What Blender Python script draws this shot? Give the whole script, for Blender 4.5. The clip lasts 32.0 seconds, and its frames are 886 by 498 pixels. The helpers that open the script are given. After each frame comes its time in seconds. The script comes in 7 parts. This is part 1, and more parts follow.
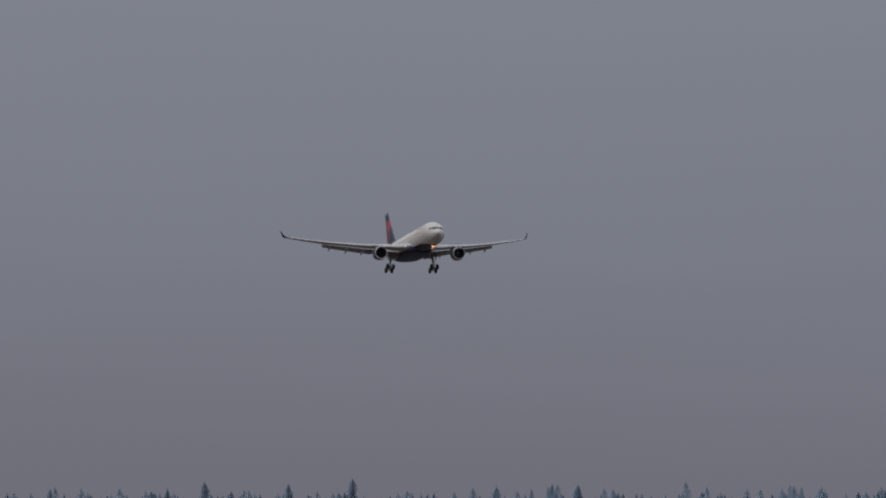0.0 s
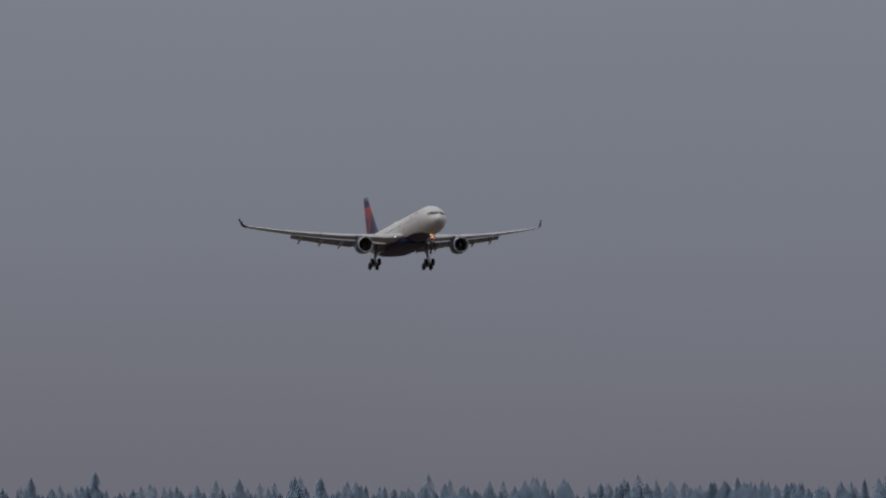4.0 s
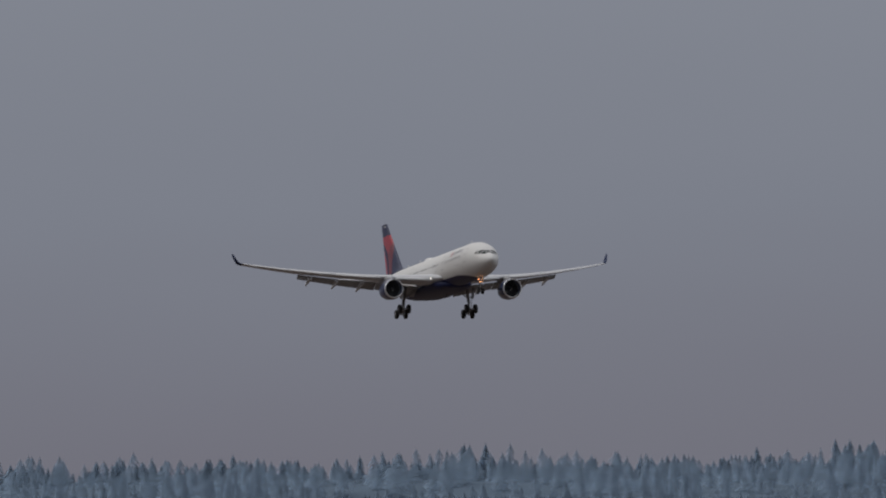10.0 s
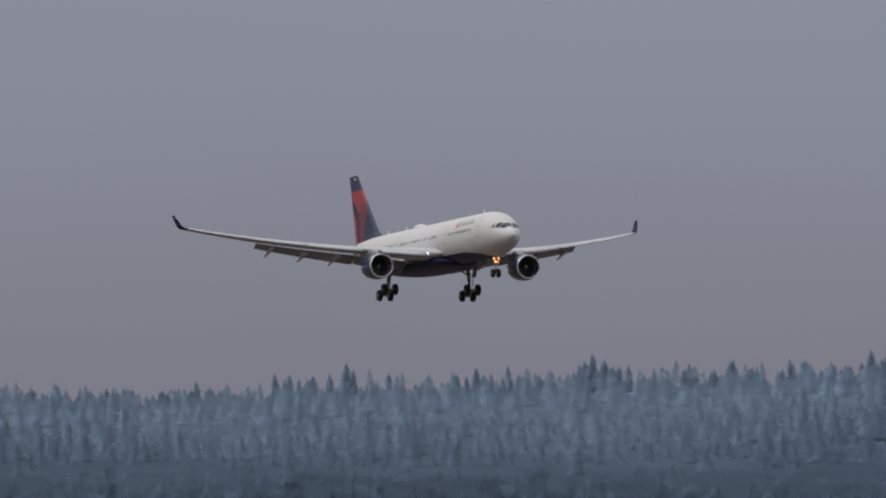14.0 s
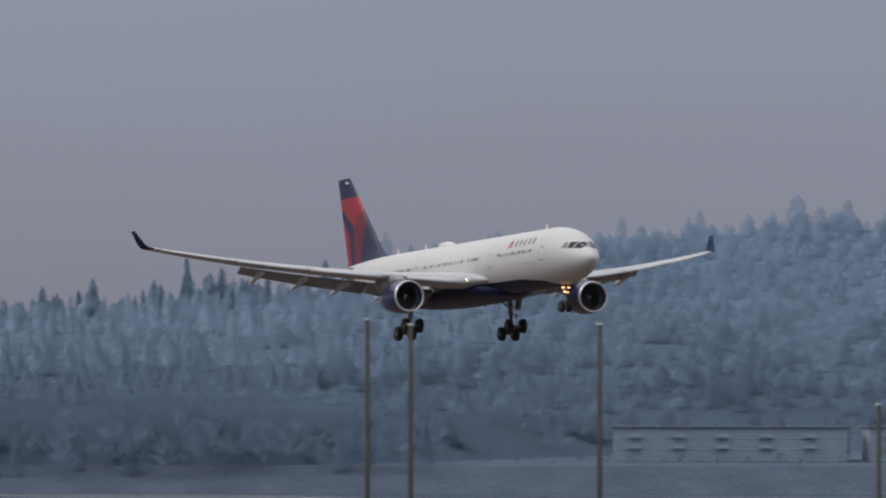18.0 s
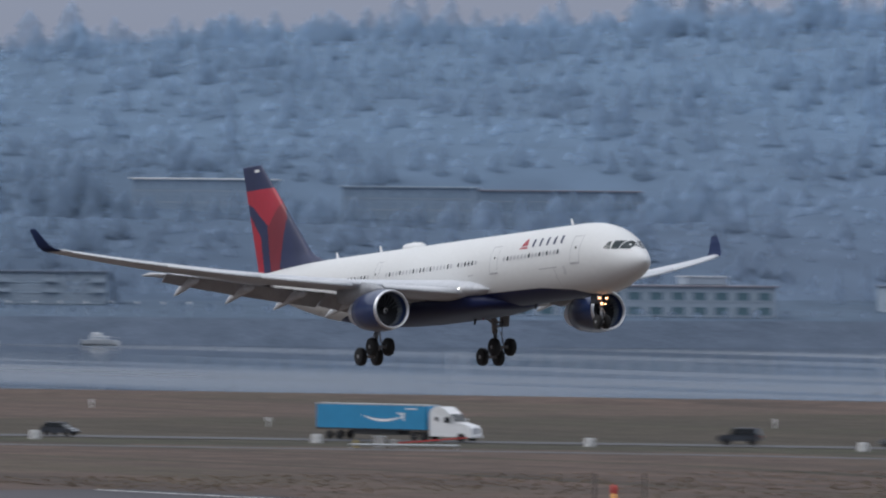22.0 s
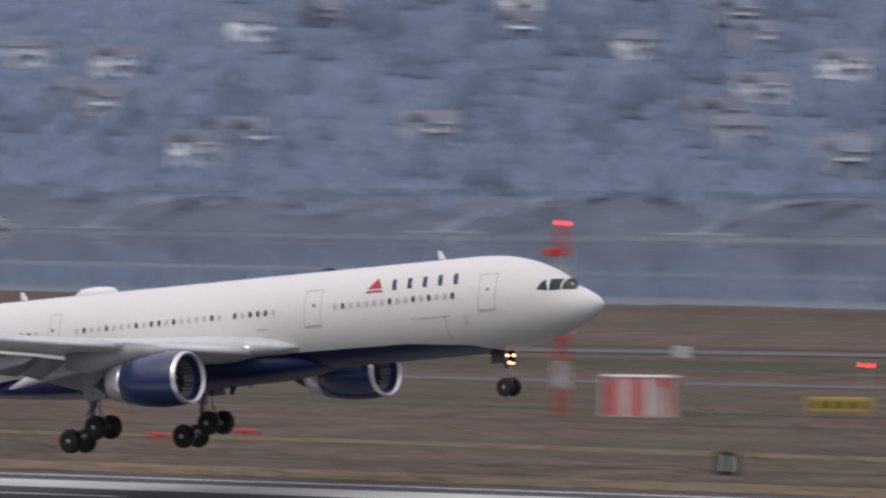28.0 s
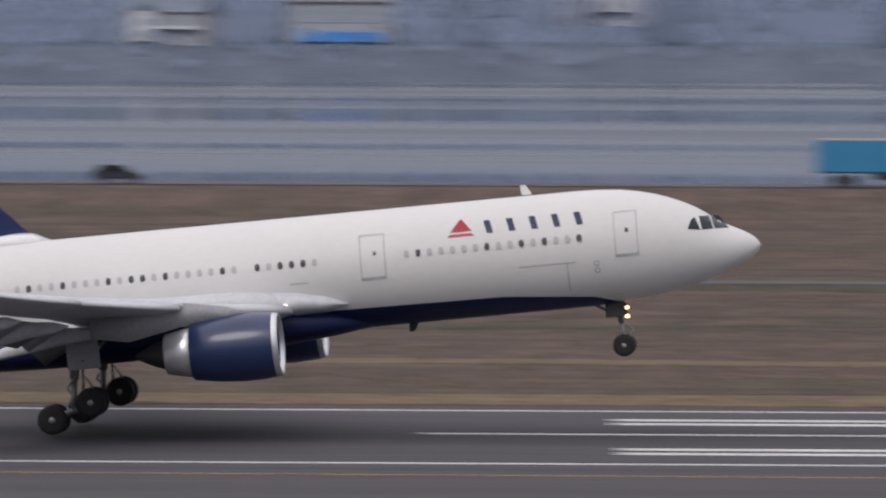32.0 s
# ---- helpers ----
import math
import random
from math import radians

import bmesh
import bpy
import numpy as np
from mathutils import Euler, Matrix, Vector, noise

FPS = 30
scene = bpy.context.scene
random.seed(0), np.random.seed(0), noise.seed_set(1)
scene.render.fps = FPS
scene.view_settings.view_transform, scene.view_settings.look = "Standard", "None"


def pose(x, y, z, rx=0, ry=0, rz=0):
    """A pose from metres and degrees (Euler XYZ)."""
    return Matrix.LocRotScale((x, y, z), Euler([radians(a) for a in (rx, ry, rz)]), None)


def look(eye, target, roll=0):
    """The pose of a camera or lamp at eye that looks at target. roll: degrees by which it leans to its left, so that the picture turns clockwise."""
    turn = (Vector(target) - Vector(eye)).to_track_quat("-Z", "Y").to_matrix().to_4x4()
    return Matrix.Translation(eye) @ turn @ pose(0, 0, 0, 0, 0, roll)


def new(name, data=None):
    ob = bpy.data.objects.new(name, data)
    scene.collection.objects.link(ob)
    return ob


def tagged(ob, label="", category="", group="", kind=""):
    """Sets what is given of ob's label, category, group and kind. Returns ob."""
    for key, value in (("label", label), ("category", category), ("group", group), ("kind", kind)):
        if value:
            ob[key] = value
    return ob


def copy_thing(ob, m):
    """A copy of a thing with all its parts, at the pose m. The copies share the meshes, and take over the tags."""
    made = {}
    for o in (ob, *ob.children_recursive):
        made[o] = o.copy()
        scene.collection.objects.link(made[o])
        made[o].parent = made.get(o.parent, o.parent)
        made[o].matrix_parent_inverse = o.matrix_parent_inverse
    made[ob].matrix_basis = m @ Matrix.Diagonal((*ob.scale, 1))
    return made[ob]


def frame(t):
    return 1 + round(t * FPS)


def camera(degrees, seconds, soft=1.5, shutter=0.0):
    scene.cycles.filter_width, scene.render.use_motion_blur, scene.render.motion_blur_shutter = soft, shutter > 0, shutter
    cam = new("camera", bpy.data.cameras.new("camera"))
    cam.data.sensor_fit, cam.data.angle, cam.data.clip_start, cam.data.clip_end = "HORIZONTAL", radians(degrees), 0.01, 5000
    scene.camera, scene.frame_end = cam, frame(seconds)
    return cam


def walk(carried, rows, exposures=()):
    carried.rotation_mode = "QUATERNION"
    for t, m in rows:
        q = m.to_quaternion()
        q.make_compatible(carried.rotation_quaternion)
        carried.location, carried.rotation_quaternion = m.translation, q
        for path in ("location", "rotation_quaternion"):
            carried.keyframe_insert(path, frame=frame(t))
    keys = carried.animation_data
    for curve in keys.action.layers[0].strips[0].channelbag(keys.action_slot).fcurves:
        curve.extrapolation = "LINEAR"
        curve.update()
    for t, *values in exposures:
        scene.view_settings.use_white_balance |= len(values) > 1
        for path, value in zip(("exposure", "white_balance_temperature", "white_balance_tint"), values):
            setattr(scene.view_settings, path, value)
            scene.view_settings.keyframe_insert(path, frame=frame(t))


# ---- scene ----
EYE = Vector((0.0, 0.0, 23.57))
cam = camera(5.508, 32.0, soft=2.1, shutter=0.5)
VIEW = [  # seconds, bearing, tilt, lean
    (0, 168.926, 1.838, 0.04), (0.5, 168.710, 1.842, -0.08), (1, 168.369, 1.780, -0.13), (1.5, 168.179, 1.753, -0.17), (2, 168.022, 1.820, -0.22),
    (2.5, 167.910, 1.857, -0.29), (3, 167.673, 1.809, -0.25), (3.5, 167.503, 1.778, -0.14), (4, 167.321, 1.789, -0.20), (4.5, 167.132, 1.797, -0.27),
    (5, 166.935, 1.802, -0.33), (5.5, 166.730, 1.806, -0.40), (6, 166.563, 1.772, -0.41), (6.5, 166.413, 1.732, -0.42), (7, 166.118, 1.756, -0.33),
    (7.5, 165.717, 1.743, -0.30), (8, 165.410, 1.770, -0.41), (8.5, 164.972, 1.818, -0.47), (9, 164.624, 1.742, -0.52), (9.5, 164.361, 1.649, -0.53),
    (10, 164.179, 1.635, -0.49), (10.5, 163.852, 1.524, -0.41), (11, 163.479, 1.490, -0.35), (11.5, 162.972, 1.536, -0.29), (12, 162.504, 1.523, -0.32),
    (12.5, 162.170, 1.373, -0.27), (13, 161.568, 1.164, -0.03), (13.5, 161.180, 1.209, 0.16), (14, 160.705, 1.211, 0.16), (14.5, 160.200, 1.214, 0.15),
    (15, 159.664, 1.214, 0.15), (15.5, 159.094, 1.206, 0.14), (16, 158.461, 1.145, 0.02), (16.5, 157.562, 1.036, 0.18), (17, 156.799, 1.017, 0.33),
    (17.5, 156.158, 0.942, 0.24), (18, 155.550, 0.821, 0.04), (18.5, 154.786, 0.769, 0.08), (19, 153.730, 0.648, 0.26), (19.5, 152.767, 0.574, 0.40),
    (20, 151.827, 0.423, 0.12), (20.5, 150.177, 0.179, 0.24), (21, 149.227, 0.025, 0.12), (21.5, 148.282, -0.053, 0.32), (22, 146.824, -0.088, 0.55),
    (22.5, 145.479, -0.251, 0.56), (23, 143.630, -0.342, 0.38), (23.5, 142.422, -0.438, 0.46), (24, 141.088, -0.407, 0.36), (24.5, 139.087, -0.577, -0.21),
    (25, 137.556, -0.703, -0.09), (25.5, 134.816, -0.795, 0.26), (26, 132.752, -0.871, 0.17), (26.5, 130.533, -0.939, 0.08), (27, 128.139, -1.009, -0.00),
    (27.5, 125.553, -1.087, -0.09), (28, 121.392, -1.012, 0.43), (28.5, 118.753, -1.467, 0.59), (29, 115.648, -1.634, 0.21), (29.5, 112.237, -1.712, -0.38),
    (30, 108.821, -1.763, 0.22), (30.5, 104.257, -1.716, -0.06), (31, 99.566, -1.815, 0.16), (31.5, 95.186, -1.853, 0.32), (32, 90.430, -1.923, 0.29),
]



def aim(bearing, tilt, lean):
    b, e = radians(bearing), radians(tilt)
    way = Vector((math.cos(b) * math.cos(e), math.sin(b) * math.cos(e), math.sin(e)))
    return look(EYE, EYE + way * 500.0, lean)


walk(cam, [(t, aim(b, e, r)) for t, b, e, r in VIEW],
     exposures=[(0, -0.62, 6560, 12), (6, -0.73, 6560, 11), (9, -0.66, 6560, 11), (12, -0.32, 6520, 11), (13, -0.34, 6520, 11), (15, -0.20, 6550, 12), (18, -0.14, 6450, 11), (19, 0.12, 6350, 11), (20, 0.0, 6200, 10), (22, 0.02, 6000, 10), (24, 0.0, 6250, 13), (26, 0.0, 6400, 15), (29, 0.0, 6500, 16), (32, 0.0, 6500, 16)])

# ---- world and sun: a bright overcast sky, greyer towards the horizon ----
SUN_HIGH, SUN_TURN = 42.0, 205.0
world = bpy.data.worlds.new("overcast")
scene.world = world
world.use_nodes = True
wn, wl = world.node_tree.nodes, world.node_tree.links
wn.clear()
w_out, w_bg = wn.new("ShaderNodeOutputWorld"), wn.new("ShaderNodeBackground")
w_sky = wn.new("ShaderNodeTexSky")
w_sky.sky_type, w_sky.sun_disc = "NISHITA", False
w_sky.sun_elevation, w_sky.sun_rotation = radians(SUN_HIGH), radians(SUN_TURN)
w_sky.dust_density = 6.0
w_tc, w_sep, w_ramp = wn.new("ShaderNodeTexCoord"), wn.new("ShaderNodeSeparateXYZ"), wn.new("ShaderNodeValToRGB")
w_mul, w_mix = wn.new("ShaderNodeVectorMath"), wn.new("ShaderNodeMix")
w_mul.operation, w_mul.inputs[1].default_value = "SCALE", (0, 0, 0)
w_mul.inputs["Scale"].default_value = 0.10
w_mix.data_type, w_mix.inputs["Factor"].default_value = "RGBA", 0.88
w_noise, w_map, w_add = wn.new("ShaderNodeTexNoise"), wn.new("ShaderNodeMapping"), wn.new("ShaderNodeMath")
w_map.inputs["Scale"].default_value = (5, 5, 24)
w_noise.inputs["Scale"].default_value, w_noise.inputs["Detail"].default_value = 1.0, 3.0
w_add.operation, w_add.inputs[1].default_value = "MULTIPLY_ADD", 0.035
cr = w_ramp.color_ramp
cr.elements[0].position, cr.elements[0].color = 0.0, (0.262, 0.262, 0.318, 1)
cr.elements[1].position, cr.elements[1].color = 1.0, (1.30, 1.29, 1.31, 1)
for p_, c_ in ((0.035, (0.315, 0.343, 0.415)), (0.09, (0.375, 0.41, 0.485)), (0.35, (0.70, 0.715, 0.75))):
    cr.elements.new(p_).color = (*c_, 1)
wl.new(w_tc.outputs["Generated"], w_sep.inputs[0])
wl.new(w_tc.outputs["Generated"], w_map.inputs["Vector"])
wl.new(w_map.outputs[0], w_noise.inputs["Vector"])
wl.new(w_noise.outputs["Fac"], w_add.inputs[0])
wl.new(w_sep.outputs["Z"], w_add.inputs[2])
w_sub = wn.new("ShaderNodeMath")
w_sub.operation, w_sub.inputs[1].default_value = "SUBTRACT", 0.0175
wl.new(w_add.outputs[0], w_sub.inputs[0])
wl.new(w_sub.outputs[0], w_ramp.inputs["Fac"])
wl.new(w_sky.outputs[0], w_mul.inputs[0])
wl.new(w_mul.outputs[0], w_mix.inputs["A"])
wl.new(w_ramp.outputs["Color"], w_mix.inputs["B"])
wl.new(w_mix.outputs["Result"], w_bg.inputs["Color"])
wl.new(w_bg.outputs[0], w_out.inputs["Surface"])
sun = new("sun", bpy.data.lights.new("sun", "SUN"))
sun.data.energy, sun.data.angle, sun.data.color = 0.75, radians(25), (1.0, 0.96, 0.91)
_a, _e = radians(90 - SUN_TURN), radians(SUN_HIGH)
sun.matrix_world = look((0, 0, 300), Vector((0, 0, 300)) - Vector((math.cos(_a) * math.cos(_e), math.sin(_a) * math.cos(_e), math.sin(_e))))


# ---- materials ----
def mat(name, colour, rough=0.6, metal=0.0, vary=0.12, scale=1.0, bump=0.0, second=None, spot=0.5, coat=0.0, stretch=(1, 1, 1), spec=0.5, obj_random=0.0):
    """A surface with colour variation at two scales, fine relief and uneven gloss."""
    m = bpy.data.materials.new(name)
    m.use_nodes = True
    n, l = m.node_tree.nodes, m.node_tree.links
    b = n["Principled BSDF"]
    b.inputs["Roughness"].default_value, b.inputs["Metallic"].default_value = rough, metal
    b.inputs["Coat Weight"].default_value, b.inputs["Specular IOR Level"].default_value = coat, spec
    tc, mp = n.new("ShaderNodeTexCoord"), n.new("ShaderNodeMapping")
    mp.inputs["Scale"].default_value = [s * scale for s in stretch]
    l.new(tc.outputs["Object"], mp.inputs["Vector"])
    big, fine = n.new("ShaderNodeTexNoise"), n.new("ShaderNodeTexNoise")
    big.inputs["Scale"].default_value, big.inputs["Detail"].default_value = 0.6, 5.0
    fine.inputs["Scale"].default_value, fine.inputs["Detail"].default_value = 7.0, 4.0
    for q in (big, fine):
        l.new(mp.outputs[0], q.inputs["Vector"])
    ramp = n.new("ShaderNodeValToRGB")
    c2 = second or tuple(c * (1 - vary) for c in colour)
    ramp.color_ramp.elements[0].position, ramp.color_ramp.elements[0].color = max(spot - 0.14, 0), (*c2, 1)
    ramp.color_ramp.elements[1].position, ramp.color_ramp.elements[1].color = min(spot + 0.14, 1), (*colour, 1)
    l.new(big.outputs["Fac"], ramp.inputs["Fac"])
    mul = n.new("ShaderNodeMix")
    mul.data_type, mul.blend_type = "RGBA", "MULTIPLY"
    mul.inputs["Factor"].default_value = 1.0
    r2 = n.new("ShaderNodeMapRange")
    r2.inputs["From Min"].default_value, r2.inputs["From Max"].default_value = 0.3, 0.7
    r2.inputs["To Min"].default_value, r2.inputs["To Max"].default_value = 1 - vary, 1 + vary * 0.5
    l.new(fine.outputs["Fac"], r2.inputs["Value"])
    l.new(ramp.outputs["Color"], mul.inputs["A"])
    l.new(r2.outputs["Result"], mul.inputs["B"])
    last = mul.outputs["Result"]
    if obj_random:
        oi, r3, m3 = n.new("ShaderNodeObjectInfo"), n.new("ShaderNodeMapRange"), n.new("ShaderNodeMix")
        r3.inputs["To Min"].default_value, r3.inputs["To Max"].default_value = 1 - obj_random, 1 + obj_random
        m3.data_type, m3.blend_type, m3.inputs["Factor"].default_value = "RGBA", "MULTIPLY", 1.0
        l.new(oi.outputs["Random"], r3.inputs["Value"])
        l.new(last, m3.inputs["A"])
        l.new(r3.outputs["Result"], m3.inputs["B"])
        last = m3.outputs["Result"]
    l.new(last, b.inputs["Base Color"])
    if bump:
        bp = n.new("ShaderNodeBump")
        bp.inputs["Strength"].default_value, bp.inputs["Distance"].default_value = bump, 0.3 / scale
        l.new(fine.outputs["Fac"], bp.inputs["Height"])
        l.new(bp.outputs["Normal"], b.inputs["Normal"])
    return m


def island_mat(name, dark, light, porous=0.45):
    """Fine foliage, half open to the light: each clump takes its own shade between two colours."""
    m = bpy.data.materials.new(name)
    m.use_nodes = True
    n, l = m.node_tree.nodes, m.node_tree.links
    b = n["Principled BSDF"]
    g, ramp, tc, no, mx = n.new("ShaderNodeNewGeometry"), n.new("ShaderNodeValToRGB"), n.new("ShaderNodeTexCoord"), n.new("ShaderNodeTexNoise"), n.new("ShaderNodeMath")
    no.inputs["Scale"].default_value, no.inputs["Detail"].default_value = 0.02, 3.0
    l.new(tc.outputs["Object"], no.inputs["Vector"])
    mx.operation, mx.inputs[1].default_value = "MULTIPLY_ADD", 0.5
    l.new(g.outputs["Random Per Island"], mx.inputs[0])
    mx2 = n.new("ShaderNodeMath")
    mx2.operation, mx2.inputs[1].default_value, mx2.inputs[2].default_value = "MULTIPLY_ADD", 1.2, -0.35
    l.new(no.outputs["Fac"], mx2.inputs[0])
    l.new(mx2.outputs[0], mx.inputs[2])
    ramp.color_ramp.elements[0].color, ramp.color_ramp.elements[1].color = (*dark, 1), (*light, 1)
    l.new(mx.outputs[0], ramp.inputs["Fac"])
    out, up = n["Material Output"], n.new("ShaderNodeCombineXYZ")
    up.inputs["Y"].default_value, up.inputs["Z"].default_value = -0.35, 0.94
    soft = n.new("ShaderNodeBsdfDiffuse")
    l.new(ramp.outputs["Color"], soft.inputs["Color"])
    l.new(up.outputs[0], soft.inputs["Normal"])
    if porous:
        gap, thin = n.new("ShaderNodeBsdfTransparent"), n.new("ShaderNodeMixShader")
        thin.inputs["Fac"].default_value = porous
        l.new(soft.outputs[0], thin.inputs[1])
        l.new(gap.outputs[0], thin.inputs[2])
        l.new(thin.outputs[0], out.inputs["Surface"])
    else:
        l.new(soft.outputs[0], out.inputs["Surface"])
    n.remove(b)
    return m


# winter growth on the far slope, distance haze put into its colours, from the gardens in the east to the fir woods in
# the west: bearing, by the shore, higher up
HAZED_GROWTH = [(82, (0.156, 0.192, 0.264), (0.138, 0.192, 0.288)), (126, (0.153, 0.195, 0.272), (0.142, 0.206, 0.312)), (138, (0.151, 0.200, 0.286), (0.155, 0.232, 0.356)),
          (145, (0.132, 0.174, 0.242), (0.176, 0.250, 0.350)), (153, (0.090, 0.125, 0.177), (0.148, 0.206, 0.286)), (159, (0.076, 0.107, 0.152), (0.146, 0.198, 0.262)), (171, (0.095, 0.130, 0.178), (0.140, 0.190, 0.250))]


def hazed_slope_mat(name, each, gain):
    """Fine twigs and needles that catch the sky's light from above, tinted by bearing and distance to imitate haze;
    each tree has its own shade.
    """
    m = bpy.data.materials.new(name)
    m.use_nodes = True
    n, l = m.node_tree.nodes, m.node_tree.links
    n.remove(n["Principled BSDF"])
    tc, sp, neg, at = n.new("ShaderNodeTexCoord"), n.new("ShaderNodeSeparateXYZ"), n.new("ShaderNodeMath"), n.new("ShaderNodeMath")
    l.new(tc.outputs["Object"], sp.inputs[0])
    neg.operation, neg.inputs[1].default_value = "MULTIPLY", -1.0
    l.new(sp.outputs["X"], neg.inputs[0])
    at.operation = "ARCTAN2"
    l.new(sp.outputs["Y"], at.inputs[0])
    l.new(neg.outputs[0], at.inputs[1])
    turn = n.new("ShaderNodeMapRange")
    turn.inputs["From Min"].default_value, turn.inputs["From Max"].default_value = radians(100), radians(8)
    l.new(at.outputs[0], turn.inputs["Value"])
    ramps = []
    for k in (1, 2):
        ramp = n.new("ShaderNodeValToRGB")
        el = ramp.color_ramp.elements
        el[0].position, el[0].color = (HAZED_GROWTH[0][0] - 80) / 92, (*HAZED_GROWTH[0][k], 1)
        el[1].position, el[1].color = (HAZED_GROWTH[-1][0] - 80) / 92, (*HAZED_GROWTH[-1][k], 1)
        for g in HAZED_GROWTH[1:-1]:
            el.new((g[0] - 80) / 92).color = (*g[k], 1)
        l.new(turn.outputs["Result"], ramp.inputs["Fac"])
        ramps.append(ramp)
    # shore and upper tints mixed by distance, imitating how haze builds up
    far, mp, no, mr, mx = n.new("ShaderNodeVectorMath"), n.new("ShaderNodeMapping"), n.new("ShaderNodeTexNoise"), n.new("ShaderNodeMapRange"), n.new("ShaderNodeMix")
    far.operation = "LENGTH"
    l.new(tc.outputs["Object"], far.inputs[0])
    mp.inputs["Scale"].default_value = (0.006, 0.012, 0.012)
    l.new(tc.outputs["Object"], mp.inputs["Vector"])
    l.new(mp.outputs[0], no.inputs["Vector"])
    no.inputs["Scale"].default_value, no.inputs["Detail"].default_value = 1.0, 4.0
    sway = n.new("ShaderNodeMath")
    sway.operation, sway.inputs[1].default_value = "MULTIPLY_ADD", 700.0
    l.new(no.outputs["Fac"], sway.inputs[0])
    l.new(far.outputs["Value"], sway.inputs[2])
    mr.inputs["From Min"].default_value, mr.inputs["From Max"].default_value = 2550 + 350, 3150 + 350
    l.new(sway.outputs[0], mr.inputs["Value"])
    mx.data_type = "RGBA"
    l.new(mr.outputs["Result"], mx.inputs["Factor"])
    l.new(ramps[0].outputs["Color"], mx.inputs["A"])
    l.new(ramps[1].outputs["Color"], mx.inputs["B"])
    g, add, tone, mul = n.new("ShaderNodeNewGeometry"), n.new("ShaderNodeMath"), n.new("ShaderNodeMapRange"), n.new("ShaderNodeMix")
    fine = n.new("ShaderNodeTexNoise")
    fine.inputs["Scale"].default_value, fine.inputs["Detail"].default_value = 0.035, 4.0
    l.new(tc.outputs["Object"], fine.inputs["Vector"])
    add.operation, add.inputs[1].default_value = "MULTIPLY_ADD", each * 4.0
    l.new(g.outputs["Random Per Island"], add.inputs[0])
    l.new(fine.outputs["Fac"], add.inputs[2])
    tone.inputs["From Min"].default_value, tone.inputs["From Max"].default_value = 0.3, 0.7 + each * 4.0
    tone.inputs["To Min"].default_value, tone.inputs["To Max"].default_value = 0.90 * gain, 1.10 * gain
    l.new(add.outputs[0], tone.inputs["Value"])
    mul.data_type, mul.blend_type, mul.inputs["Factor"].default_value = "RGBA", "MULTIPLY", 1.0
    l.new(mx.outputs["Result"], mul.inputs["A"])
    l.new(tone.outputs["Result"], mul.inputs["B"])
    soft, up = n.new("ShaderNodeBsdfDiffuse"), n.new("ShaderNodeCombineXYZ")
    up.inputs["Y"].default_value, up.inputs["Z"].default_value = -0.35, 0.94
    l.new(up.outputs[0], soft.inputs["Normal"])
    l.new(mul.outputs["Result"], soft.inputs["Color"])
    last = soft.outputs[0]
    if each:
        # thin sprays let the light from behind through
        thin, down, both = n.new("ShaderNodeBsdfTranslucent"), n.new("ShaderNodeCombineXYZ"), n.new("ShaderNodeAddShader")
        down.inputs["Y"].default_value, down.inputs["Z"].default_value = 0.35, -0.94
        l.new(down.outputs[0], thin.inputs["Normal"])
        l.new(mul.outputs["Result"], thin.inputs["Color"])
        l.new(last, both.inputs[0])
        l.new(thin.outputs[0], both.inputs[1])
        # mostly clear, so contrast drops much as haze would make it
        gap, mix = n.new("ShaderNodeBsdfTransparent"), n.new("ShaderNodeMixShader")
        mix.inputs["Fac"].default_value = 0.67
        l.new(both.outputs[0], mix.inputs[1])
        l.new(gap.outputs[0], mix.inputs[2])
        last = mix.outputs[0]
    l.new(last, n["Material Output"].inputs["Surface"])
    return m


def glow(name, colour, strength):
    m = bpy.data.materials.new(name)
    m.use_nodes = True
    b = m.node_tree.nodes["Principled BSDF"]
    b.inputs["Base Color"].default_value = (*colour, 1)
    b.inputs["Emission Color"].default_value, b.inputs["Emission Strength"].default_value = (*colour, 1), strength
    return m


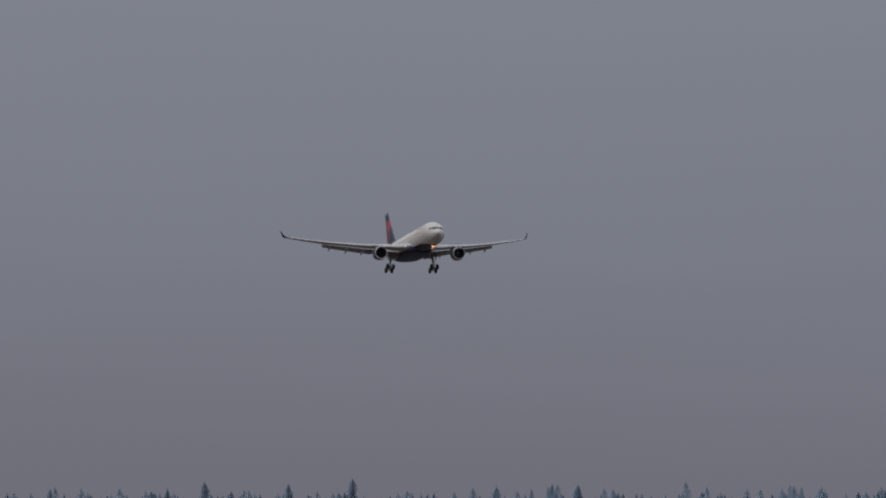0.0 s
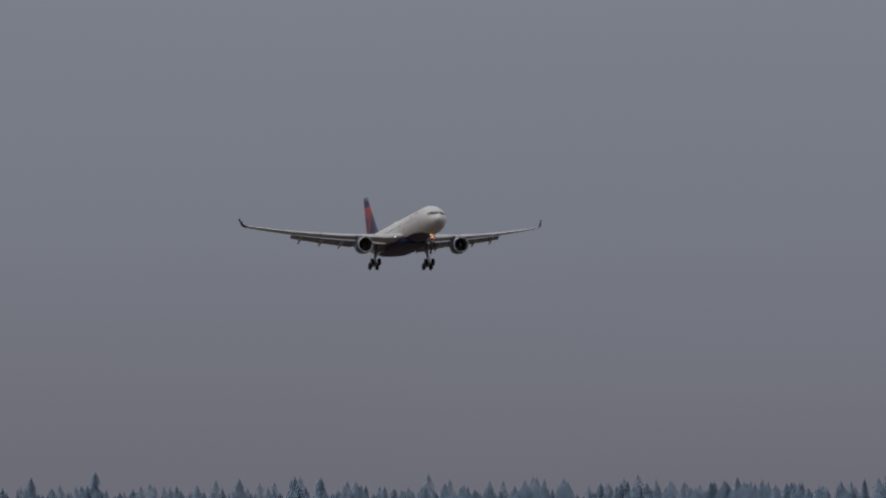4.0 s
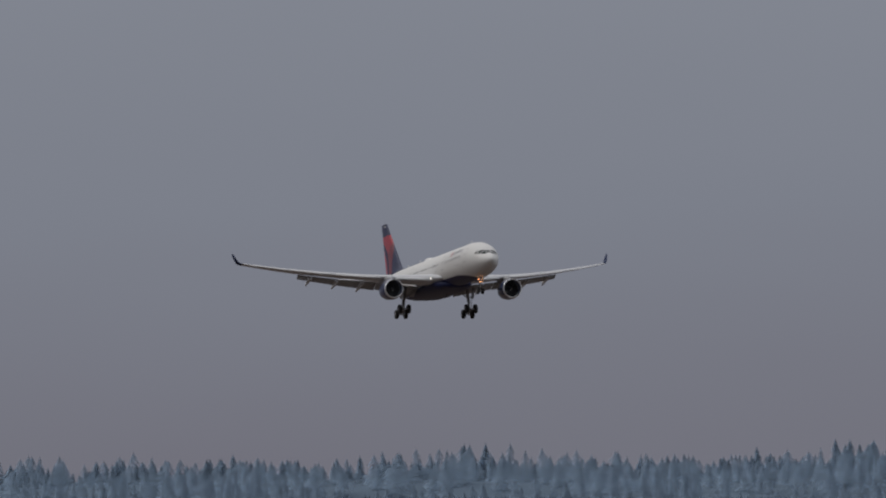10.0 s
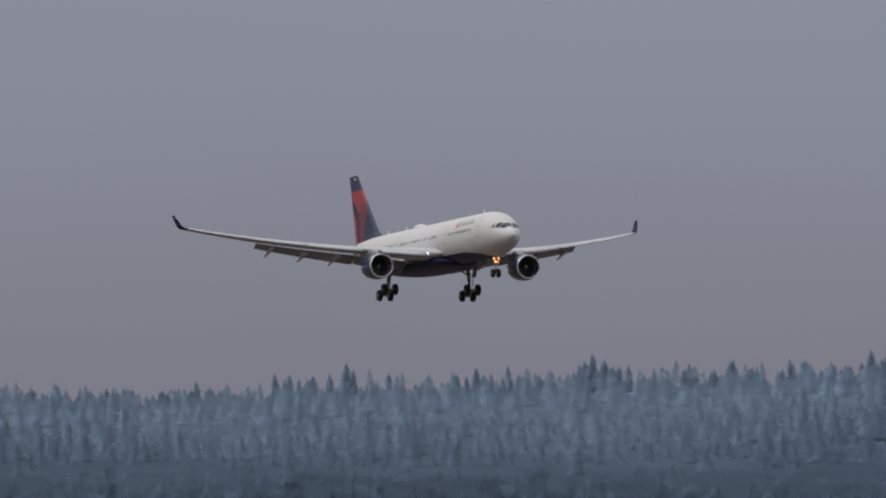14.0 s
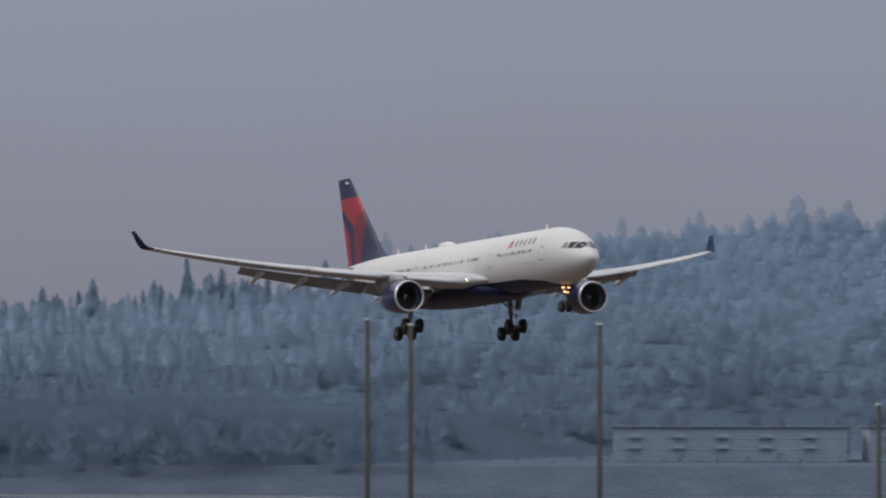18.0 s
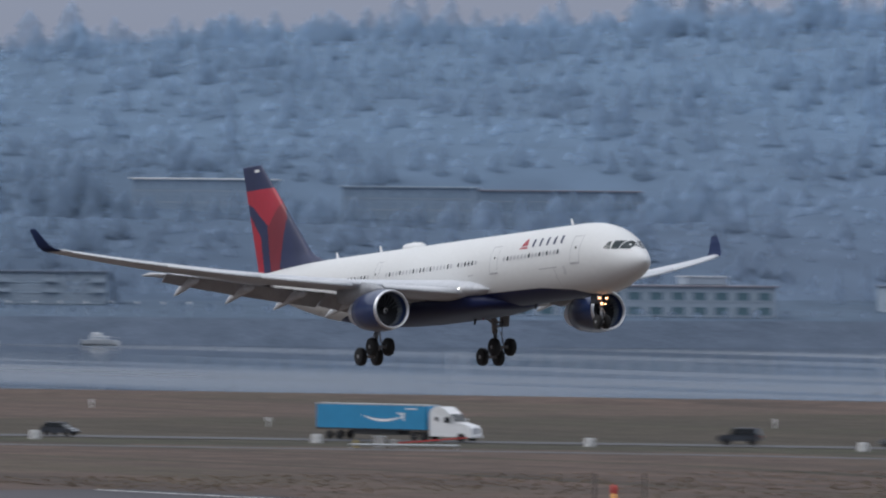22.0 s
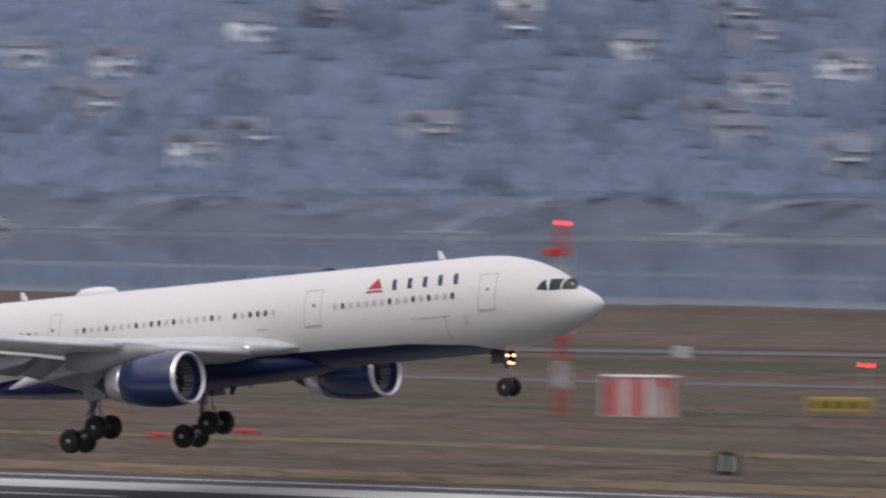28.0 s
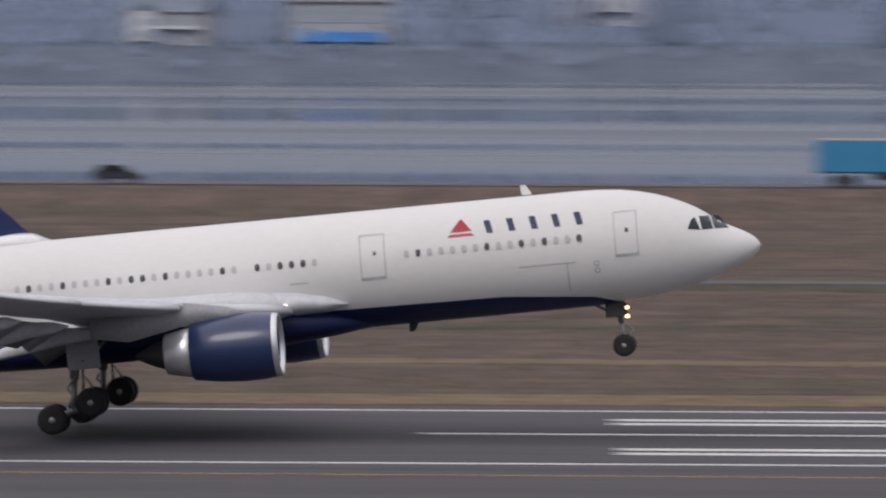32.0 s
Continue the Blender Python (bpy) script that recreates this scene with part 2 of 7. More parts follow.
def hull_paint():
    """White paint with a navy belly: the edge is a straight line that rises towards the tail."""
    m = mat("hull_paint", (0.67, 0.672, 0.66), 0.45, vary=0.028, scale=0.6, spec=0.22, stretch=(0.5, 1, 1))
    n, l = m.node_tree.nodes, m.node_tree.links
    b = n["Principled BSDF"]
    src = b.inputs["Base Color"].links[0].from_socket
    tc, sp = n.new("ShaderNodeTexCoord"), n.new("ShaderNodeSeparateXYZ")
    l.new(tc.outputs["Object"], sp.inputs[0])
    cv = n.new("ShaderNodeFloatCurve")
    mr = n.new("ShaderNodeMapRange")
    mr.inputs["From Min"].default_value, mr.inputs["From Max"].default_value = -20.0, 30.0
    l.new(sp.outputs["X"], mr.inputs["Value"])
    l.new(mr.outputs["Result"], cv.inputs["Value"])
    c = cv.mapping.curves[0]
    # height of the edge, as (z + 4) / 4, against the way from the tail to the nose
    pts = ((0.0, 0.30), (0.06, 0.36), (0.16, 0.46), (0.24, 0.53), (0.62, 0.545), (0.80, 0.52), (0.885, 0.42), (0.915, 0.30), (0.93, 0.0), (1.0, 0.0))
    c.points[0].location, c.points[1].location = pts[0], pts[-1]
    for q in pts[1:-1]:
        c.points.new(*q)
    for q in c.points:
        q.handle_type = "VECTOR"
    cv.mapping.update()
    hi = n.new("ShaderNodeMath")
    hi.operation, hi.inputs[1].default_value, hi.inputs[2].default_value = "MULTIPLY_ADD", 4.0, -4.0
    l.new(cv.outputs["Value"], hi.inputs[0])
    lt = n.new("ShaderNodeMath")
    lt.operation = "LESS_THAN"
    l.new(sp.outputs["Z"], lt.inputs[0])
    l.new(hi.outputs[0], lt.inputs[1])
    mx = n.new("ShaderNodeMix")
    mx.data_type = "RGBA"
    l.new(lt.outputs[0], mx.inputs["Factor"])
    l.new(src, mx.inputs["A"])
    mx.inputs["B"].default_value = (0.010, 0.016, 0.062, 1)
    l.new(mx.outputs["Result"], b.inputs["Base Color"])
    return m


def runway_mat():
    """Grooved asphalt, blackened by tyre rubber along its middle."""
    m = mat("asphalt", (0.078, 0.074, 0.082), 0.85, vary=0.14, scale=0.10, second=(0.059, 0.056, 0.063), stretch=(0.15, 1.5, 1), spec=0.25)
    n, l = m.node_tree.nodes, m.node_tree.links
    b = n["Principled BSDF"]
    src = b.inputs["Base Color"].links[0].from_socket
    tc, sp, no, mp = n.new("ShaderNodeTexCoord"), n.new("ShaderNodeSeparateXYZ"), n.new("ShaderNodeTexNoise"), n.new("ShaderNodeMapping")
    l.new(tc.outputs["Object"], sp.inputs[0])
    l.new(tc.outputs["Object"], mp.inputs["Vector"])
    mp.inputs["Scale"].default_value = (0.006, 0.45, 1)
    l.new(mp.outputs[0], no.inputs["Vector"])
    no.inputs["Detail"].default_value = 4.0
    off, dist, soft, mx = n.new("ShaderNodeMath"), n.new("ShaderNodeMath"), n.new("ShaderNodeMath"), n.new("ShaderNodeMix")
    off.operation, off.inputs[1].default_value = "SUBTRACT", 436.5
    dist.operation = "ABSOLUTE"
    l.new(sp.outputs["Y"], off.inputs[0])
    l.new(off.outputs[0], dist.inputs[0])
    soft.operation, soft.inputs[1].default_value = "MULTIPLY_ADD", -10.0
    l.new(no.outputs["Fac"], soft.inputs[0])
    l.new(dist.outputs[0], soft.inputs[2])
    mr = n.new("ShaderNodeMapRange")
    mr.inputs["From Min"].default_value, mr.inputs["From Max"].default_value = 5.0, -4.0
    mr.inputs["To Max"].default_value = 0.75
    l.new(soft.outputs[0], mr.inputs["Value"])
    mx.data_type = "RGBA"
    l.new(mr.outputs["Result"], mx.inputs["Factor"])
    l.new(src, mx.inputs["A"])
    mx.inputs["B"].default_value = (0.028, 0.027, 0.031, 1)
    l.new(mx.outputs["Result"], b.inputs["Base Color"])
    return m


def grass_mat(name, light, dark, green):
    """Dry winter grass: pale and dark clumps, damp greenish patches, faint mowing streaks."""
    m = bpy.data.materials.new(name)
    m.use_nodes = True
    n, l = m.node_tree.nodes, m.node_tree.links
    b = n["Principled BSDF"]
    b.inputs["Roughness"].default_value, b.inputs["Specular IOR Level"].default_value = 0.95, 0.1
    tc = n.new("ShaderNodeTexCoord")
    fields = []
    for scale, detail in (((0.22, 0.075, 1), 5.0), ((0.010, 0.022, 1), 4.0), ((0.006, 0.11, 1), 4.0), ((1.3, 0.35, 1), 3.0)):
        mp, no = n.new("ShaderNodeMapping"), n.new("ShaderNodeTexNoise")
        mp.inputs["Scale"].default_value = scale
        no.inputs["Scale"].default_value, no.inputs["Detail"].default_value, no.inputs["Roughness"].default_value = 1.0, detail, 0.6
        l.new(tc.outputs["Object"], mp.inputs["Vector"])
        l.new(mp.outputs[0], no.inputs["Vector"])
        fields.append(no.outputs["Fac"])
    last = None
    for field, lo, hi, colour, most in ((fields[0], 0.36, 0.66, dark, 0.85), (fields[1], 0.50, 0.68, green, 0.75), (fields[2], 0.50, 0.66, dark, 0.85)):
        mr, mx = n.new("ShaderNodeMapRange"), n.new("ShaderNodeMix")
        mr.inputs["From Min"].default_value, mr.inputs["From Max"].default_value, mr.inputs["To Max"].default_value = lo, hi, most
        l.new(field, mr.inputs["Value"])
        mx.data_type = "RGBA"
        l.new(mr.outputs["Result"], mx.inputs["Factor"])
        mx.inputs["A"].default_value, mx.inputs["B"].default_value = (*light, 1), (*colour, 1)
        if last is not None:
            l.new(last, mx.inputs["A"])
        last = mx.outputs["Result"]
    mr, mul = n.new("ShaderNodeMapRange"), n.new("ShaderNodeMix")
    mr.inputs["From Min"].default_value, mr.inputs["From Max"].default_value = 0.3, 0.7
    mr.inputs["To Min"].default_value, mr.inputs["To Max"].default_value = 0.72, 1.28
    l.new(fields[3], mr.inputs["Value"])
    mul.data_type, mul.blend_type, mul.inputs["Factor"].default_value = "RGBA", "MULTIPLY", 1.0
    l.new(last, mul.inputs["A"])
    l.new(mr.outputs["Result"], mul.inputs["B"])
    l.new(mul.outputs["Result"], b.inputs["Base Color"])
    bp = n.new("ShaderNodeBump")
    bp.inputs["Strength"].default_value, bp.inputs["Distance"].default_value = 0.5, 0.1
    l.new(fields[3], bp.inputs["Height"])
    l.new(bp.outputs["Normal"], b.inputs["Normal"])
    return m


def water_mat():
    m = bpy.data.materials.new("river_water")
    m.use_nodes = True
    n, l = m.node_tree.nodes, m.node_tree.links
    b = n["Principled BSDF"]
    b.inputs["Base Color"].default_value = (0.040, 0.055, 0.080, 1)
    b.inputs["IOR"].default_value = 1.33
    tc, mp, no, fi = n.new("ShaderNodeTexCoord"), n.new("ShaderNodeMapping"), n.new("ShaderNodeTexNoise"), n.new("ShaderNodeTexNoise")
    mp.inputs["Scale"].default_value = (0.0009, 0.0075, 1)
    mp.inputs["Rotation"].default_value = (0, 0, radians(10))
    l.new(tc.outputs["Object"], mp.inputs["Vector"])
    l.new(mp.outputs[0], no.inputs["Vector"])
    no.inputs["Scale"].default_value, no.inputs["Detail"].default_value, no.inputs["Roughness"].default_value = 1.0, 4.0, 0.5
    ra = n.new("ShaderNodeMapRange")
    ra.inputs["From Min"].default_value, ra.inputs["From Max"].default_value = 0.43, 0.68
    ra.inputs["To Min"].default_value, ra.inputs["To Max"].default_value = 0.06, 0.36
    l.new(no.outputs["Fac"], ra.inputs["Value"])
    l.new(ra.outputs["Result"], b.inputs["Roughness"])
    fi.inputs["Scale"].default_value, fi.inputs["Detail"].default_value = 0.35, 4.0
    l.new(tc.outputs["Object"], fi.inputs["Vector"])
    bp = n.new("ShaderNodeBump")
    bp.inputs["Distance"].default_value = 0.12
    st = n.new("ShaderNodeMapRange")
    st.inputs["From Min"].default_value, st.inputs["From Max"].default_value = 0.43, 0.66
    st.inputs["To Min"].default_value, st.inputs["To Max"].default_value = 0.03, 1.3
    l.new(no.outputs["Fac"], st.inputs["Value"])
    l.new(st.outputs["Result"], bp.inputs["Strength"])
    l.new(fi.outputs["Fac"], bp.inputs["Height"])
    l.new(bp.outputs["Normal"], b.inputs["Normal"])
    # thin pale wind lines
    m2, st2, r2, mx = n.new("ShaderNodeMapping"), n.new("ShaderNodeTexNoise"), n.new("ShaderNodeMapRange"), n.new("ShaderNodeMix")
    m2.inputs["Scale"].default_value = (0.0010, 0.060, 1)
    l.new(tc.outputs["Object"], m2.inputs["Vector"])
    l.new(m2.outputs[0], st2.inputs["Vector"])
    st2.inputs["Scale"].default_value, st2.inputs["Detail"].default_value = 1.0, 3.0
    r2.inputs["From Min"].default_value, r2.inputs["From Max"].default_value, r2.inputs["To Max"].default_value = 0.62, 0.74, 0.5
    l.new(st2.outputs["Fac"], r2.inputs["Value"])
    mx.data_type = "RGBA"
    l.new(r2.outputs["Result"], mx.inputs["Factor"])
    mx.inputs["A"].default_value, mx.inputs["B"].default_value = (0.040, 0.055, 0.080, 1), (0.42, 0.44, 0.49, 1)
    l.new(mx.outputs["Result"], b.inputs["Base Color"])
    return m


HULL = hull_paint()
WHITE = mat("white_paint", (0.78, 0.78, 0.77), 0.35, vary=0.06, scale=0.8)
WINGGREY = mat("wing_grey", (0.58, 0.595, 0.62), 0.42, vary=0.12, scale=0.7, stretch=(1, 0.3, 1))
SLAT = mat("slat_paint", (0.60, 0.61, 0.63), 0.5, vary=0.08, spec=0.3)
FLAPGREY = mat("flap_grey", (0.36, 0.37, 0.39), 0.5, vary=0.16, scale=1.0)
NAVY = mat("navy_paint", (0.012, 0.020, 0.075), 0.5, vary=0.15, coat=0.05)
WINGTIP = mat("wing_tip_navy", (0.014, 0.026, 0.080), 0.65, vary=0.15, spec=0.12)
NAVY_NAC = mat("nacelle_blue", (0.014, 0.030, 0.098), 0.30, vary=0.12, coat=0.4)
RED = mat("red_paint", (0.38, 0.012, 0.030), 0.35, vary=0.08)
DARKRED = mat("dark_red_paint", (0.17, 0.008, 0.018), 0.35, vary=0.08)
CHROME = mat("bare_metal", (0.74, 0.75, 0.77), 0.30, 0.75, vary=0.10)
STEEL = mat("gear_steel", (0.30, 0.30, 0.31), 0.45, 0.4, vary=0.25, scale=4)
DARK = mat("dark_metal", (0.035, 0.037, 0.042), 0.5, 0.3, vary=0.3, scale=4)
DUCT = mat("duct_lining", (0.20, 0.215, 0.225), 0.5, vary=0.15)
TYRE = mat("tyre_rubber", (0.012, 0.012, 0.013), 0.75, vary=0.3, scale=5)
RIM = mat("wheel_rim", (0.42, 0.42, 0.43), 0.45, 0.5, vary=0.2, scale=6)
PANE = mat("cockpit_glass", (0.014, 0.026, 0.030), 0.16, vary=0.1, spec=0.35)
PORT = mat("cabin_window", (0.030, 0.034, 0.042), 0.15, vary=0.2, spec=0.7)
SMOKE = island_mat("tyre_smoke", (0.66, 0.71, 0.80), (0.74, 0.79, 0.87), porous=0.78)
SHUT = mat("window_blind", (0.44, 0.44, 0.45), 0.4, vary=0.1)
SEAM = mat("panel_seam", (0.46, 0.465, 0.475), 0.5, vary=0.2, scale=3)
LAMP = glow("landing_lamp", (1.0, 0.50, 0.24), 4.5)
LAMPW = glow("white_lamp", (1.0, 0.93, 0.80), 5.0)
LAMPR = glow("red_lamp", (1.0, 0.05, 0.04), 5.0)
GRASS = grass_mat("winter_grass", (0.128, 0.092, 0.077), (0.064, 0.053, 0.046), (0.074, 0.070, 0.050))
STRAW = grass_mat("straw_verge", (0.182, 0.136, 0.090), (0.120, 0.095, 0.068), (0.125, 0.105, 0.068))
STUBBLE = grass_mat("dark_mown_grass", (0.078, 0.072, 0.054), (0.048, 0.046, 0.037), (0.068, 0.074, 0.048))
BANKGRASS = grass_mat("bank_grass", (0.088, 0.074, 0.058), (0.052, 0.046, 0.038), (0.064, 0.062, 0.044))
ASPHALT = runway_mat()
ROADTAR = mat("road_tarmac", (0.105, 0.105, 0.110), 0.85, vary=0.12, scale=0.15, spec=0.25)
LINE = mat("marking_paint", (0.66, 0.66, 0.64), 0.7, vary=0.20, scale=0.4)
YELLOWLINE = mat("yellow_marking", (0.50, 0.31, 0.05), 0.7, vary=0.2, scale=0.4)
WATER = water_mat()
# far ground: the blue-grey of distance haze is put into the earth colours
HILL = mat("hazed_hill_ground", (0.104, 0.142, 0.195), 0.95, vary=0.15, scale=0.02, second=(0.086, 0.120, 0.168), spec=0.1)
EASTBANK = mat("hazed_garden_bank_ground", (0.130, 0.152, 0.198), 0.95, vary=0.25, scale=0.12, second=(0.104, 0.124, 0.164), spec=0.1)
SHORE = mat("hazed_shore_ground", (0.096, 0.122, 0.168), 0.95, vary=0.25, scale=0.12, second=(0.074, 0.096, 0.134), spec=0.1)
# one haze-tinted palette; the gains offset self-shading so trees and canopy match in tone
FIRS, CREST, CROWNS = hazed_slope_mat("hazed_trees", 0.05, 0.91), hazed_slope_mat("hazed_crest_needles", 0.05, 1.02), hazed_slope_mat("hazed_crowns", 0.0, 0.82)
HILLCREST, HILLCROWNS = hazed_slope_mat("hazed_hill_needles", 0.04, 1.08), hazed_slope_mat("hazed_hillside_crowns", 0.0, 0.82)
DENSE = hazed_slope_mat("hazed_closed_needles", 0.04, 0.98)


# ---- mesh helpers ----
def part(name, bm, material, parent=None, label="", smooth=False):
    """Links a bmesh as one mesh object under a thing or a part."""
    me = bpy.data.meshes.new(name)
    bm.normal_update()
    bm.to_mesh(me)
    bm.free()
    for m in (material if isinstance(material, (list, tuple)) else [material]):
        me.materials.append(m)
    if smooth:
        for p in me.polygons:
            p.use_smooth = True
    ob = new(name, me)
    ob.parent = parent
    return tagged(ob, label) if label else ob


def share(name, me, parent, m):
    """One more object on a mesh that is already there."""
    ob = new(name, me)
    ob.parent = parent
    ob.matrix_basis = m
    return ob


def loft(rings, close=True, caps=True, bm=None):
    """A skin through rings of points."""
    bm = bm or bmesh.new()
    vs = [[bm.verts.new(p) for p in r] for r in rings]
    n = len(vs[0])
    for a, b in zip(vs, vs[1:]):
        for i in range(n if close else n - 1):
            j = (i + 1) % n
            bm.faces.new((a[i], a[j], b[j], b[i]))
    if caps and close:
        bm.faces.new(list(reversed(vs[0])))
        bm.faces.new(vs[-1])
    bmesh.ops.recalc_face_normals(bm, faces=bm.faces)
    return bm


def box(sx, sy, sz, at=(0, 0, 0), bevel=0.0, bm=None, turn=None):
    own = bmesh.new()
    bmesh.ops.create_cube(own, size=1.0)
    bmesh.ops.scale(own, vec=(sx, sy, sz), verts=own.verts)
    if bevel:
        bmesh.ops.bevel(own, geom=own.edges, offset=bevel, segments=1, affect="EDGES")
    bmesh.ops.transform(own, matrix=Matrix.Translation(at) @ (turn or Matrix()), verts=own.verts)
    if bm is None:
        return own
    me = bpy.data.meshes.new("tmp")
    own.to_mesh(me)
    own.free()
    bm.from_mesh(me)
    bpy.data.meshes.remove(me)
    return bm


def tube(a, b, r, r2=None, seg=10, bm=None):
    a, b = Vector(a), Vector(b)
    q = (b - a).to_track_quat("Z", "Y").to_matrix()
    ring = lambda c, rr: [c + q @ Vector((rr * math.cos(2 * math.pi * i / seg), rr * math.sin(2 * math.pi * i / seg), 0)) for i in range(seg)]
    return loft([ring(a, r), ring(b, r if r2 is None else r2)], bm=bm)


def lathe(profile, seg=24, axis="X", at=(0, 0, 0)):
    """A turned body: profile of (along, radius)."""
    rings = []
    for s, r in profile:
        ring = []
        for i in range(seg):
            u = 2 * math.pi * i / seg
            p = (s, r * math.cos(u), r * math.sin(u)) if axis == "X" else (r * math.cos(u), s, r * math.sin(u)) if axis == "Y" else (r * math.cos(u), r * math.sin(u), s)
            ring.append(Vector(p) + Vector(at))
        rings.append(ring)
    return loft(rings)


def curve_at(pts, x):
    """A smooth curve through (x, value) pairs."""
    if x <= pts[0][0]:
        return pts[0][1]
    for i in range(len(pts) - 1):
        (x0, a), (x1, b) = pts[i], pts[i + 1]
        if x <= x1:
            pa = pts[i - 1] if i else (2 * x0 - x1, 2 * a - b)
            pb = pts[i + 2] if i + 2 < len(pts) else (2 * x1 - x0, 2 * b - a)
            m0, m1 = (b - pa[1]) / (x1 - pa[0]), (pb[1] - a) / (pb[0] - x0)
            u, h = (x - x0) / (x1 - x0), x1 - x0
            return (2 * u**3 - 3 * u**2 + 1) * a + (u**3 - 2 * u**2 + u) * h * m0 + (3 * u**2 - 2 * u**3) * b + (u**3 - u**2) * h * m1
    return pts[-1][1]


# ---- the ground: airfield, levee, river bed, far shore and hills in one sheet ----
RIVER_Z = -6.0
BANK = [(-4800, 300), (-2600, 380), (-1700, 480), (-1300, 570), (-1200, 655), (-1100, 735), (-1030, 795), (-940, 830), (-838, 845), (-671, 862), (-545, 848), (-350, 853), (-245, 846), (-150, 815), (-50, 812), (150, 812), (900, 830), (2500, 900)]
FAR_EDGE = [(40, 1950), (88, 1940), (97, 1850), (106, 1900), (112, 1900), (118, 1860), (123, 1870), (128, 2000), (132, 2250), (135, 2400), (139, 2530), (143, 2520), (147, 2420), (152, 2420), (158, 2440), (166, 2550), (180, 2700)]
RIDGE = [(40, 1.0), (88, 1.0), (110, 1.15), (130, 1.45), (140, 1.32), (143, 1.20), (146, 1.06), (147.8, 0.97), (149.5, 0.84), (151.3, 0.74), (154.3, 0.57), (156, 0.36), (157.8, 0.21), (159.2, 0.14), (160.9, 0.06), (162.2, 0.0), (169, -0.03), (180, -0.05)]
RIDGE_R = 3450.0


def bank_y(x):
    return curve_at(BANK, x)


def crest(x):
    """Height of the levee."""
    return curve_at([(-5000, 0.6), (-420, 0.6), (-300, 1.0), (-180, 2.2), (5000, 2.2)], x)


def ground_z(x, y):
    """Height of the land at a place."""
    r, az = math.hypot(x, y), math.degrees(math.atan2(y, x))
    if y <= 0:
        return 0.0
    edge = curve_at(FAR_EDGE, az)
    if r > edge - 12:
        d = r - edge
        top = EYE.z + RIDGE_R * math.tan(radians(curve_at(RIDGE, az)))
        if d < 25:
            return -8.0 + 9.0 * max(0.0, (d + 12)) / 37.0
        u = min((d - 25) / (RIDGE_R - edge - 25), 1.25)
        s = u * u * (3 - 2 * u) if u < 1 else 1.0
        bumps = 2.2 * noise.noise(Vector((x * 0.006, y * 0.006, 0.0))) * min(u * 3, 1)
        return 1.0 + (top - 1.0) * (0.55 * s + 0.45 * min(u, 1.0)) + bumps
    d = y - bank_y(x)
    if d < 0:
        return crest(x) * min(1.0, math.exp(-((min(d + 26, 0)) / 10.0) ** 2))
    return max(crest(x) - d * 0.32, -8.0)


def build_ground():
    azs = list(np.arange(-180, 78, 6.0)) + list(np.arange(78, 174, 0.5)) + [174, 177, 180]
    def radii(az):
        a = radians(az)
        if az < 20 or az > 176:
            return [0.5, 60, 200, 400, 700, 1100, 1600, 2200, 2800, 3400, 4200, 4900] + [4900] * 34
        edge = curve_at(FAR_EDGE, az)
        lo, hi = 50.0, edge - 60
        near = hi
        for r in np.arange(100, edge - 60, 4.0):
            if r * math.sin(a) >= bank_y(r * math.cos(a)):
                near = r
                break
        fixed = [0.5, 60, 150, 260, 340, 420] if near > 500 else [0.5, 20, 60, 100, 150, 200]
        mid = list(np.linspace(fixed[-1], near - 42, 6))[1:]
        bank = [near - 32, near - 24, near - 16, near - 7, near - 1, near + 5, near + 14, near + 28]
        shore = [edge - 30, edge - 12, edge - 4, edge + 4, edge + 14, edge + 25, edge + 60]
        hills = list(np.linspace(edge + 110, RIDGE_R, 16)) + [3600, 3900, 4500, 4900]
        return fixed + mid + bank + shore + hills
    me = bpy.data.meshes.new("ground")
    verts, faces, kinds = [], [], []
    n = None
    for az in azs:
        rr = radii(az)
        n = n or len(rr)
        rr = (rr + [4900] * n)[:46]
        for r in rr:
            x, y = r * math.cos(radians(az)), r * math.sin(radians(az))
            verts.append((x, y, ground_z(x, y)))
    k = 46
    for i in range(len(azs) - 1):
        for j in range(k - 1):
            q = (i * k + j, i * k + j + 1, (i + 1) * k + j + 1, (i + 1) * k + j)
            c = [sum(verts[v][d] for v in q) / 4 for d in range(3)]
            r, az = math.hypot(c[0], c[1]), math.degrees(math.atan2(c[1], c[0]))
            faces.append(q)
            e = curve_at(FAR_EDGE, az) if az > 20 else 9999
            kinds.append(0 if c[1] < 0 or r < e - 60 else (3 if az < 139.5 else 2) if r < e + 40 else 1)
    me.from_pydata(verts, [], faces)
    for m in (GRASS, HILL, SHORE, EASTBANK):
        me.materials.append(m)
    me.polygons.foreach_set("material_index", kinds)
    me.polygons.foreach_set("use_smooth", [True] * len(faces))
    me.validate()
    tagged(new("ground", me), "dry winter grass airfield, river banks and wooded far hills", "ground", kind="structure")


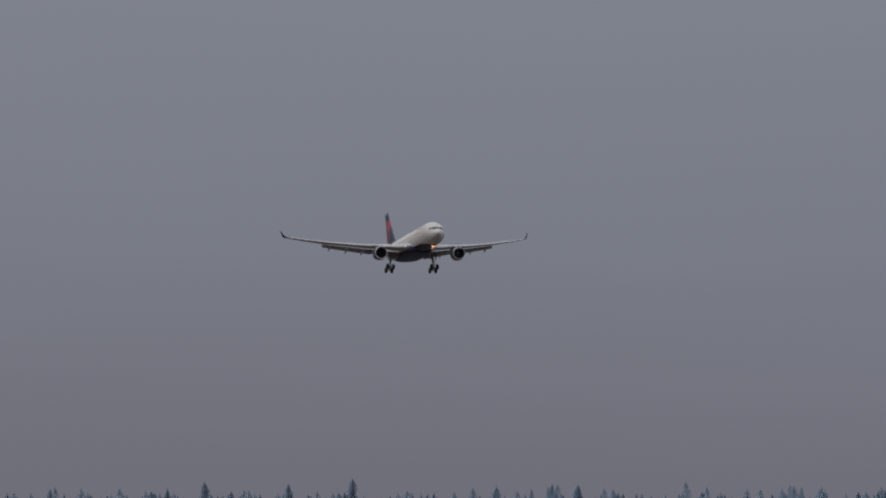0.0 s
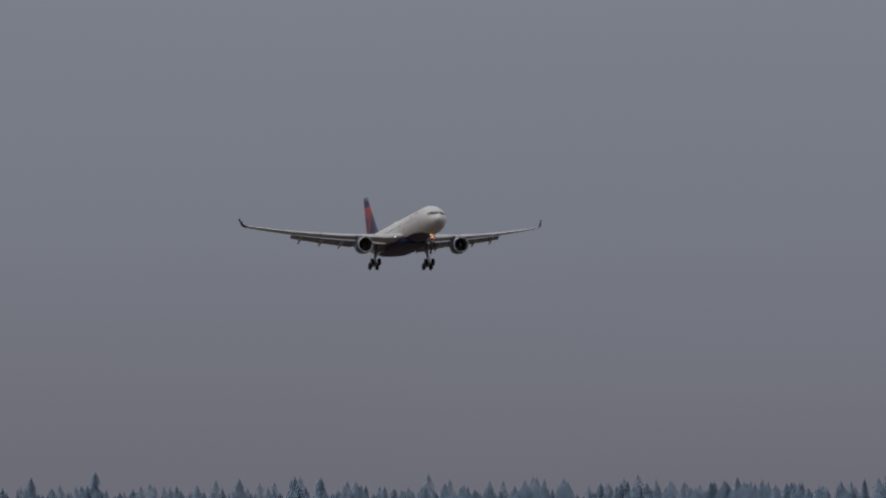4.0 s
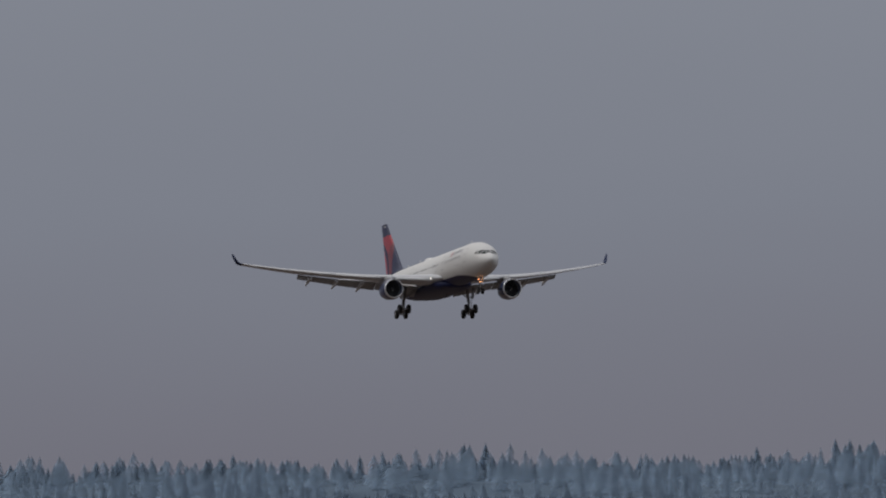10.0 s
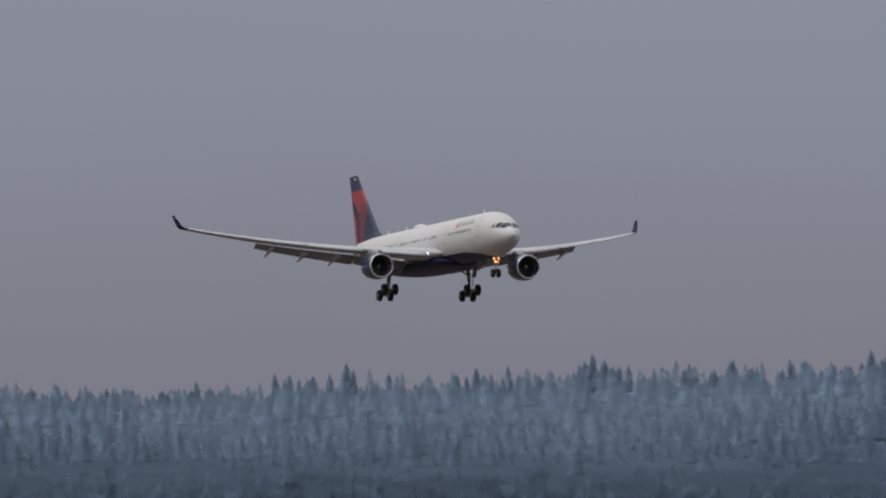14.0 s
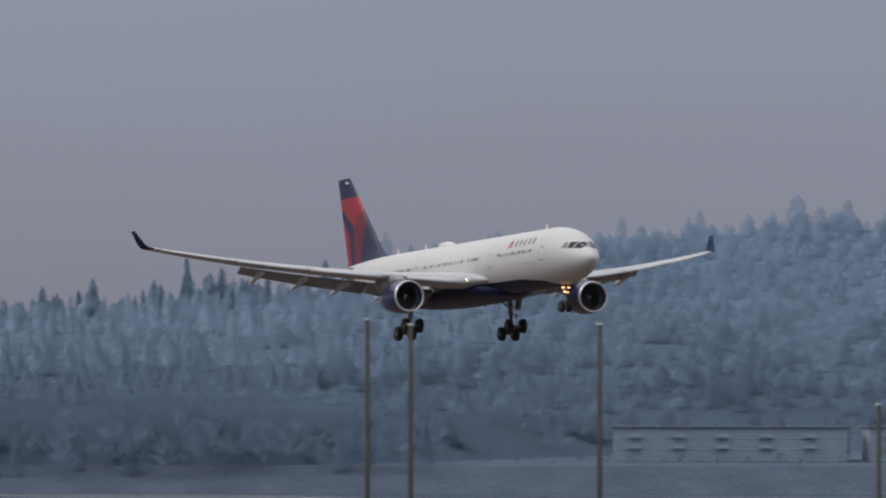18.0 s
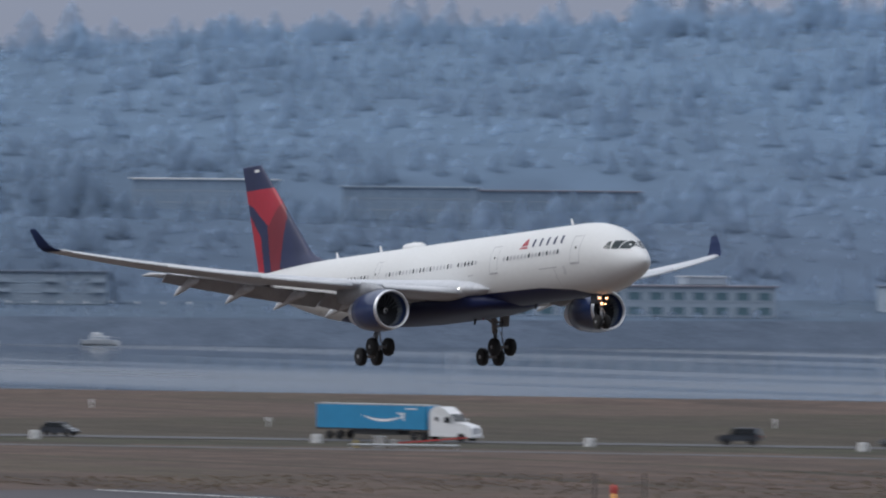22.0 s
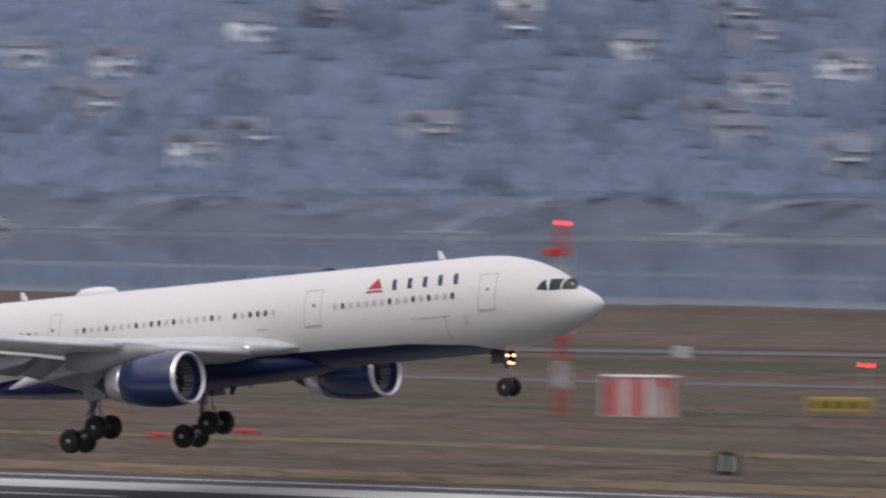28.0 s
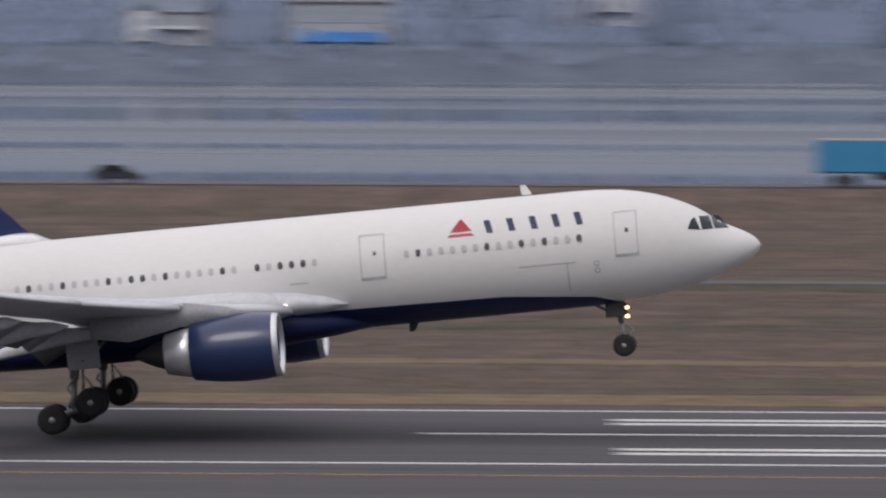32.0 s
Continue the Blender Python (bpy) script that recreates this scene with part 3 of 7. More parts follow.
def flat_strip(name, points, width, z, material, label="", kind="structure", category="", parent=None, drape=False):
    """A band along a line on the ground."""
    bm = bmesh.new()
    pts = [Vector((x, y, 0)) for x, y in points]
    left, right = [], []
    for i, p in enumerate(pts):
        d = (pts[min(i + 1, len(pts) - 1)] - pts[max(i - 1, 0)]).normalized()
        nrm = Vector((-d.y, d.x, 0))
        left.append(p + nrm * width / 2)
        right.append(p - nrm * width / 2)
    rows = [[bm.verts.new((q.x, q.y, z + (ground_z(q.x, q.y) + 0.02 if drape else 0.0))) for q in (a, b)] for a, b in zip(left, right)]
    for a, b in zip(rows, rows[1:]):
        bm.faces.new((a[0], a[1], b[1], b[0]))
    bmesh.ops.recalc_face_normals(bm, faces=bm.faces)
    if bm.faces[:] and sum(f.normal.z for f in bm.faces) < 0:
        bmesh.ops.reverse_faces(bm, faces=bm.faces)
    ob = part(name, bm, material, parent)
    return tagged(ob, label, category, kind=kind) if parent is None else ob


ROAD = [(-2300, 60), (-1700, 180), (-1300, 320), (-1050, 430), (-955, 500), (-909, 545), (-884, 567), (-850, 600), (-800, 640), (-749, 663), (-642, 668), (-535, 682), (-461, 699), (-382, 718), (-300, 742), (-210, 778), (-137, 800), (-40, 803), (100, 803), (420, 805), (1200, 810)]
RWY_Y, RWY_HALF = 437.0, 23.3


def bend(x):
    """How far the old western end of the runway lies south of its straight line."""
    return curve_at([(-900, -24), (-720, -27), (-640, -20), (-600, -13), (-555, -6), (-510, 0), (0, 0), (900, 0)], x) if x < -510 else 0.0


def road_at(s):
    """The place and heading on the road, s metres along it."""
    for (x0, y0), (x1, y1) in zip(ROAD_FINE, ROAD_FINE[1:]):
        d = math.hypot(x1 - x0, y1 - y0)
        if s <= d:
            return x0 + (x1 - x0) * s / d, y0 + (y1 - y0) * s / d, math.degrees(math.atan2(y1 - y0, x1 - x0))
        s -= d
    return x1, y1, math.degrees(math.atan2(y1 - y0, x1 - x0))


SERVICE = [(-1500, 180), (-1050, 362), (-955, 438), (-884, 508), (-800, 580), (-642, 610), (-560, 616), (-430, 630), (-250, 645), (0, 636), (900, 640)]
ROAD_FINE = [(x, curve_at(ROAD, x)) for x in range(-2300, 1210, 10)]


def build_setting():
    build_ground()
    bm = bmesh.new()
    vs = [bm.verts.new(p) for p in ((-4900, 150, RIVER_Z), (3500, 150, RIVER_Z), (3500, 3000, RIVER_Z), (-4900, 3000, RIVER_Z))]
    bm.faces.new(vs)
    tagged(part("water", bm, WATER), "grey-blue river with wind-ruffled bands under overcast sky", "river", kind="structure")
    flat_strip("runway", [(x, RWY_Y + bend(x)) for x in range(-720, 901, 30)], 2 * RWY_HALF + 9, 0.03, ASPHALT, "dark grooved asphalt runway with worn rubber streaks", category="runway")
    flat_strip("road", ROAD_FINE, 11.0, 0.04, ROADTAR, "two-lane grey tarmac road along the river levee", category="road", drape=True)
    flat_strip("grass_band", [(x, 0.56 * curve_at(ROAD, x) + 0.44 * curve_at(SERVICE, x)) for x in range(-980, -330, 15)], 26, 0.008, STUBBLE, "dark damp grass between the road and the perimeter track", category="grass")
    flat_strip("service_road", [(x, curve_at(SERVICE, x)) for x in range(-1500, 900, 20)], 6.0, 0.03, ROADTAR, "narrow grey airfield perimeter track", category="road")
    # rough damp grass between the road and the levee
    bm = bmesh.new()
    rows = []
    for x in range(-1000, 620, 20):
        y0, y1 = curve_at(ROAD, x) + 7.0, bank_y(x) - 38.0
        if y1 > y0:
            rows.append([bm.verts.new((x, y0 + (y1 - y0) * k / 4, 0.012 + max(0.0, ground_z(x, y0 + (y1 - y0) * k / 4)))) for k in range(5)])
    for a, b in zip(rows, rows[1:]):
        for k in range(4):
            bm.faces.new((a[k], b[k], b[k + 1], a[k + 1]))
    tagged(part("rough_grass", bm, BANKGRASS), "dark damp rough grass between the road and the levee", "grass", kind="structure")
    # dark mown bands and shallow drains across the grass
    for y0, sway, wide, x0, x1 in ((494, 5, 2.0, -900, -240), (535, 7, 3.0, -880, -330), (583, 6, 3.2, -860, -60), (478, 2, 1.2, -420, 700), (560, 6, 4.5, -260, 600), (628, 4, 11, -330, 760), (662, 4, 2.2, -420, 700)):
        line = [(x, y0 + sway * noise.noise(Vector((x * 0.011, y0, 0))) * 2) for x in range(x0, x1, 20)]
        flat_strip("grass_band", line, wide, 0.012, STUBBLE, "dark mown band across the dry airfield grass", category="grass")
    for y0, sway, wide, x0, x1 in ((472, 1.0, 11, -620, 760), (401, 1.0, 9, -620, -115), (399, 1.0, 8, 60, 760), (515, 5, 6, -520, 760)):
        line = [(x, y0 + bend(x) + sway * noise.noise(Vector((x * 0.014, y0, 3))) * 2) for x in range(x0, x1, 20)]
        flat_strip("straw_verge", line, wide, 0.02, STRAW, "straw-coloured dry grass verge beside the runway", category="grass")


build_setting()


# ---- woods: a few tree shapes, set out over the hills in joined meshes ----
def skin(V, F, rings):
    """A closed skin through rings of points, with shared corners for soft shading."""
    base, n = len(V), len(rings[0])
    for r in rings:
        V.extend(r)
    for k in range(len(rings) - 1):
        for i in range(n):
            p, q = base + k * n + i, base + k * n + (i + 1) % n
            F.append((p, q, q + n))
            F.append((p, q + n, p + n))


def fir_shape(rnd, boughs):
    """A fir of unit height: ragged hanging boughs all round a stem, narrowing to a thin top."""
    V, F = [], []
    wide, power = rnd.uniform(0.15, 0.22), rnd.uniform(0.65, 1.0)
    lean = (rnd.uniform(-0.04, 0.04), rnd.uniform(-0.04, 0.04))
    for k in range(boughs):
        u = ((k + rnd.random()) / boughs) ** 0.85
        z, a = 0.05 + 0.91 * u, 2.4 * k + rnd.uniform(-0.5, 0.5)
        out = (wide * (1 - u) ** power + 0.014) * (1 + 0.16 * math.sin(26 * u + 3 * power)) * rnd.uniform(0.72, 1.25)
        c, s, w = math.cos(a), math.sin(a), 0.30 * out + 0.012
        drop, x, y = 0.35 * out + rnd.uniform(0.03, 0.07), lean[0] * u, lean[1] * u
        n = len(V)
        V.extend(((x, y, min(z + 0.07, 1.0)), (x + 0.62 * out * c - w * s, y + 0.62 * out * s + w * c, z - 0.5 * drop), (x + out * c, y + out * s, z - 0.4 * drop), (x + 0.62 * out * c + w * s, y + 0.62 * out * s - w * c, z - drop)))
        F.append((n, n + 1, n + 2))
        F.append((n, n + 2, n + 3))
    n = len(V)
    V.extend(((lean[0] - 0.012, lean[1], 0.90), (lean[0] + 0.012, lean[1], 0.90), (lean[0], lean[1], 1.02), (lean[0], lean[1] - 0.012, 0.90), (lean[0], lean[1] + 0.012, 0.90)))
    F.append((n, n + 1, n + 2))
    F.append((n + 3, n + 4, n + 2))
    return V, F


def spire_shape(rnd, tiers=11, seg=9):
    """A dense fir of unit height: a closed ragged spire of drooping tiers."""
    V, F, rings = [], [], []
    wide, power = rnd.uniform(0.17, 0.23), rnd.uniform(0.6, 0.95)
    lean = (rnd.uniform(-0.03, 0.03), rnd.uniform(-0.03, 0.03))
    for k in range(tiers * 2):
        u = (k // 2 + 0.75 * (k % 2)) / tiers
        out = (wide * (1 - u) ** power + 0.008) * (1.06 if k % 2 == 0 else 0.92)
        rings.append([(lean[0] * u + out * q * math.cos(a), lean[1] * u + out * q * math.sin(a), 0.02 + 0.97 * u - 0.05 * out * q)
                      for a, q in ((6.283 * i / seg + 0.35 * k, rnd.uniform(0.62, 1.28)) for i in range(seg))])
    rings.append([(lean[0], lean[1], 1.02)] * seg)
    skin(V, F, rings)
    return V, F


def dome_shape(rnd, seg=9):
    """A closed bare crown of unit height: an uneven dome with a ragged skin."""
    V, F, rings = [], [], []
    wide, peak = rnd.uniform(0.26, 0.36), rnd.uniform(1.6, 2.6)
    for k in range(8):
        u = k / 7
        out = wide * (1 - u ** peak) ** 0.6 + 0.01
        rings.append([(out * q * math.cos(a), out * q * math.sin(a), (0.1 + 0.88 * u) * (1 + 0.08 * (q - 1)))
                      for a, q in ((6.283 * i / seg + 0.4 * k, rnd.uniform(0.72, 1.22)) for i in range(seg))])
    skin(V, F, rings)
    return V, F


def crown_shape(rnd, twigs=44):
    """A bare broad tree of unit height: a loose rounded cloud of upright sprays of twigs."""
    V, F = [], []
    wide = rnd.uniform(0.30, 0.42)
    for k in range(twigs):
        a, e, q = rnd.uniform(0, 6.3), rnd.uniform(-0.9, 1.5), rnd.uniform(0.35, 1.0)
        c = Vector((wide * q * math.cos(a) * math.cos(e), wide * q * math.sin(a) * math.cos(e), 0.56 + 0.38 * q * math.sin(e)))
        d = (c - Vector((0, 0, 0.15))).normalized() * rnd.uniform(0.12, 0.22)
        t = Vector((math.cos(a + 1.6 + rnd.uniform(-0.7, 0.7)), math.sin(a + 1.6), 0)) * rnd.uniform(0.05, 0.11)
        n = len(V)
        V.extend((tuple(c - d * 0.6), tuple(c - t + d * 0.3), tuple(c + d), tuple(c + t + d * 0.2)))
        F.append((n, n + 1, n + 2))
        F.append((n, n + 2, n + 3))
    return V, F


def bare_shape(rnd, twigs=60, seg=8, lumps=2):
    """A leafless broad tree of unit height: trunk, limbs and a rounded cloud of fine twigs."""
    V, F = [], []
    skin(V, F, [[(r * math.cos(2.1 * i), r * math.sin(2.1 * i), z) for i in range(3)] for r, z in ((0.022, 0.0), (0.012, 0.5))])
    wide = rnd.uniform(0.27, 0.38)
    for lump in range(lumps):
        ox, oy, oz = (0, 0, 0.58) if lump == 0 else (rnd.uniform(-0.2, 0.2), rnd.uniform(-0.2, 0.2), rnd.uniform(0.42, 0.68))
        size = 1.0 if lump == 0 else rnd.uniform(0.45, 0.65)
        rings = []
        for k in range(6):
            e = -1.45 + 2.9 * k / 5
            rings.append([(ox + size * wide * math.cos(e) * math.cos(6.283 * i / seg + k) * rnd.uniform(0.8, 1.15),
                           oy + size * wide * math.cos(e) * math.sin(6.283 * i / seg + k) * rnd.uniform(0.8, 1.15),
                           oz + size * 0.42 * math.sin(e) * rnd.uniform(0.9, 1.08)) for i in range(seg)])
        skin(V, F, rings)
    for i in range(twigs):
        a, e, q = rnd.uniform(0, 6.3), rnd.uniform(-0.5, 1.5), rnd.uniform(0.85 if lumps else 0.3, 1.1)
        c = Vector((wide * q * math.cos(a) * math.cos(e), wide * q * math.sin(a) * math.cos(e), 0.58 + 0.42 * q * math.sin(e)))
        d = (c - Vector((0, 0, 0.40))).normalized() * rnd.uniform(0.05, 0.12)
        s = Vector((rnd.uniform(-1, 1), rnd.uniform(-1, 1), rnd.uniform(-1, 1))).normalized() * rnd.uniform(0.006, 0.018)
        n = len(V)
        V.extend((tuple(c - s), tuple(c + s), tuple(c + d)))
        F.append((n, n + 1, n + 2))
    return V, F


def plant(name, shapes, spots, material, label, sunk=0.03):
    """Joins copies of the shapes, at (x, y, height, width factor), into one mesh."""
    rnd = random.Random(len(spots))
    lib = [(np.array(v), np.array(f)) for v, f in shapes]
    vs, fs, base = [], [], 0
    for x, y, h, w in spots:
        v, f = lib[rnd.randrange(len(lib))]
        a = rnd.uniform(0, 6.3)
        c, s = math.cos(a), math.sin(a)
        p = v * (h * w, h * w, h)
        vs.append(np.stack([p[:, 0] * c - p[:, 1] * s + x, p[:, 0] * s + p[:, 1] * c + y, p[:, 2] + ground_z(x, y) - sunk * h], 1))
        fs.append(f + base)
        base += len(v)
    vs, fs = np.concatenate(vs), np.concatenate(fs)
    me = bpy.data.meshes.new(name)
    me.vertices.add(len(vs))
    me.vertices.foreach_set("co", vs.astype(np.float32).ravel())
    me.loops.add(len(fs) * 3)
    me.loops.foreach_set("vertex_index", fs.astype(np.int32).ravel())
    me.polygons.add(len(fs))
    me.polygons.foreach_set("loop_start", np.arange(0, len(fs) * 3, 3, dtype=np.int32))
    me.polygons.foreach_set("use_smooth", np.ones(len(fs), dtype=bool))
    me.update(calc_edges=True)
    me.materials.append(material)
    tagged(new(name, me), label, "woods", kind="stuff")


def polar(az, r):
    return r * math.cos(radians(az)), r * math.sin(radians(az))


def canopy_height(az, inland):
    """Height of the closed crowns over the ground, by bearing and by the way from the shore."""
    tall = np.interp(az, (80, 139, 145, 153, 158, 172), (4.0, 4.5, 9.0, 9.5, 13.0, 13.0))
    first = np.interp(az, (80, 126, 139, 143, 154, 156.5, 172), (45, 60, 75, 110, 110, 25, 20))
    top = RIDGE_R - np.interp(az, [a for a, _ in FAR_EDGE], [e for _, e in FAR_EDGE])
    tall = tall + np.interp(az, (140, 142, 154, 156), (0, 7.0, 7.0, 0)) * np.clip((inland - top + 330) / 270, 0, 1)
    return tall * np.clip((inland - first) / np.interp(az, (80, 154, 157), (30, 40, 14)), 0, 1)


def build_canopy(az0, az1, label):
    """The closed crowns of the woods between two bearings, with clearings round the houses."""
    az, u = np.arange(az0, az1 + 0.05, 0.1), np.linspace(0, 1, 130)
    wide = np.arange(az0, az1 + 0.25, 0.5)
    edge = np.array([curve_at(FAR_EDGE, a) for a in wide])
    low = np.array([[ground_z(*polar(a, e + 15 + (RIDGE_R - e - 15) * q)) for q in u[::3]] for a, e in zip(wide, edge)])
    z = np.stack([np.interp(u, u[::3], row) for row in low])
    z = np.stack([np.interp(az, wide, z[:, j]) for j in range(len(u))], 1)
    e = np.interp(az, wide, edge)[:, None]
    inland = 15 + (RIDGE_R - e - 15) * u[None, :]
    rr = e + inland
    x, y = rr * np.cos(np.radians(az))[:, None], rr * np.sin(np.radians(az))[:, None]
    rng = np.random.default_rng(int(az0))
    h = canopy_height(az[:, None], inland) * (0.92 + 0.16 * rng.random(x.shape))
    for hx, hy in HOMES_WEST + HOMES_MIDDLE + HOMES_EAST:
        ha = math.degrees(math.atan2(hy, hx))
        if az0 - 1 < ha < az1 + 1:
            q = slice(max(0, int((ha - 0.7 - az0) / 0.1)), max(0, int((ha + 0.7 - az0) / 0.1)))
            d = np.hypot(x[q] - hx * 0.996, y[q] - hy * 0.996)
            h[q] *= np.clip((d - 5) / 14, 0.4, 1)
    for hx, hy in HILL_SITES:
        h *= np.clip((np.hypot(x - hx * 0.988, y - hy * 0.988) - 16) / 60, 0, 1) ** 0.8
    z = z + h - 0.5
    n, m = x.shape
    v = np.stack([x, y, z], -1).reshape(-1, 3)
    k = (np.arange(n - 1)[:, None] * m + np.arange(m - 1)[None, :]).ravel()
    f = np.stack([k, k + 1, k + m + 1, k + m], 1)
    me = bpy.data.meshes.new("hillside_canopy")
    me.vertices.add(len(v))
    me.vertices.foreach_set("co", v.astype(np.float32).ravel())
    me.loops.add(len(f) * 4)
    me.loops.foreach_set("vertex_index", f[:, ::-1].astype(np.int32).ravel())
    me.polygons.add(len(f))
    me.polygons.foreach_set("loop_start", np.arange(0, len(f) * 4, 4, dtype=np.int32))
    me.polygons.foreach_set("use_smooth", np.ones(len(f), dtype=bool))
    me.update(calc_edges=True)
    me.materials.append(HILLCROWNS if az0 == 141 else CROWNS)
    tagged(new("hillside_canopy", me), label, "woods", kind="stuff")


def build_woods():
    """Rows of single trees up the far slope, from the shore to the crest of the hills."""
    build_canopy(80, 141, "haze-tinted grey-blue winter gardens and groves on the eastern slope")
    build_canopy(141, 156, "closed haze-tinted blue-grey winter woods on the hillside")
    build_canopy(156, 171.5, "closed haze-tinted dark slate winter woods on the low ridge")
    rnd = random.Random(11)
    fine = [fir_shape(random.Random(k), 170) for k in range(12)]
    plain = [fir_shape(random.Random(30 + k), 62) for k in range(14)]
    broad = [crown_shape(random.Random(50 + k)) for k in range(12)]
    spires = [spire_shape(random.Random(70 + k)) for k in range(14)]
    domes = [dome_shape(random.Random(85 + k)) for k in range(10)]
    groups = {}

    def keep(group, x, y, h, w):
        groups.setdefault(group, []).append((x, y, h, w))

    def taken(x, y, az, r, h):
        """Whether a house or a block stands there, or would be hidden by the tree."""
        for hx, hy in HOMES_NEAR.get(int(az), ()):
            hr = math.hypot(hx, hy)
            side = abs(hx * y - hy * x) / hr
            if side < 8 and -8 < hr - r < 9 or side < 4.5 and h > 9 and 0 < hr - r < 16 + 1.5 * h:
                return True
        for hx, hy in HILL_SITES:
            hr = math.hypot(hx, hy)
            side = abs(hx * y - hy * x) / hr
            if side < 21 and -24 < hr - r < (60 + 6 * h if h > 13 else 24):
                return True
        return False

    # firs and bare trees on the slope, their tops above the closed canopy
    for lo, hi, across, deep in ((80.0, 128.0, 11.0, 22.0), (128.0, 141.0, 11.0, 22.0), (141.0, 156.0, 8.5, 25.0), (156.0, 171.5, 8.0, 26.0)):
        row = 0.0
        while row < 1600:
            az = lo + rnd.uniform(0, 0.1)
            while az < hi:
                e = curve_at(FAR_EDGE, az)
                r = e + 26 + row + rnd.uniform(-0.45, 0.45) * deep
                u = (r - e) / (RIDGE_R - e)
                az += across * rnd.uniform(0.5, 1.5) / r * 57.3
                seen = 0.62 if az < 128 else 0.62 + (az - 128) * 0.04
                if u > 0.985 or u > seen and rnd.random() < 0.8:
                    continue
                x, y = polar(az, r)
                n1 = noise.noise(Vector((x * 0.004, y * 0.004, 2.0)))
                n2 = noise.noise(Vector((x * 0.015, y * 0.015, 6.0)))
                if az < 141:
                    firry = 0.26 + 0.9 * n1 + 0.25 * n2
                elif az < 156:
                    firry = 0.45 + 1.2 * n1 + 0.6 * u + 0.3 * n2
                else:
                    firry = 0.65 + 1.0 * n1 + 0.3 * u
                fir = rnd.random() < firry
                up = canopy_height(az, r - e)
                h = up + (rnd.uniform(2.5, 8.0) * (1 + 0.7 * n2) if fir else rnd.uniform(0.8, 3.2) if az > 141 else rnd.uniform(1.2, 4.5))
                if up < 3.0 and az > 126:
                    continue
                # low on the slope the crowns close up; single trees stand out higher up
                bold = 0.1 if 141 < az < 155.5 else u - 0.22 if az >= 156 else 0.1
                if bold < 0 and rnd.random() < 0.85 or az < 141 and rnd.random() < 0.15:
                    continue
                if fir and az <= 141:
                    h += rnd.uniform(0.0, 6.0)
                if fir and az > 141:
                    h += 4.0 * max(0.0, bold)
                if rnd.random() < 0.10 and fir:
                    h += rnd.uniform(1, 4)
                if taken(x, y, az, r, h):
                    h = up + rnd.uniform(0.6, 2.0)
                    if taken(x, y, az, r, h):
                        continue
                zone = "garden" if az < 141.3 + 2.5 * n2 else "hill" if az < 155.5 + 3.0 * n2 else "low"
                keep((zone, fir), x, y, h, rnd.uniform(1.5, 2.3) if fir else rnd.uniform(1.0, 1.5))
            row += deep
    # leafless belt and thickets along the far shore
    az = 112.0
    while az < 171.5:
        e = curve_at(FAR_EDGE, az)
        if az > 155.6:
            for k in range(3):
                keep(("belt", rnd.random() < 0.3), *polar(az + rnd.uniform(-0.05, 0.05), e + 16 + 13 * k + rnd.uniform(-4, 4)), rnd.uniform(9, 15) + 1.5 * k, rnd.uniform(1.0, 1.5))
        elif az > 141:
            h = rnd.uniform(2.0, 4.5)
            keep(("belt", False), *polar(az, e + 28 + rnd.uniform(-6, 6)), h, rnd.uniform(1.2, 2.0))
            keep(("belt", rnd.random() < 0.3), *polar(az, e + rnd.uniform(84, 112)), rnd.uniform(8, 12), rnd.uniform(1.0, 1.5))
        elif rnd.random() < 0.95:
            h = rnd.uniform(4.0, 10.0)
            x, y = polar(az, e + rnd.uniform(26, 62))
            if not taken(x, y, az, math.hypot(x, y), h):
                keep(("belt", False), x, y, h, rnd.uniform(1.0, 1.5))
        az += rnd.uniform(0.10, 0.22)
    # scrub on the bank below the houses
    az = 84.0
    while az < 141:
        e = curve_at(FAR_EDGE, az)
        if rnd.random() < 0.75 + 0.6 * noise.noise(Vector((az * 0.8, 4.0, 0))):
            keep(("scrub", False), *polar(az, e + rnd.uniform(2, 40)), rnd.uniform(1.5, 5.5), rnd.uniform(1.2, 2.4))
        az += rnd.uniform(0.025, 0.07)
    # the crest: close ranks of tall firs, of uneven height
    az = 140.0
    while az < 171.5:
        lift = 1.0 + 0.42 * noise.noise(Vector((az * 1.9, 8.0, 1))) + 0.30 * noise.noise(Vector((az * 5.0, 2.0, 4)))
        for k in range(4 if az < 156 else 3):
            r = RIDGE_R - 8 - 34 * k + rnd.uniform(-14, 14)
            if az < 156:
                h = rnd.uniform(17, 23) * lift * (rnd.uniform(1.2, 1.45) if k < 2 and rnd.random() < 0.16 else 1.0)
                keep(("crest", True), *polar(az + rnd.uniform(-0.05, 0.05), r), h, rnd.uniform(1.2, 2.1))
                continue
            if az < 162:
                h = rnd.uniform(14, 23) * lift * (1.25 if rnd.random() < 0.10 else 1.0)
            else:
                h = rnd.uniform(16, 22) * (0.5 + 0.5 * lift) * (1.2 if rnd.random() < 0.08 else 1.0)
            keep(("low_crest", True), *polar(az + rnd.uniform(-0.05, 0.05), r), h, rnd.uniform(1.15, 1.9))
        az += rnd.uniform(0.03, 0.10)
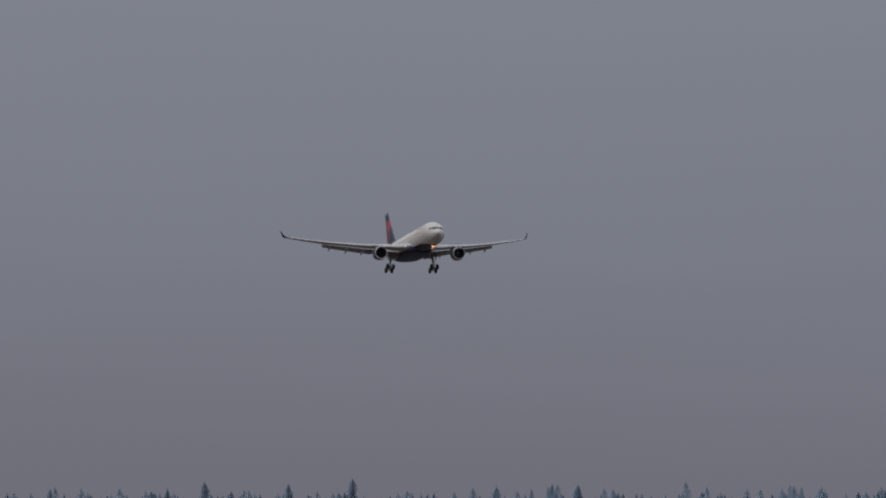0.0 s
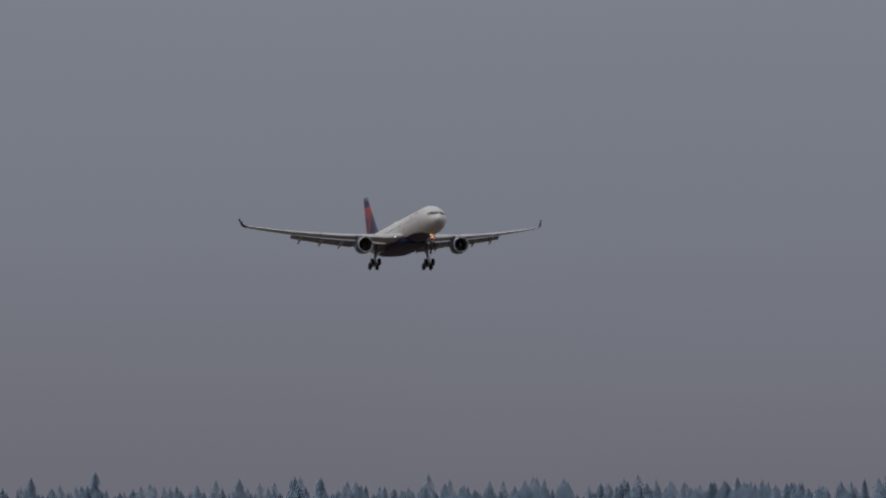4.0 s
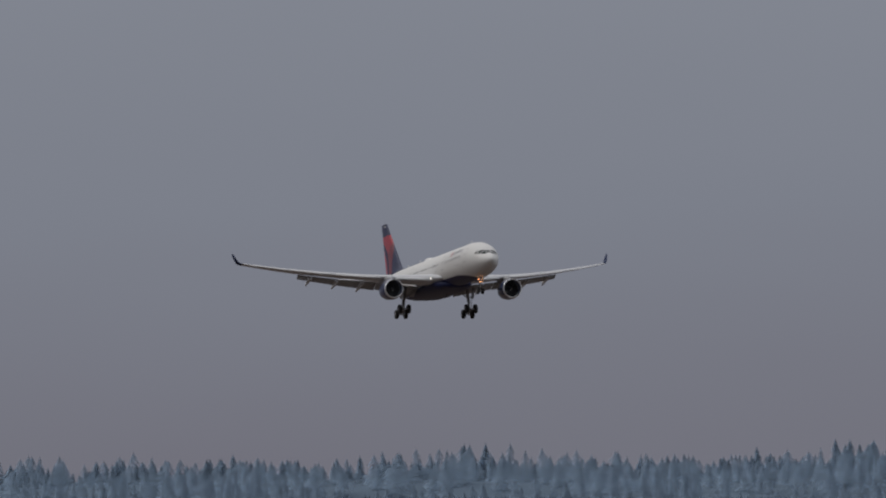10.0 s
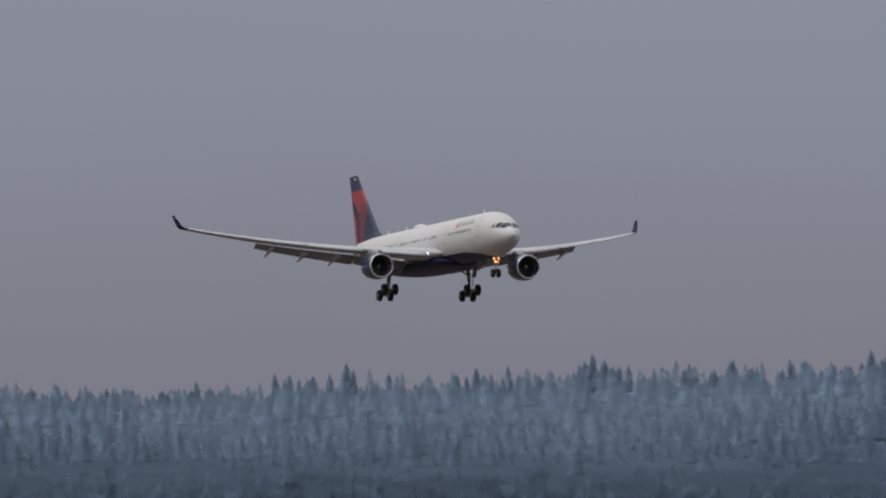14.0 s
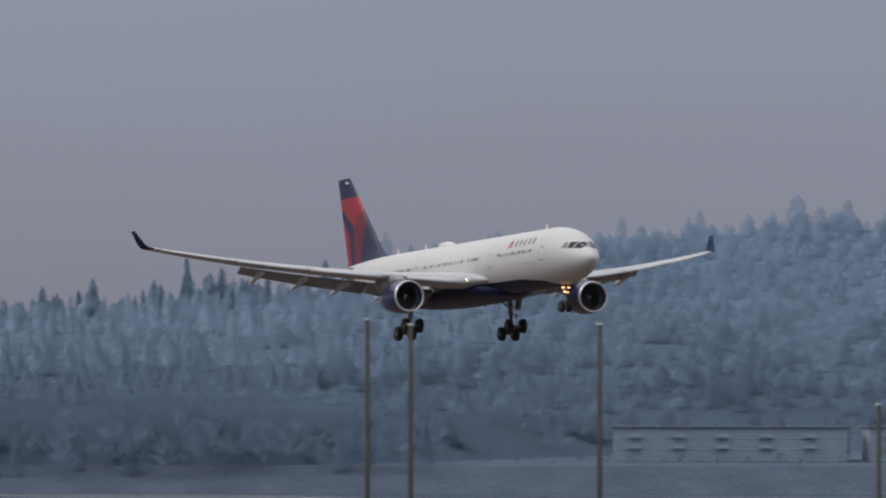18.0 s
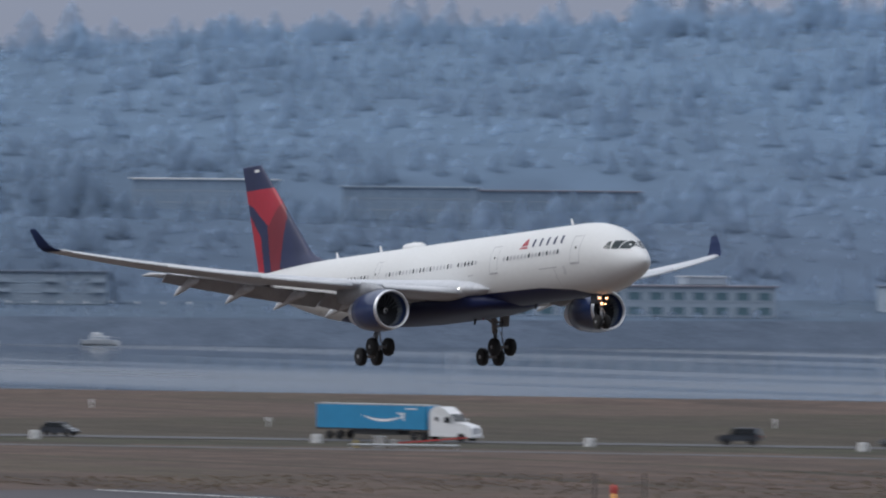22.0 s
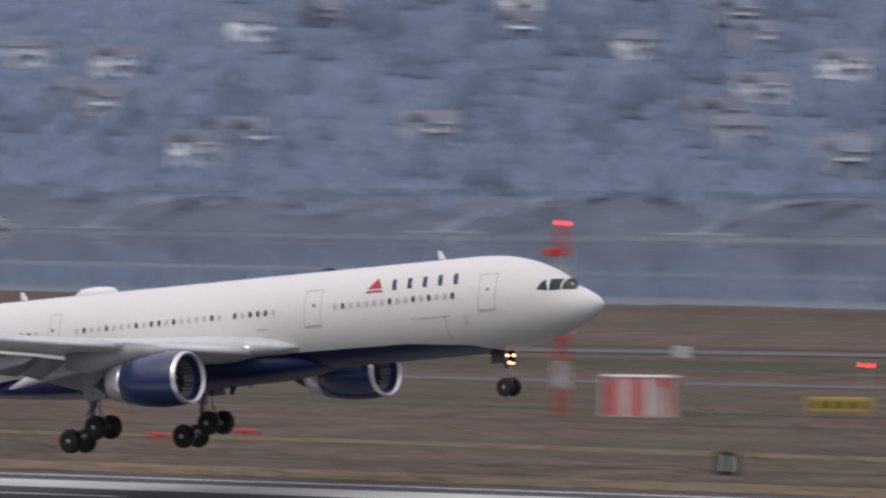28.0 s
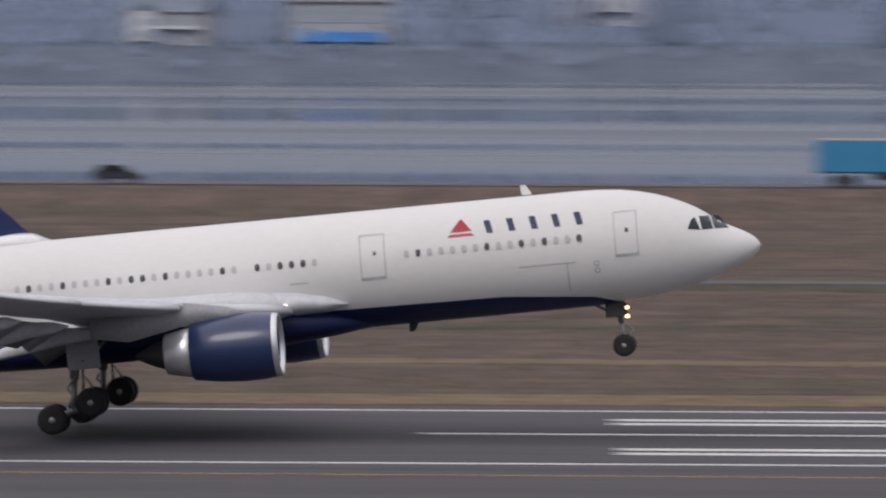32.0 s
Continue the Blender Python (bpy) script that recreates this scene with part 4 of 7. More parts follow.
    names = {
        ("garden", True): ("garden_firs", spires, "haze-tinted blue-grey firs among the houses on the slope"),
        ("garden", False): ("garden_trees", domes, "leafless haze-tinted mauve-grey trees in the gardens of the slope"),
        ("hill", True): ("hillside_firs", spires, "haze-tinted blue-green firs covering the far hillside"),
        ("hill", False): ("hillside_trees", domes, "leafless grey winter trees on the far hillside"),
        ("low", True): ("low_ridge_firs", plain, "haze-tinted slate-blue firs on the low ridge"),
        ("low", False): ("low_ridge_trees", broad, "leafless haze-tinted slate-grey trees on the low ridge"),
        ("belt", True): ("shore_firs", plain, "dark firs in the belt along the far shore"),
        ("belt", False): ("shore_trees", broad, "leafless grey-brown trees along the far river shore"),
        ("scrub", False): ("bank_scrub", broad, "leafless grey scrub on the bank below the houses"),
        ("crest", True): ("crest_firs", spires, "tall haze-tinted blue-green firs along the crest of the hills"),
        ("low_crest", True): ("low_crest_firs", fine, "haze-tinted slate-blue firs along the low ridge"),
    }
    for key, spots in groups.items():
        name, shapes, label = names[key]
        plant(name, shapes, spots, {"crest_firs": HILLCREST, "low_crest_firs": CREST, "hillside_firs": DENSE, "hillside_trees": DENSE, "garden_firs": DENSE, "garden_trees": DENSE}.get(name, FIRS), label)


# where the houses stand on the far slope
HOMES_WEST = [(-2753, 1848), (-2693, 1864), (-2681, 1905), (-2483, 2032), (-2477, 1968), (-2406, 2084), (-2330, 1895), (-2283, 1913), (-2265, 1726), (-2260, 1668), (-2259, 1799), (-2235, 1717), (-2190, 1795), (-2184, 1770), (-2168, 1920), (-2165, 1859), (-2162, 1826), (-2153, 1881), (-2133, 1764), (-2131, 1953), (-2119, 2012), (-2107, 1810), (-2097, 1953), (-2090, 2090), (-2071, 1905), (-2054, 2009), (-2016, 2047), (-1990, 1947), (-1982, 1870), (-1955, 1948), (-1946, 1924), (-1924, 1938), (-1902, 2051)]
HOMES_MIDDLE = [(-1883, 1967), (-1881, 2067), (-1868, 1988), (-1843, 1916), (-1841, 1991), (-1808, 1982), (-1785, 1890), (-1712, 1881), (-1695, 1741), (-1656, 1733), (-1623, 1734), (-1602, 1747), (-1575, 1740), (-1536, 1952), (-1527, 2023), (-1482, 1935), (-1449, 1862), (-1441, 1992), (-1417, 1937), (-1411, 2002), (-1410, 2038), (-1380, 1945), (-1353, 1830), (-1322, 2103), (-1305, 1804), (-1302, 2174), (-1276, 1933), (-1239, 2179), (-1238, 1698), (-1223, 1834), (-1196, 2056), (-1163, 1669)]
HOMES_EAST = [(-1126, 2039), (-1098, 1947), (-1080, 1764), (-1078, 1666), (-1061, 2067), (-1052, 1844), (-1049, 2104), (-1047, 1995), (-1019, 1798), (-992, 1995), (-985, 1902), (-964, 1981), (-959, 1738), (-951, 1937), (-947, 1717), (-940, 1779), (-929, 1749), (-918, 1810), (-893, 1818), (-881, 1782), (-701, 1838), (-669, 1855), (-638, 1862), (-607, 1868), (-575, 1880), (-549, 1890), (-408, 1929), (-374, 1909), (-345, 1868), (-72, 1939), (-38, 1986), (20, 2032)]

HILL_SITES = [(-2402, 1470), (-2388, 1486), (-2358, 1518), (-2346, 1533), (-2374, 1557), (-2362, 1576), (-2350, 1594), (-2550, 1434), (-3122, 909), (-3102, 858)]
# more houses in the gaps of the eastern slope
_rnd = random.Random(41)
_all = HOMES_WEST + HOMES_MIDDLE + HOMES_EAST
while len(HOMES_EAST) < 74:
    _a = _rnd.uniform(111, 141.5)
    _hx, _hy = polar(_a, curve_at(FAR_EDGE, _a) + (80 if _a < 127 else 260) + 560 * _rnd.random() ** 1.2)
    if all(math.hypot(_hx - qx, _hy - qy) > 30 for qx, qy in _all):
        HOMES_EAST.append((_hx, _hy))
        _all.append((_hx, _hy))
HOMES_NEAR = {}
for _hx, _hy in HOMES_WEST + HOMES_MIDDLE + HOMES_EAST:
    for _d in (-1, 0, 1):
        HOMES_NEAR.setdefault(int(math.degrees(math.atan2(_hy, _hx))) + _d, []).append((_hx, _hy))
build_woods()


# ---- the airliner: x forward, y to its left, z up; the origin lies on the hull's axis over the main gear ----
S0 = 32.2          # metres from the nose to the origin
TOP = [(0, -0.60), (0.12, -0.38), (0.4, -0.12), (0.9, 0.18), (1.5, 0.48), (2.1, 0.86), (2.8, 1.36), (3.6, 1.78), (4.8, 2.24), (6.4, 2.58), (8.4, 2.70), (10, 2.70), (46, 2.70), (52, 2.64), (57, 2.46), (61, 2.22), (63.4, 1.95)]
LOW = [(0, -0.64), (0.12, -0.86), (0.4, -1.12), (0.9, -1.42), (1.5, -1.68), (2.4, -1.98), (3.6, -2.28), (5.0, -2.55), (6.8, -2.75), (9, -2.82), (41, -2.82), (44, -2.70), (48, -2.20), (52, -1.42), (56, -0.42), (60, 0.62), (63.4, 1.45)]
HALF = [(0, 0.02), (0.12, 0.25), (0.4, 0.52), (0.9, 0.88), (1.5, 1.22), (2.4, 1.64), (3.6, 2.08), (5.0, 2.44), (7.0, 2.74), (9, 2.82), (45, 2.82), (50, 2.52), (55, 1.88), (60, 1.02), (63.4, 0.26)]


def hull_side(s, z):
    """Half width of the hull at station s and height z."""
    t, b, w = curve_at(TOP, s), curve_at(LOW, s), curve_at(HALF, s)
    u = (z - (t + b) / 2) / ((t - b) / 2)
    return w * math.sqrt(max(0.0, 1 - u * u))


def on_hull(corners, side, lift=0.012, nu=4, nv=4):
    """A patch on the hull between four corners (station, height), lifted off the skin."""
    bm = bmesh.new()
    (a, b, c, d) = corners
    grid = []
    for i in range(nu + 1):
        row = []
        for j in range(nv + 1):
            u, v = i / nu, j / nv
            s = (a[0] * (1 - u) + b[0] * u) * (1 - v) + (d[0] * (1 - u) + c[0] * u) * v
            z = (a[1] * (1 - u) + b[1] * u) * (1 - v) + (d[1] * (1 - u) + c[1] * u) * v
            zc = (curve_at(TOP, s) + curve_at(LOW, s)) / 2
            row.append(bm.verts.new((S0 - s, side * (hull_side(s, z) + lift), z + (z - zc) / 2.82 * lift)))
        grid.append(row)
    for i in range(nu):
        for j in range(nv):
            f = (grid[i][j], grid[i + 1][j], grid[i + 1][j + 1], grid[i][j + 1])
            bm.faces.new(f if side < 0 else f[::-1])
    bmesh.ops.recalc_face_normals(bm, faces=bm.faces)
    if sum(f.normal.y for f in bm.faces) * side < 0:
        bmesh.ops.reverse_faces(bm, faces=bm.faces)
    return bm


def seam_frame(s0, s1, z0, z1, side, w=0.05):
    """The outline of a hatch as four thin strips in one mesh."""
    bm = bmesh.new()
    for q in (((s0, z0), (s0 + w, z0), (s0 + w, z1), (s0, z1)), ((s1 - w, z0), (s1, z0), (s1, z1), (s1 - w, z1)),
              ((s0, z1 - w), (s1, z1 - w), (s1, z1), (s0, z1)), ((s0, z0), (s1, z0), (s1, z0 + w * 1.4), (s0, z0 + w * 1.4))):
        own = on_hull(q, side, 0.010, 2, 6)
        me = bpy.data.meshes.new("tmp")
        own.to_mesh(me)
        own.free()
        bm.from_mesh(me)
        bpy.data.meshes.remove(me)
    return bm


def airfoil(x_le, y, z, chord, thick, n=12, droop=0.0):
    """A closed wing section, leading edge first."""
    up, dn = [], []
    for i in range(n + 1):
        u = (1 - math.cos(math.pi * i / n)) / 2
        t = thick * (2.969 * math.sqrt(u) - 1.26 * u - 3.516 * u * u + 2.843 * u**3 - 1.036 * u**4) * 0.5
        camber = 0.02 * math.sin(math.pi * u) - droop * u * u
        up.append(Vector((x_le - chord * u, y, z + chord * (camber + t))))
        dn.append(Vector((x_le - chord * u, y, z + chord * (camber - t))))
    return up + dn[-2:0:-1]


def wing_at(y):
    """Leading edge x, height, chord and thickness of the wing at span place y."""
    le = 21.6 + (y - 2.0) * 0.628
    te = 34.2 + max(0, y - 9.4) * 0.345 - max(0, 9.4 - y) * 0.03
    z = -1.55 + (y - 2.0) * 0.105 + max(0, y - 9.0) ** 2 * 0.0030
    c = te - le
    return S0 - le, z, c, 0.148 - 0.05 * min((y - 2) / 8.0, 1.0)


def build_engine(plane, side):
    at = Vector((S0 - 22.12, side * 9.42, -2.93))
    cowl = [(-0.10, 1.36), (0.0, 1.42), (-0.25, 1.50), (-0.9, 1.57), (-1.8, 1.59), (-3.0, 1.50), (-4.15, 1.32), (-4.2, 1.26), (-3.2, 1.28), (-1.6, 1.24), (-0.6, 1.22), (-0.22, 1.28)]
    bm = bmesh.new()
    rings = [[at + Vector((s, r * math.cos(2 * math.pi * i / 40), r * math.sin(2 * math.pi * i / 40))) for i in range(40)] for s, r in cowl[2:] ]
    loft(rings, caps=False, bm=bm)
    nac = part("nacelle", bm, NAVY_NAC, plane, "glossy dark blue engine cowling", True)
    rings = [[at + Vector((s, r * math.cos(2 * math.pi * i / 40), r * math.sin(2 * math.pi * i / 40))) for i in range(40)] for s, r in ((-0.28, 1.505), (-0.08, 1.475), (0.0, 1.42), (-0.04, 1.36), (-0.22, 1.285), (-0.7, 1.225))]
    part("intake_lip", loft(rings, caps=False), CHROME, nac, "polished metal intake lip", True)
    duct = [[at + Vector((s, r * math.cos(2 * math.pi * i / 32), r * math.sin(2 * math.pi * i / 32))) for i in range(32)] for s, r in ((-0.68, 1.222), (-1.5, 1.238), (-1.52, 0.3))]
    part("intake_duct", loft(duct, caps=False), DUCT, nac, "", True)
    part("spinner", lathe([(-0.95, 0.02), (-1.1, 0.17), (-1.3, 0.30), (-1.5, 0.38)], 18, at=at), DARK, nac, "dark spinner with a pale swirl", True)
    bm = bmesh.new()
    pts = [at + Vector((-1.0 - 0.004 * i, (0.10 + 0.012 * i) * math.cos(i * 0.42), (0.10 + 0.012 * i) * math.sin(i * 0.42))) for i in range(12)]
    for a, b in zip(pts, pts[1:]):
        tube(a, b, 0.022, seg=4, bm=bm)
    part("swirl_mark", bm, WHITE, nac)
    for i in range(22):
        u = 2 * math.pi * i / 22
        q = Matrix.Translation(at + Vector((-1.42, 0, 0))) @ Matrix.Rotation(u, 4, "X")
        if i == 0:
            bm = bmesh.new()
            r0 = [Vector((0.06, -0.05, 0.34)), Vector((-0.06, 0.05, 0.34))]
            grid = [[bm.verts.new((0.10 * (1 - 2 * k) * (0.4 + 0.6 * j / 4), (0.06 + 0.10 * j / 4) * (2 * k - 1), 0.34 + 0.87 * j / 4)) for k in (0, 1)] for j in range(5)]
            for a, b in zip(grid, grid[1:]):
                bm.faces.new((a[0], a[1], b[1], b[0]))
            blade = part("fan_blade", bm, DARK, nac)
            blade_me = blade.data
            blade.matrix_basis = q
        else:
            share("fan_blade", blade_me, nac, q)
    part("exhaust_cowl", lathe([(-4.0, 1.22), (-4.6, 1.12), (-5.4, 0.94), (-5.45, 0.86)], 32, at=at), CHROME, nac, "bare metal core cowl", True)
    part("exhaust_plug", lathe([(-5.2, 0.86), (-5.5, 0.70), (-6.2, 0.44), (-6.9, 0.06)], 24, at=at), DARK, nac, "dark exhaust cone", True)
    rings = []
    for s, zt, zb, w in ((23.4, -1.35, -1.5, 0.04), (24.6, -0.95, -1.6, 0.26), (26.6, -0.60, -1.7, 0.34), (29.2, -0.85, -2.2, 0.30), (31.0, -1.0, -1.9, 0.05)):
        rings.append([Vector((S0 - s, side * 9.37 + dy, z)) for dy, z in ((-w, zb), (-w, zt), (w, zt), (w, zb))])
    part("pylon", loft(rings), FLAPGREY, nac, "grey engine pylon", True)
    bm = bmesh.new()
    vs = [bm.verts.new(at + Vector(p)) for p in ((-1.2, -side * 1.30, 0.88), (-2.7, -side * 1.34, 0.95), (-2.7, -side * 1.75, 1.35), (-2.1, -side * 1.70, 1.32))]
    bm.faces.new(vs)
    bmesh.ops.solidify(bm, geom=bm.faces, thickness=0.04)
    part("nacelle_strake", bm, NAVY_NAC, nac)


def build_wheel(name, r, w, at, parent):
    tyre = part(name, lathe([(-w / 2, r * 0.62), (-w / 2, r * 0.86), (-w * 0.40, r * 0.96), (-w * 0.2, r), (w * 0.2, r), (w * 0.40, r * 0.96), (w / 2, r * 0.86), (w / 2, r * 0.62)], 28, "Y", at), TYRE, parent, "black rubber tyre", True)
    for sd in (-1, 1):
        part("rim", lathe([(sd * w * 0.38, r * 0.64), (sd * w * 0.50, r * 0.60), (sd * w * 0.40, r * 0.46), (sd * w * 0.30, r * 0.24), (sd * w * 0.52, r * 0.20), (sd * w * 0.54, 0.02)], 20, "Y", at), RIM, tyre, "grey wheel rim", True)
    return tyre


def build_main_gear(plane, side):
    y = side * 5.34
    top, foot = Vector((-0.1, side * 4.9, -1.7)), Vector((-0.50, y, -5.52))
    bm = tube(top, top.lerp(foot, 0.62), 0.24, 0.22, 16)
    tube(top.lerp(foot, 0.60), foot, 0.15, 0.15, 14, bm=bm)
    gear = part("main_gear", bm, STEEL, plane, "grey steel landing gear leg", True)
    bm = tube((0.2, y - side * 0.15, -3.3), (1.6, side * 3.2, -1.9), 0.09)
    tube((0.1, y - side * 0.1, -3.6), (0.1, side * 2.7, -2.0), 0.10, bm=bm)
    part("side_stay", bm, STEEL, gear)
    bm = tube((-0.25, y, -3.9), (-0.72, y, -4.45), 0.05)
    tube((-0.72, y, -4.45), (-0.25, y, -5.1), 0.05, bm=bm)
    tube((0.22, y, -4.0), (0.62, y, -4.7), 0.04, bm=bm)
    tube((0.62, y, -4.7), (0.7, y, -5.1), 0.04, bm=bm)
    part("torque_link", bm, STEEL, gear)
    tilt = Matrix.Rotation(radians(-19), 4, "Y")
    ends = [foot + tilt @ Vector((d, 0, 0)) for d in (-1.0, 1.0)]
    part("bogie_beam", tube(ends[0], ends[1], 0.15, seg=12), STEEL, gear, "", True)
    for e in ends:
        part("axle", tube(e + Vector((0, -0.75, 0)), e + Vector((0, 0.75, 0)), 0.10), STEEL, gear)
        for d in (-0.70, 0.70):
            build_wheel("wheel", 0.70, 0.50, e + Vector((0, d, 0)), gear)
    bm = box(1.55, 0.05, 1.75, (0.25, y + side * 0.42, -2.75), 0.02, turn=Matrix.Rotation(radians(-7 * side), 4, "X"))
    part("gear_door", bm, FLAPGREY, gear, "grey gear door beside the leg")
    bm = tube((0.2, y + side * 0.4, -3.2), (0.1, y, -3.3), 0.05)
    tube((0.16, y - 0.25, -3.0), (0.05, y - 0.22, -4.6), 0.028, seg=6, bm=bm)
    tube((0.16, y + 0.25, -3.0), (0.05, y + 0.20, -4.9), 0.028, seg=6, bm=bm)
    part("brake_hose", bm, DARK, gear)
    return gear


def build_nose_gear(plane):
    x = S0 - 6.88
    bm = tube((x - 0.25, 0, -2.2), (x - 0.05, 0, -3.7), 0.15, 0.14, 14)
    tube((x - 0.06, 0, -3.6), (x, 0, -4.78), 0.09, 0.09, 12, bm=bm)
    gear = part("nose_gear", bm, STEEL, plane, "grey steel nose gear leg", True)
    part("drag_strut", tube((x - 0.1, 0, -3.4), (x - 1.7, 0, -2.5), 0.07), STEEL, gear)
    part("axle", tube((x, -0.42, -4.78), (x, 0.42, -4.78), 0.07), STEEL, gear)
    for d in (-0.36, 0.36):
        build_wheel("wheel", 0.53, 0.36, (x, d, -4.78), gear)
    bm = tube((x + 0.12, 0, -3.75), (x + 0.5, 0, -4.15), 0.04)
    tube((x + 0.5, 0, -4.15), (x + 0.1, 0, -4.6), 0.04, bm=bm)
    part("torque_link", bm, STEEL, gear)
    for d in (-1, 1):
        part("gear_door", box(0.95, 0.04, 0.70, (x - 0.25, d * 0.48, -3.05), 0.015, turn=Matrix.Rotation(radians(d * 6), 4, "X")), DARK, gear, "small dark nose gear door")
    part("lamp_bracket", box(0.08, 0.95, 0.10, (x + 0.16, 0, -3.35)), DARK, gear)
    for d, z, r in ((-0.30, -3.02, 0.075), (0.30, -3.02, 0.075), (-0.12, -3.42, 0.085), (0.20, -3.46, 0.045)):
        part("landing_light", lathe([(0.0, 0.02), (0.04, r * 0.6), (0.02, r), (-0.10, r * 0.9), (-0.16, 0.03)], 14, at=(x + 0.30, d, z)), LAMP, gear, "glowing amber-white landing lamp")


FIN_TE, FIN_LE = ((61.6, 2.3), (63.95, 11.0)), ((51.4, 2.3), (60.75, 11.0))


def build_fin(plane):
    nu, nv = 70, 80
    bm = bmesh.new()
    def point(u, v, sd):
        a = FIN_LE[0][0] + (FIN_LE[1][0] - FIN_LE[0][0]) * v - 2.9 * max(0.0, 1 - v / 0.16) ** 2
        b = FIN_TE[0][0] + (FIN_TE[1][0] - FIN_TE[0][0]) * v
        t = 0.10 - 0.01 * v
        c = b - a
        y = c * t * 0.5 * (2.969 * math.sqrt(u) - 1.26 * u - 3.516 * u * u + 2.843 * u**3 - 1.036 * u**4)
        return Vector((S0 - (a + c * u), sd * y, 2.3 + 8.7 * v + (0.0 if v < 1 else 0.0)))
    bright = ((64.5, 9.05), (58.3, 9.05), (57.1, 7.8), (59.3, 6.0), (62.2, 7.75), (64.5, 8.3))
    dark = ((57.1, 7.8), (56.2, 6.5), (57.3, 2.2), (59.0, 2.2), (59.5, 5.95))
    low1 = ((64.5, 7.7), (62.7, 6.95), (60.8, 5.2), (60.7, 4.0), (64.5, 4.0))
    low2 = ((64.5, 4.0), (60.7, 4.0), (60.4, 2.2), (64.5, 2.2))
    def inside(poly, x, z):
        hit = False
        for (x0, z0), (x1, z1) in zip(poly, poly[1:] + poly[:1]):
            if (z0 > z) != (z1 > z) and x < (x1 - x0) * (z - z0) / (z1 - z0) + x0:
                hit = not hit
        return hit
    for sd in (-1, 1):
        grid = [[bm.verts.new(point((1 - math.cos(math.pi * i / nu)) / 2, j / nv, sd)) for i in range(nu + 1)] for j in range(nv + 1)]
        for j in range(nv):
            for i in range(nu):
                f = bm.faces.new((grid[j][i], grid[j][i + 1], grid[j + 1][i + 1], grid[j + 1][i]))
                c = f.calc_center_median()
                s, z = S0 - c.x, c.z
                f.material_index = 1 if inside(bright, s, z) or inside(low1, s, z) or inside(low2, s, z) else 2 if inside(dark, s, z) else 0
    bmesh.ops.remove_doubles(bm, verts=bm.verts, dist=0.002)
    top = [e for e in bm.edges if e.is_boundary]
    bmesh.ops.holes_fill(bm, edges=top, sides=300)
    bmesh.ops.recalc_face_normals(bm, faces=bm.faces)
    fin = part("tail_fin", bm, (NAVY, RED, DARKRED), plane, "navy tail fin with a bright and dark red angular emblem", True)
    for sd in (-1, 1):
        bm = box(0.75, 0.015, 0.22, (S0 - 61.2, sd * 0.17, 10.55))
        part("number_bar", bm, WHITE, fin)
    return fin


LEGS = []


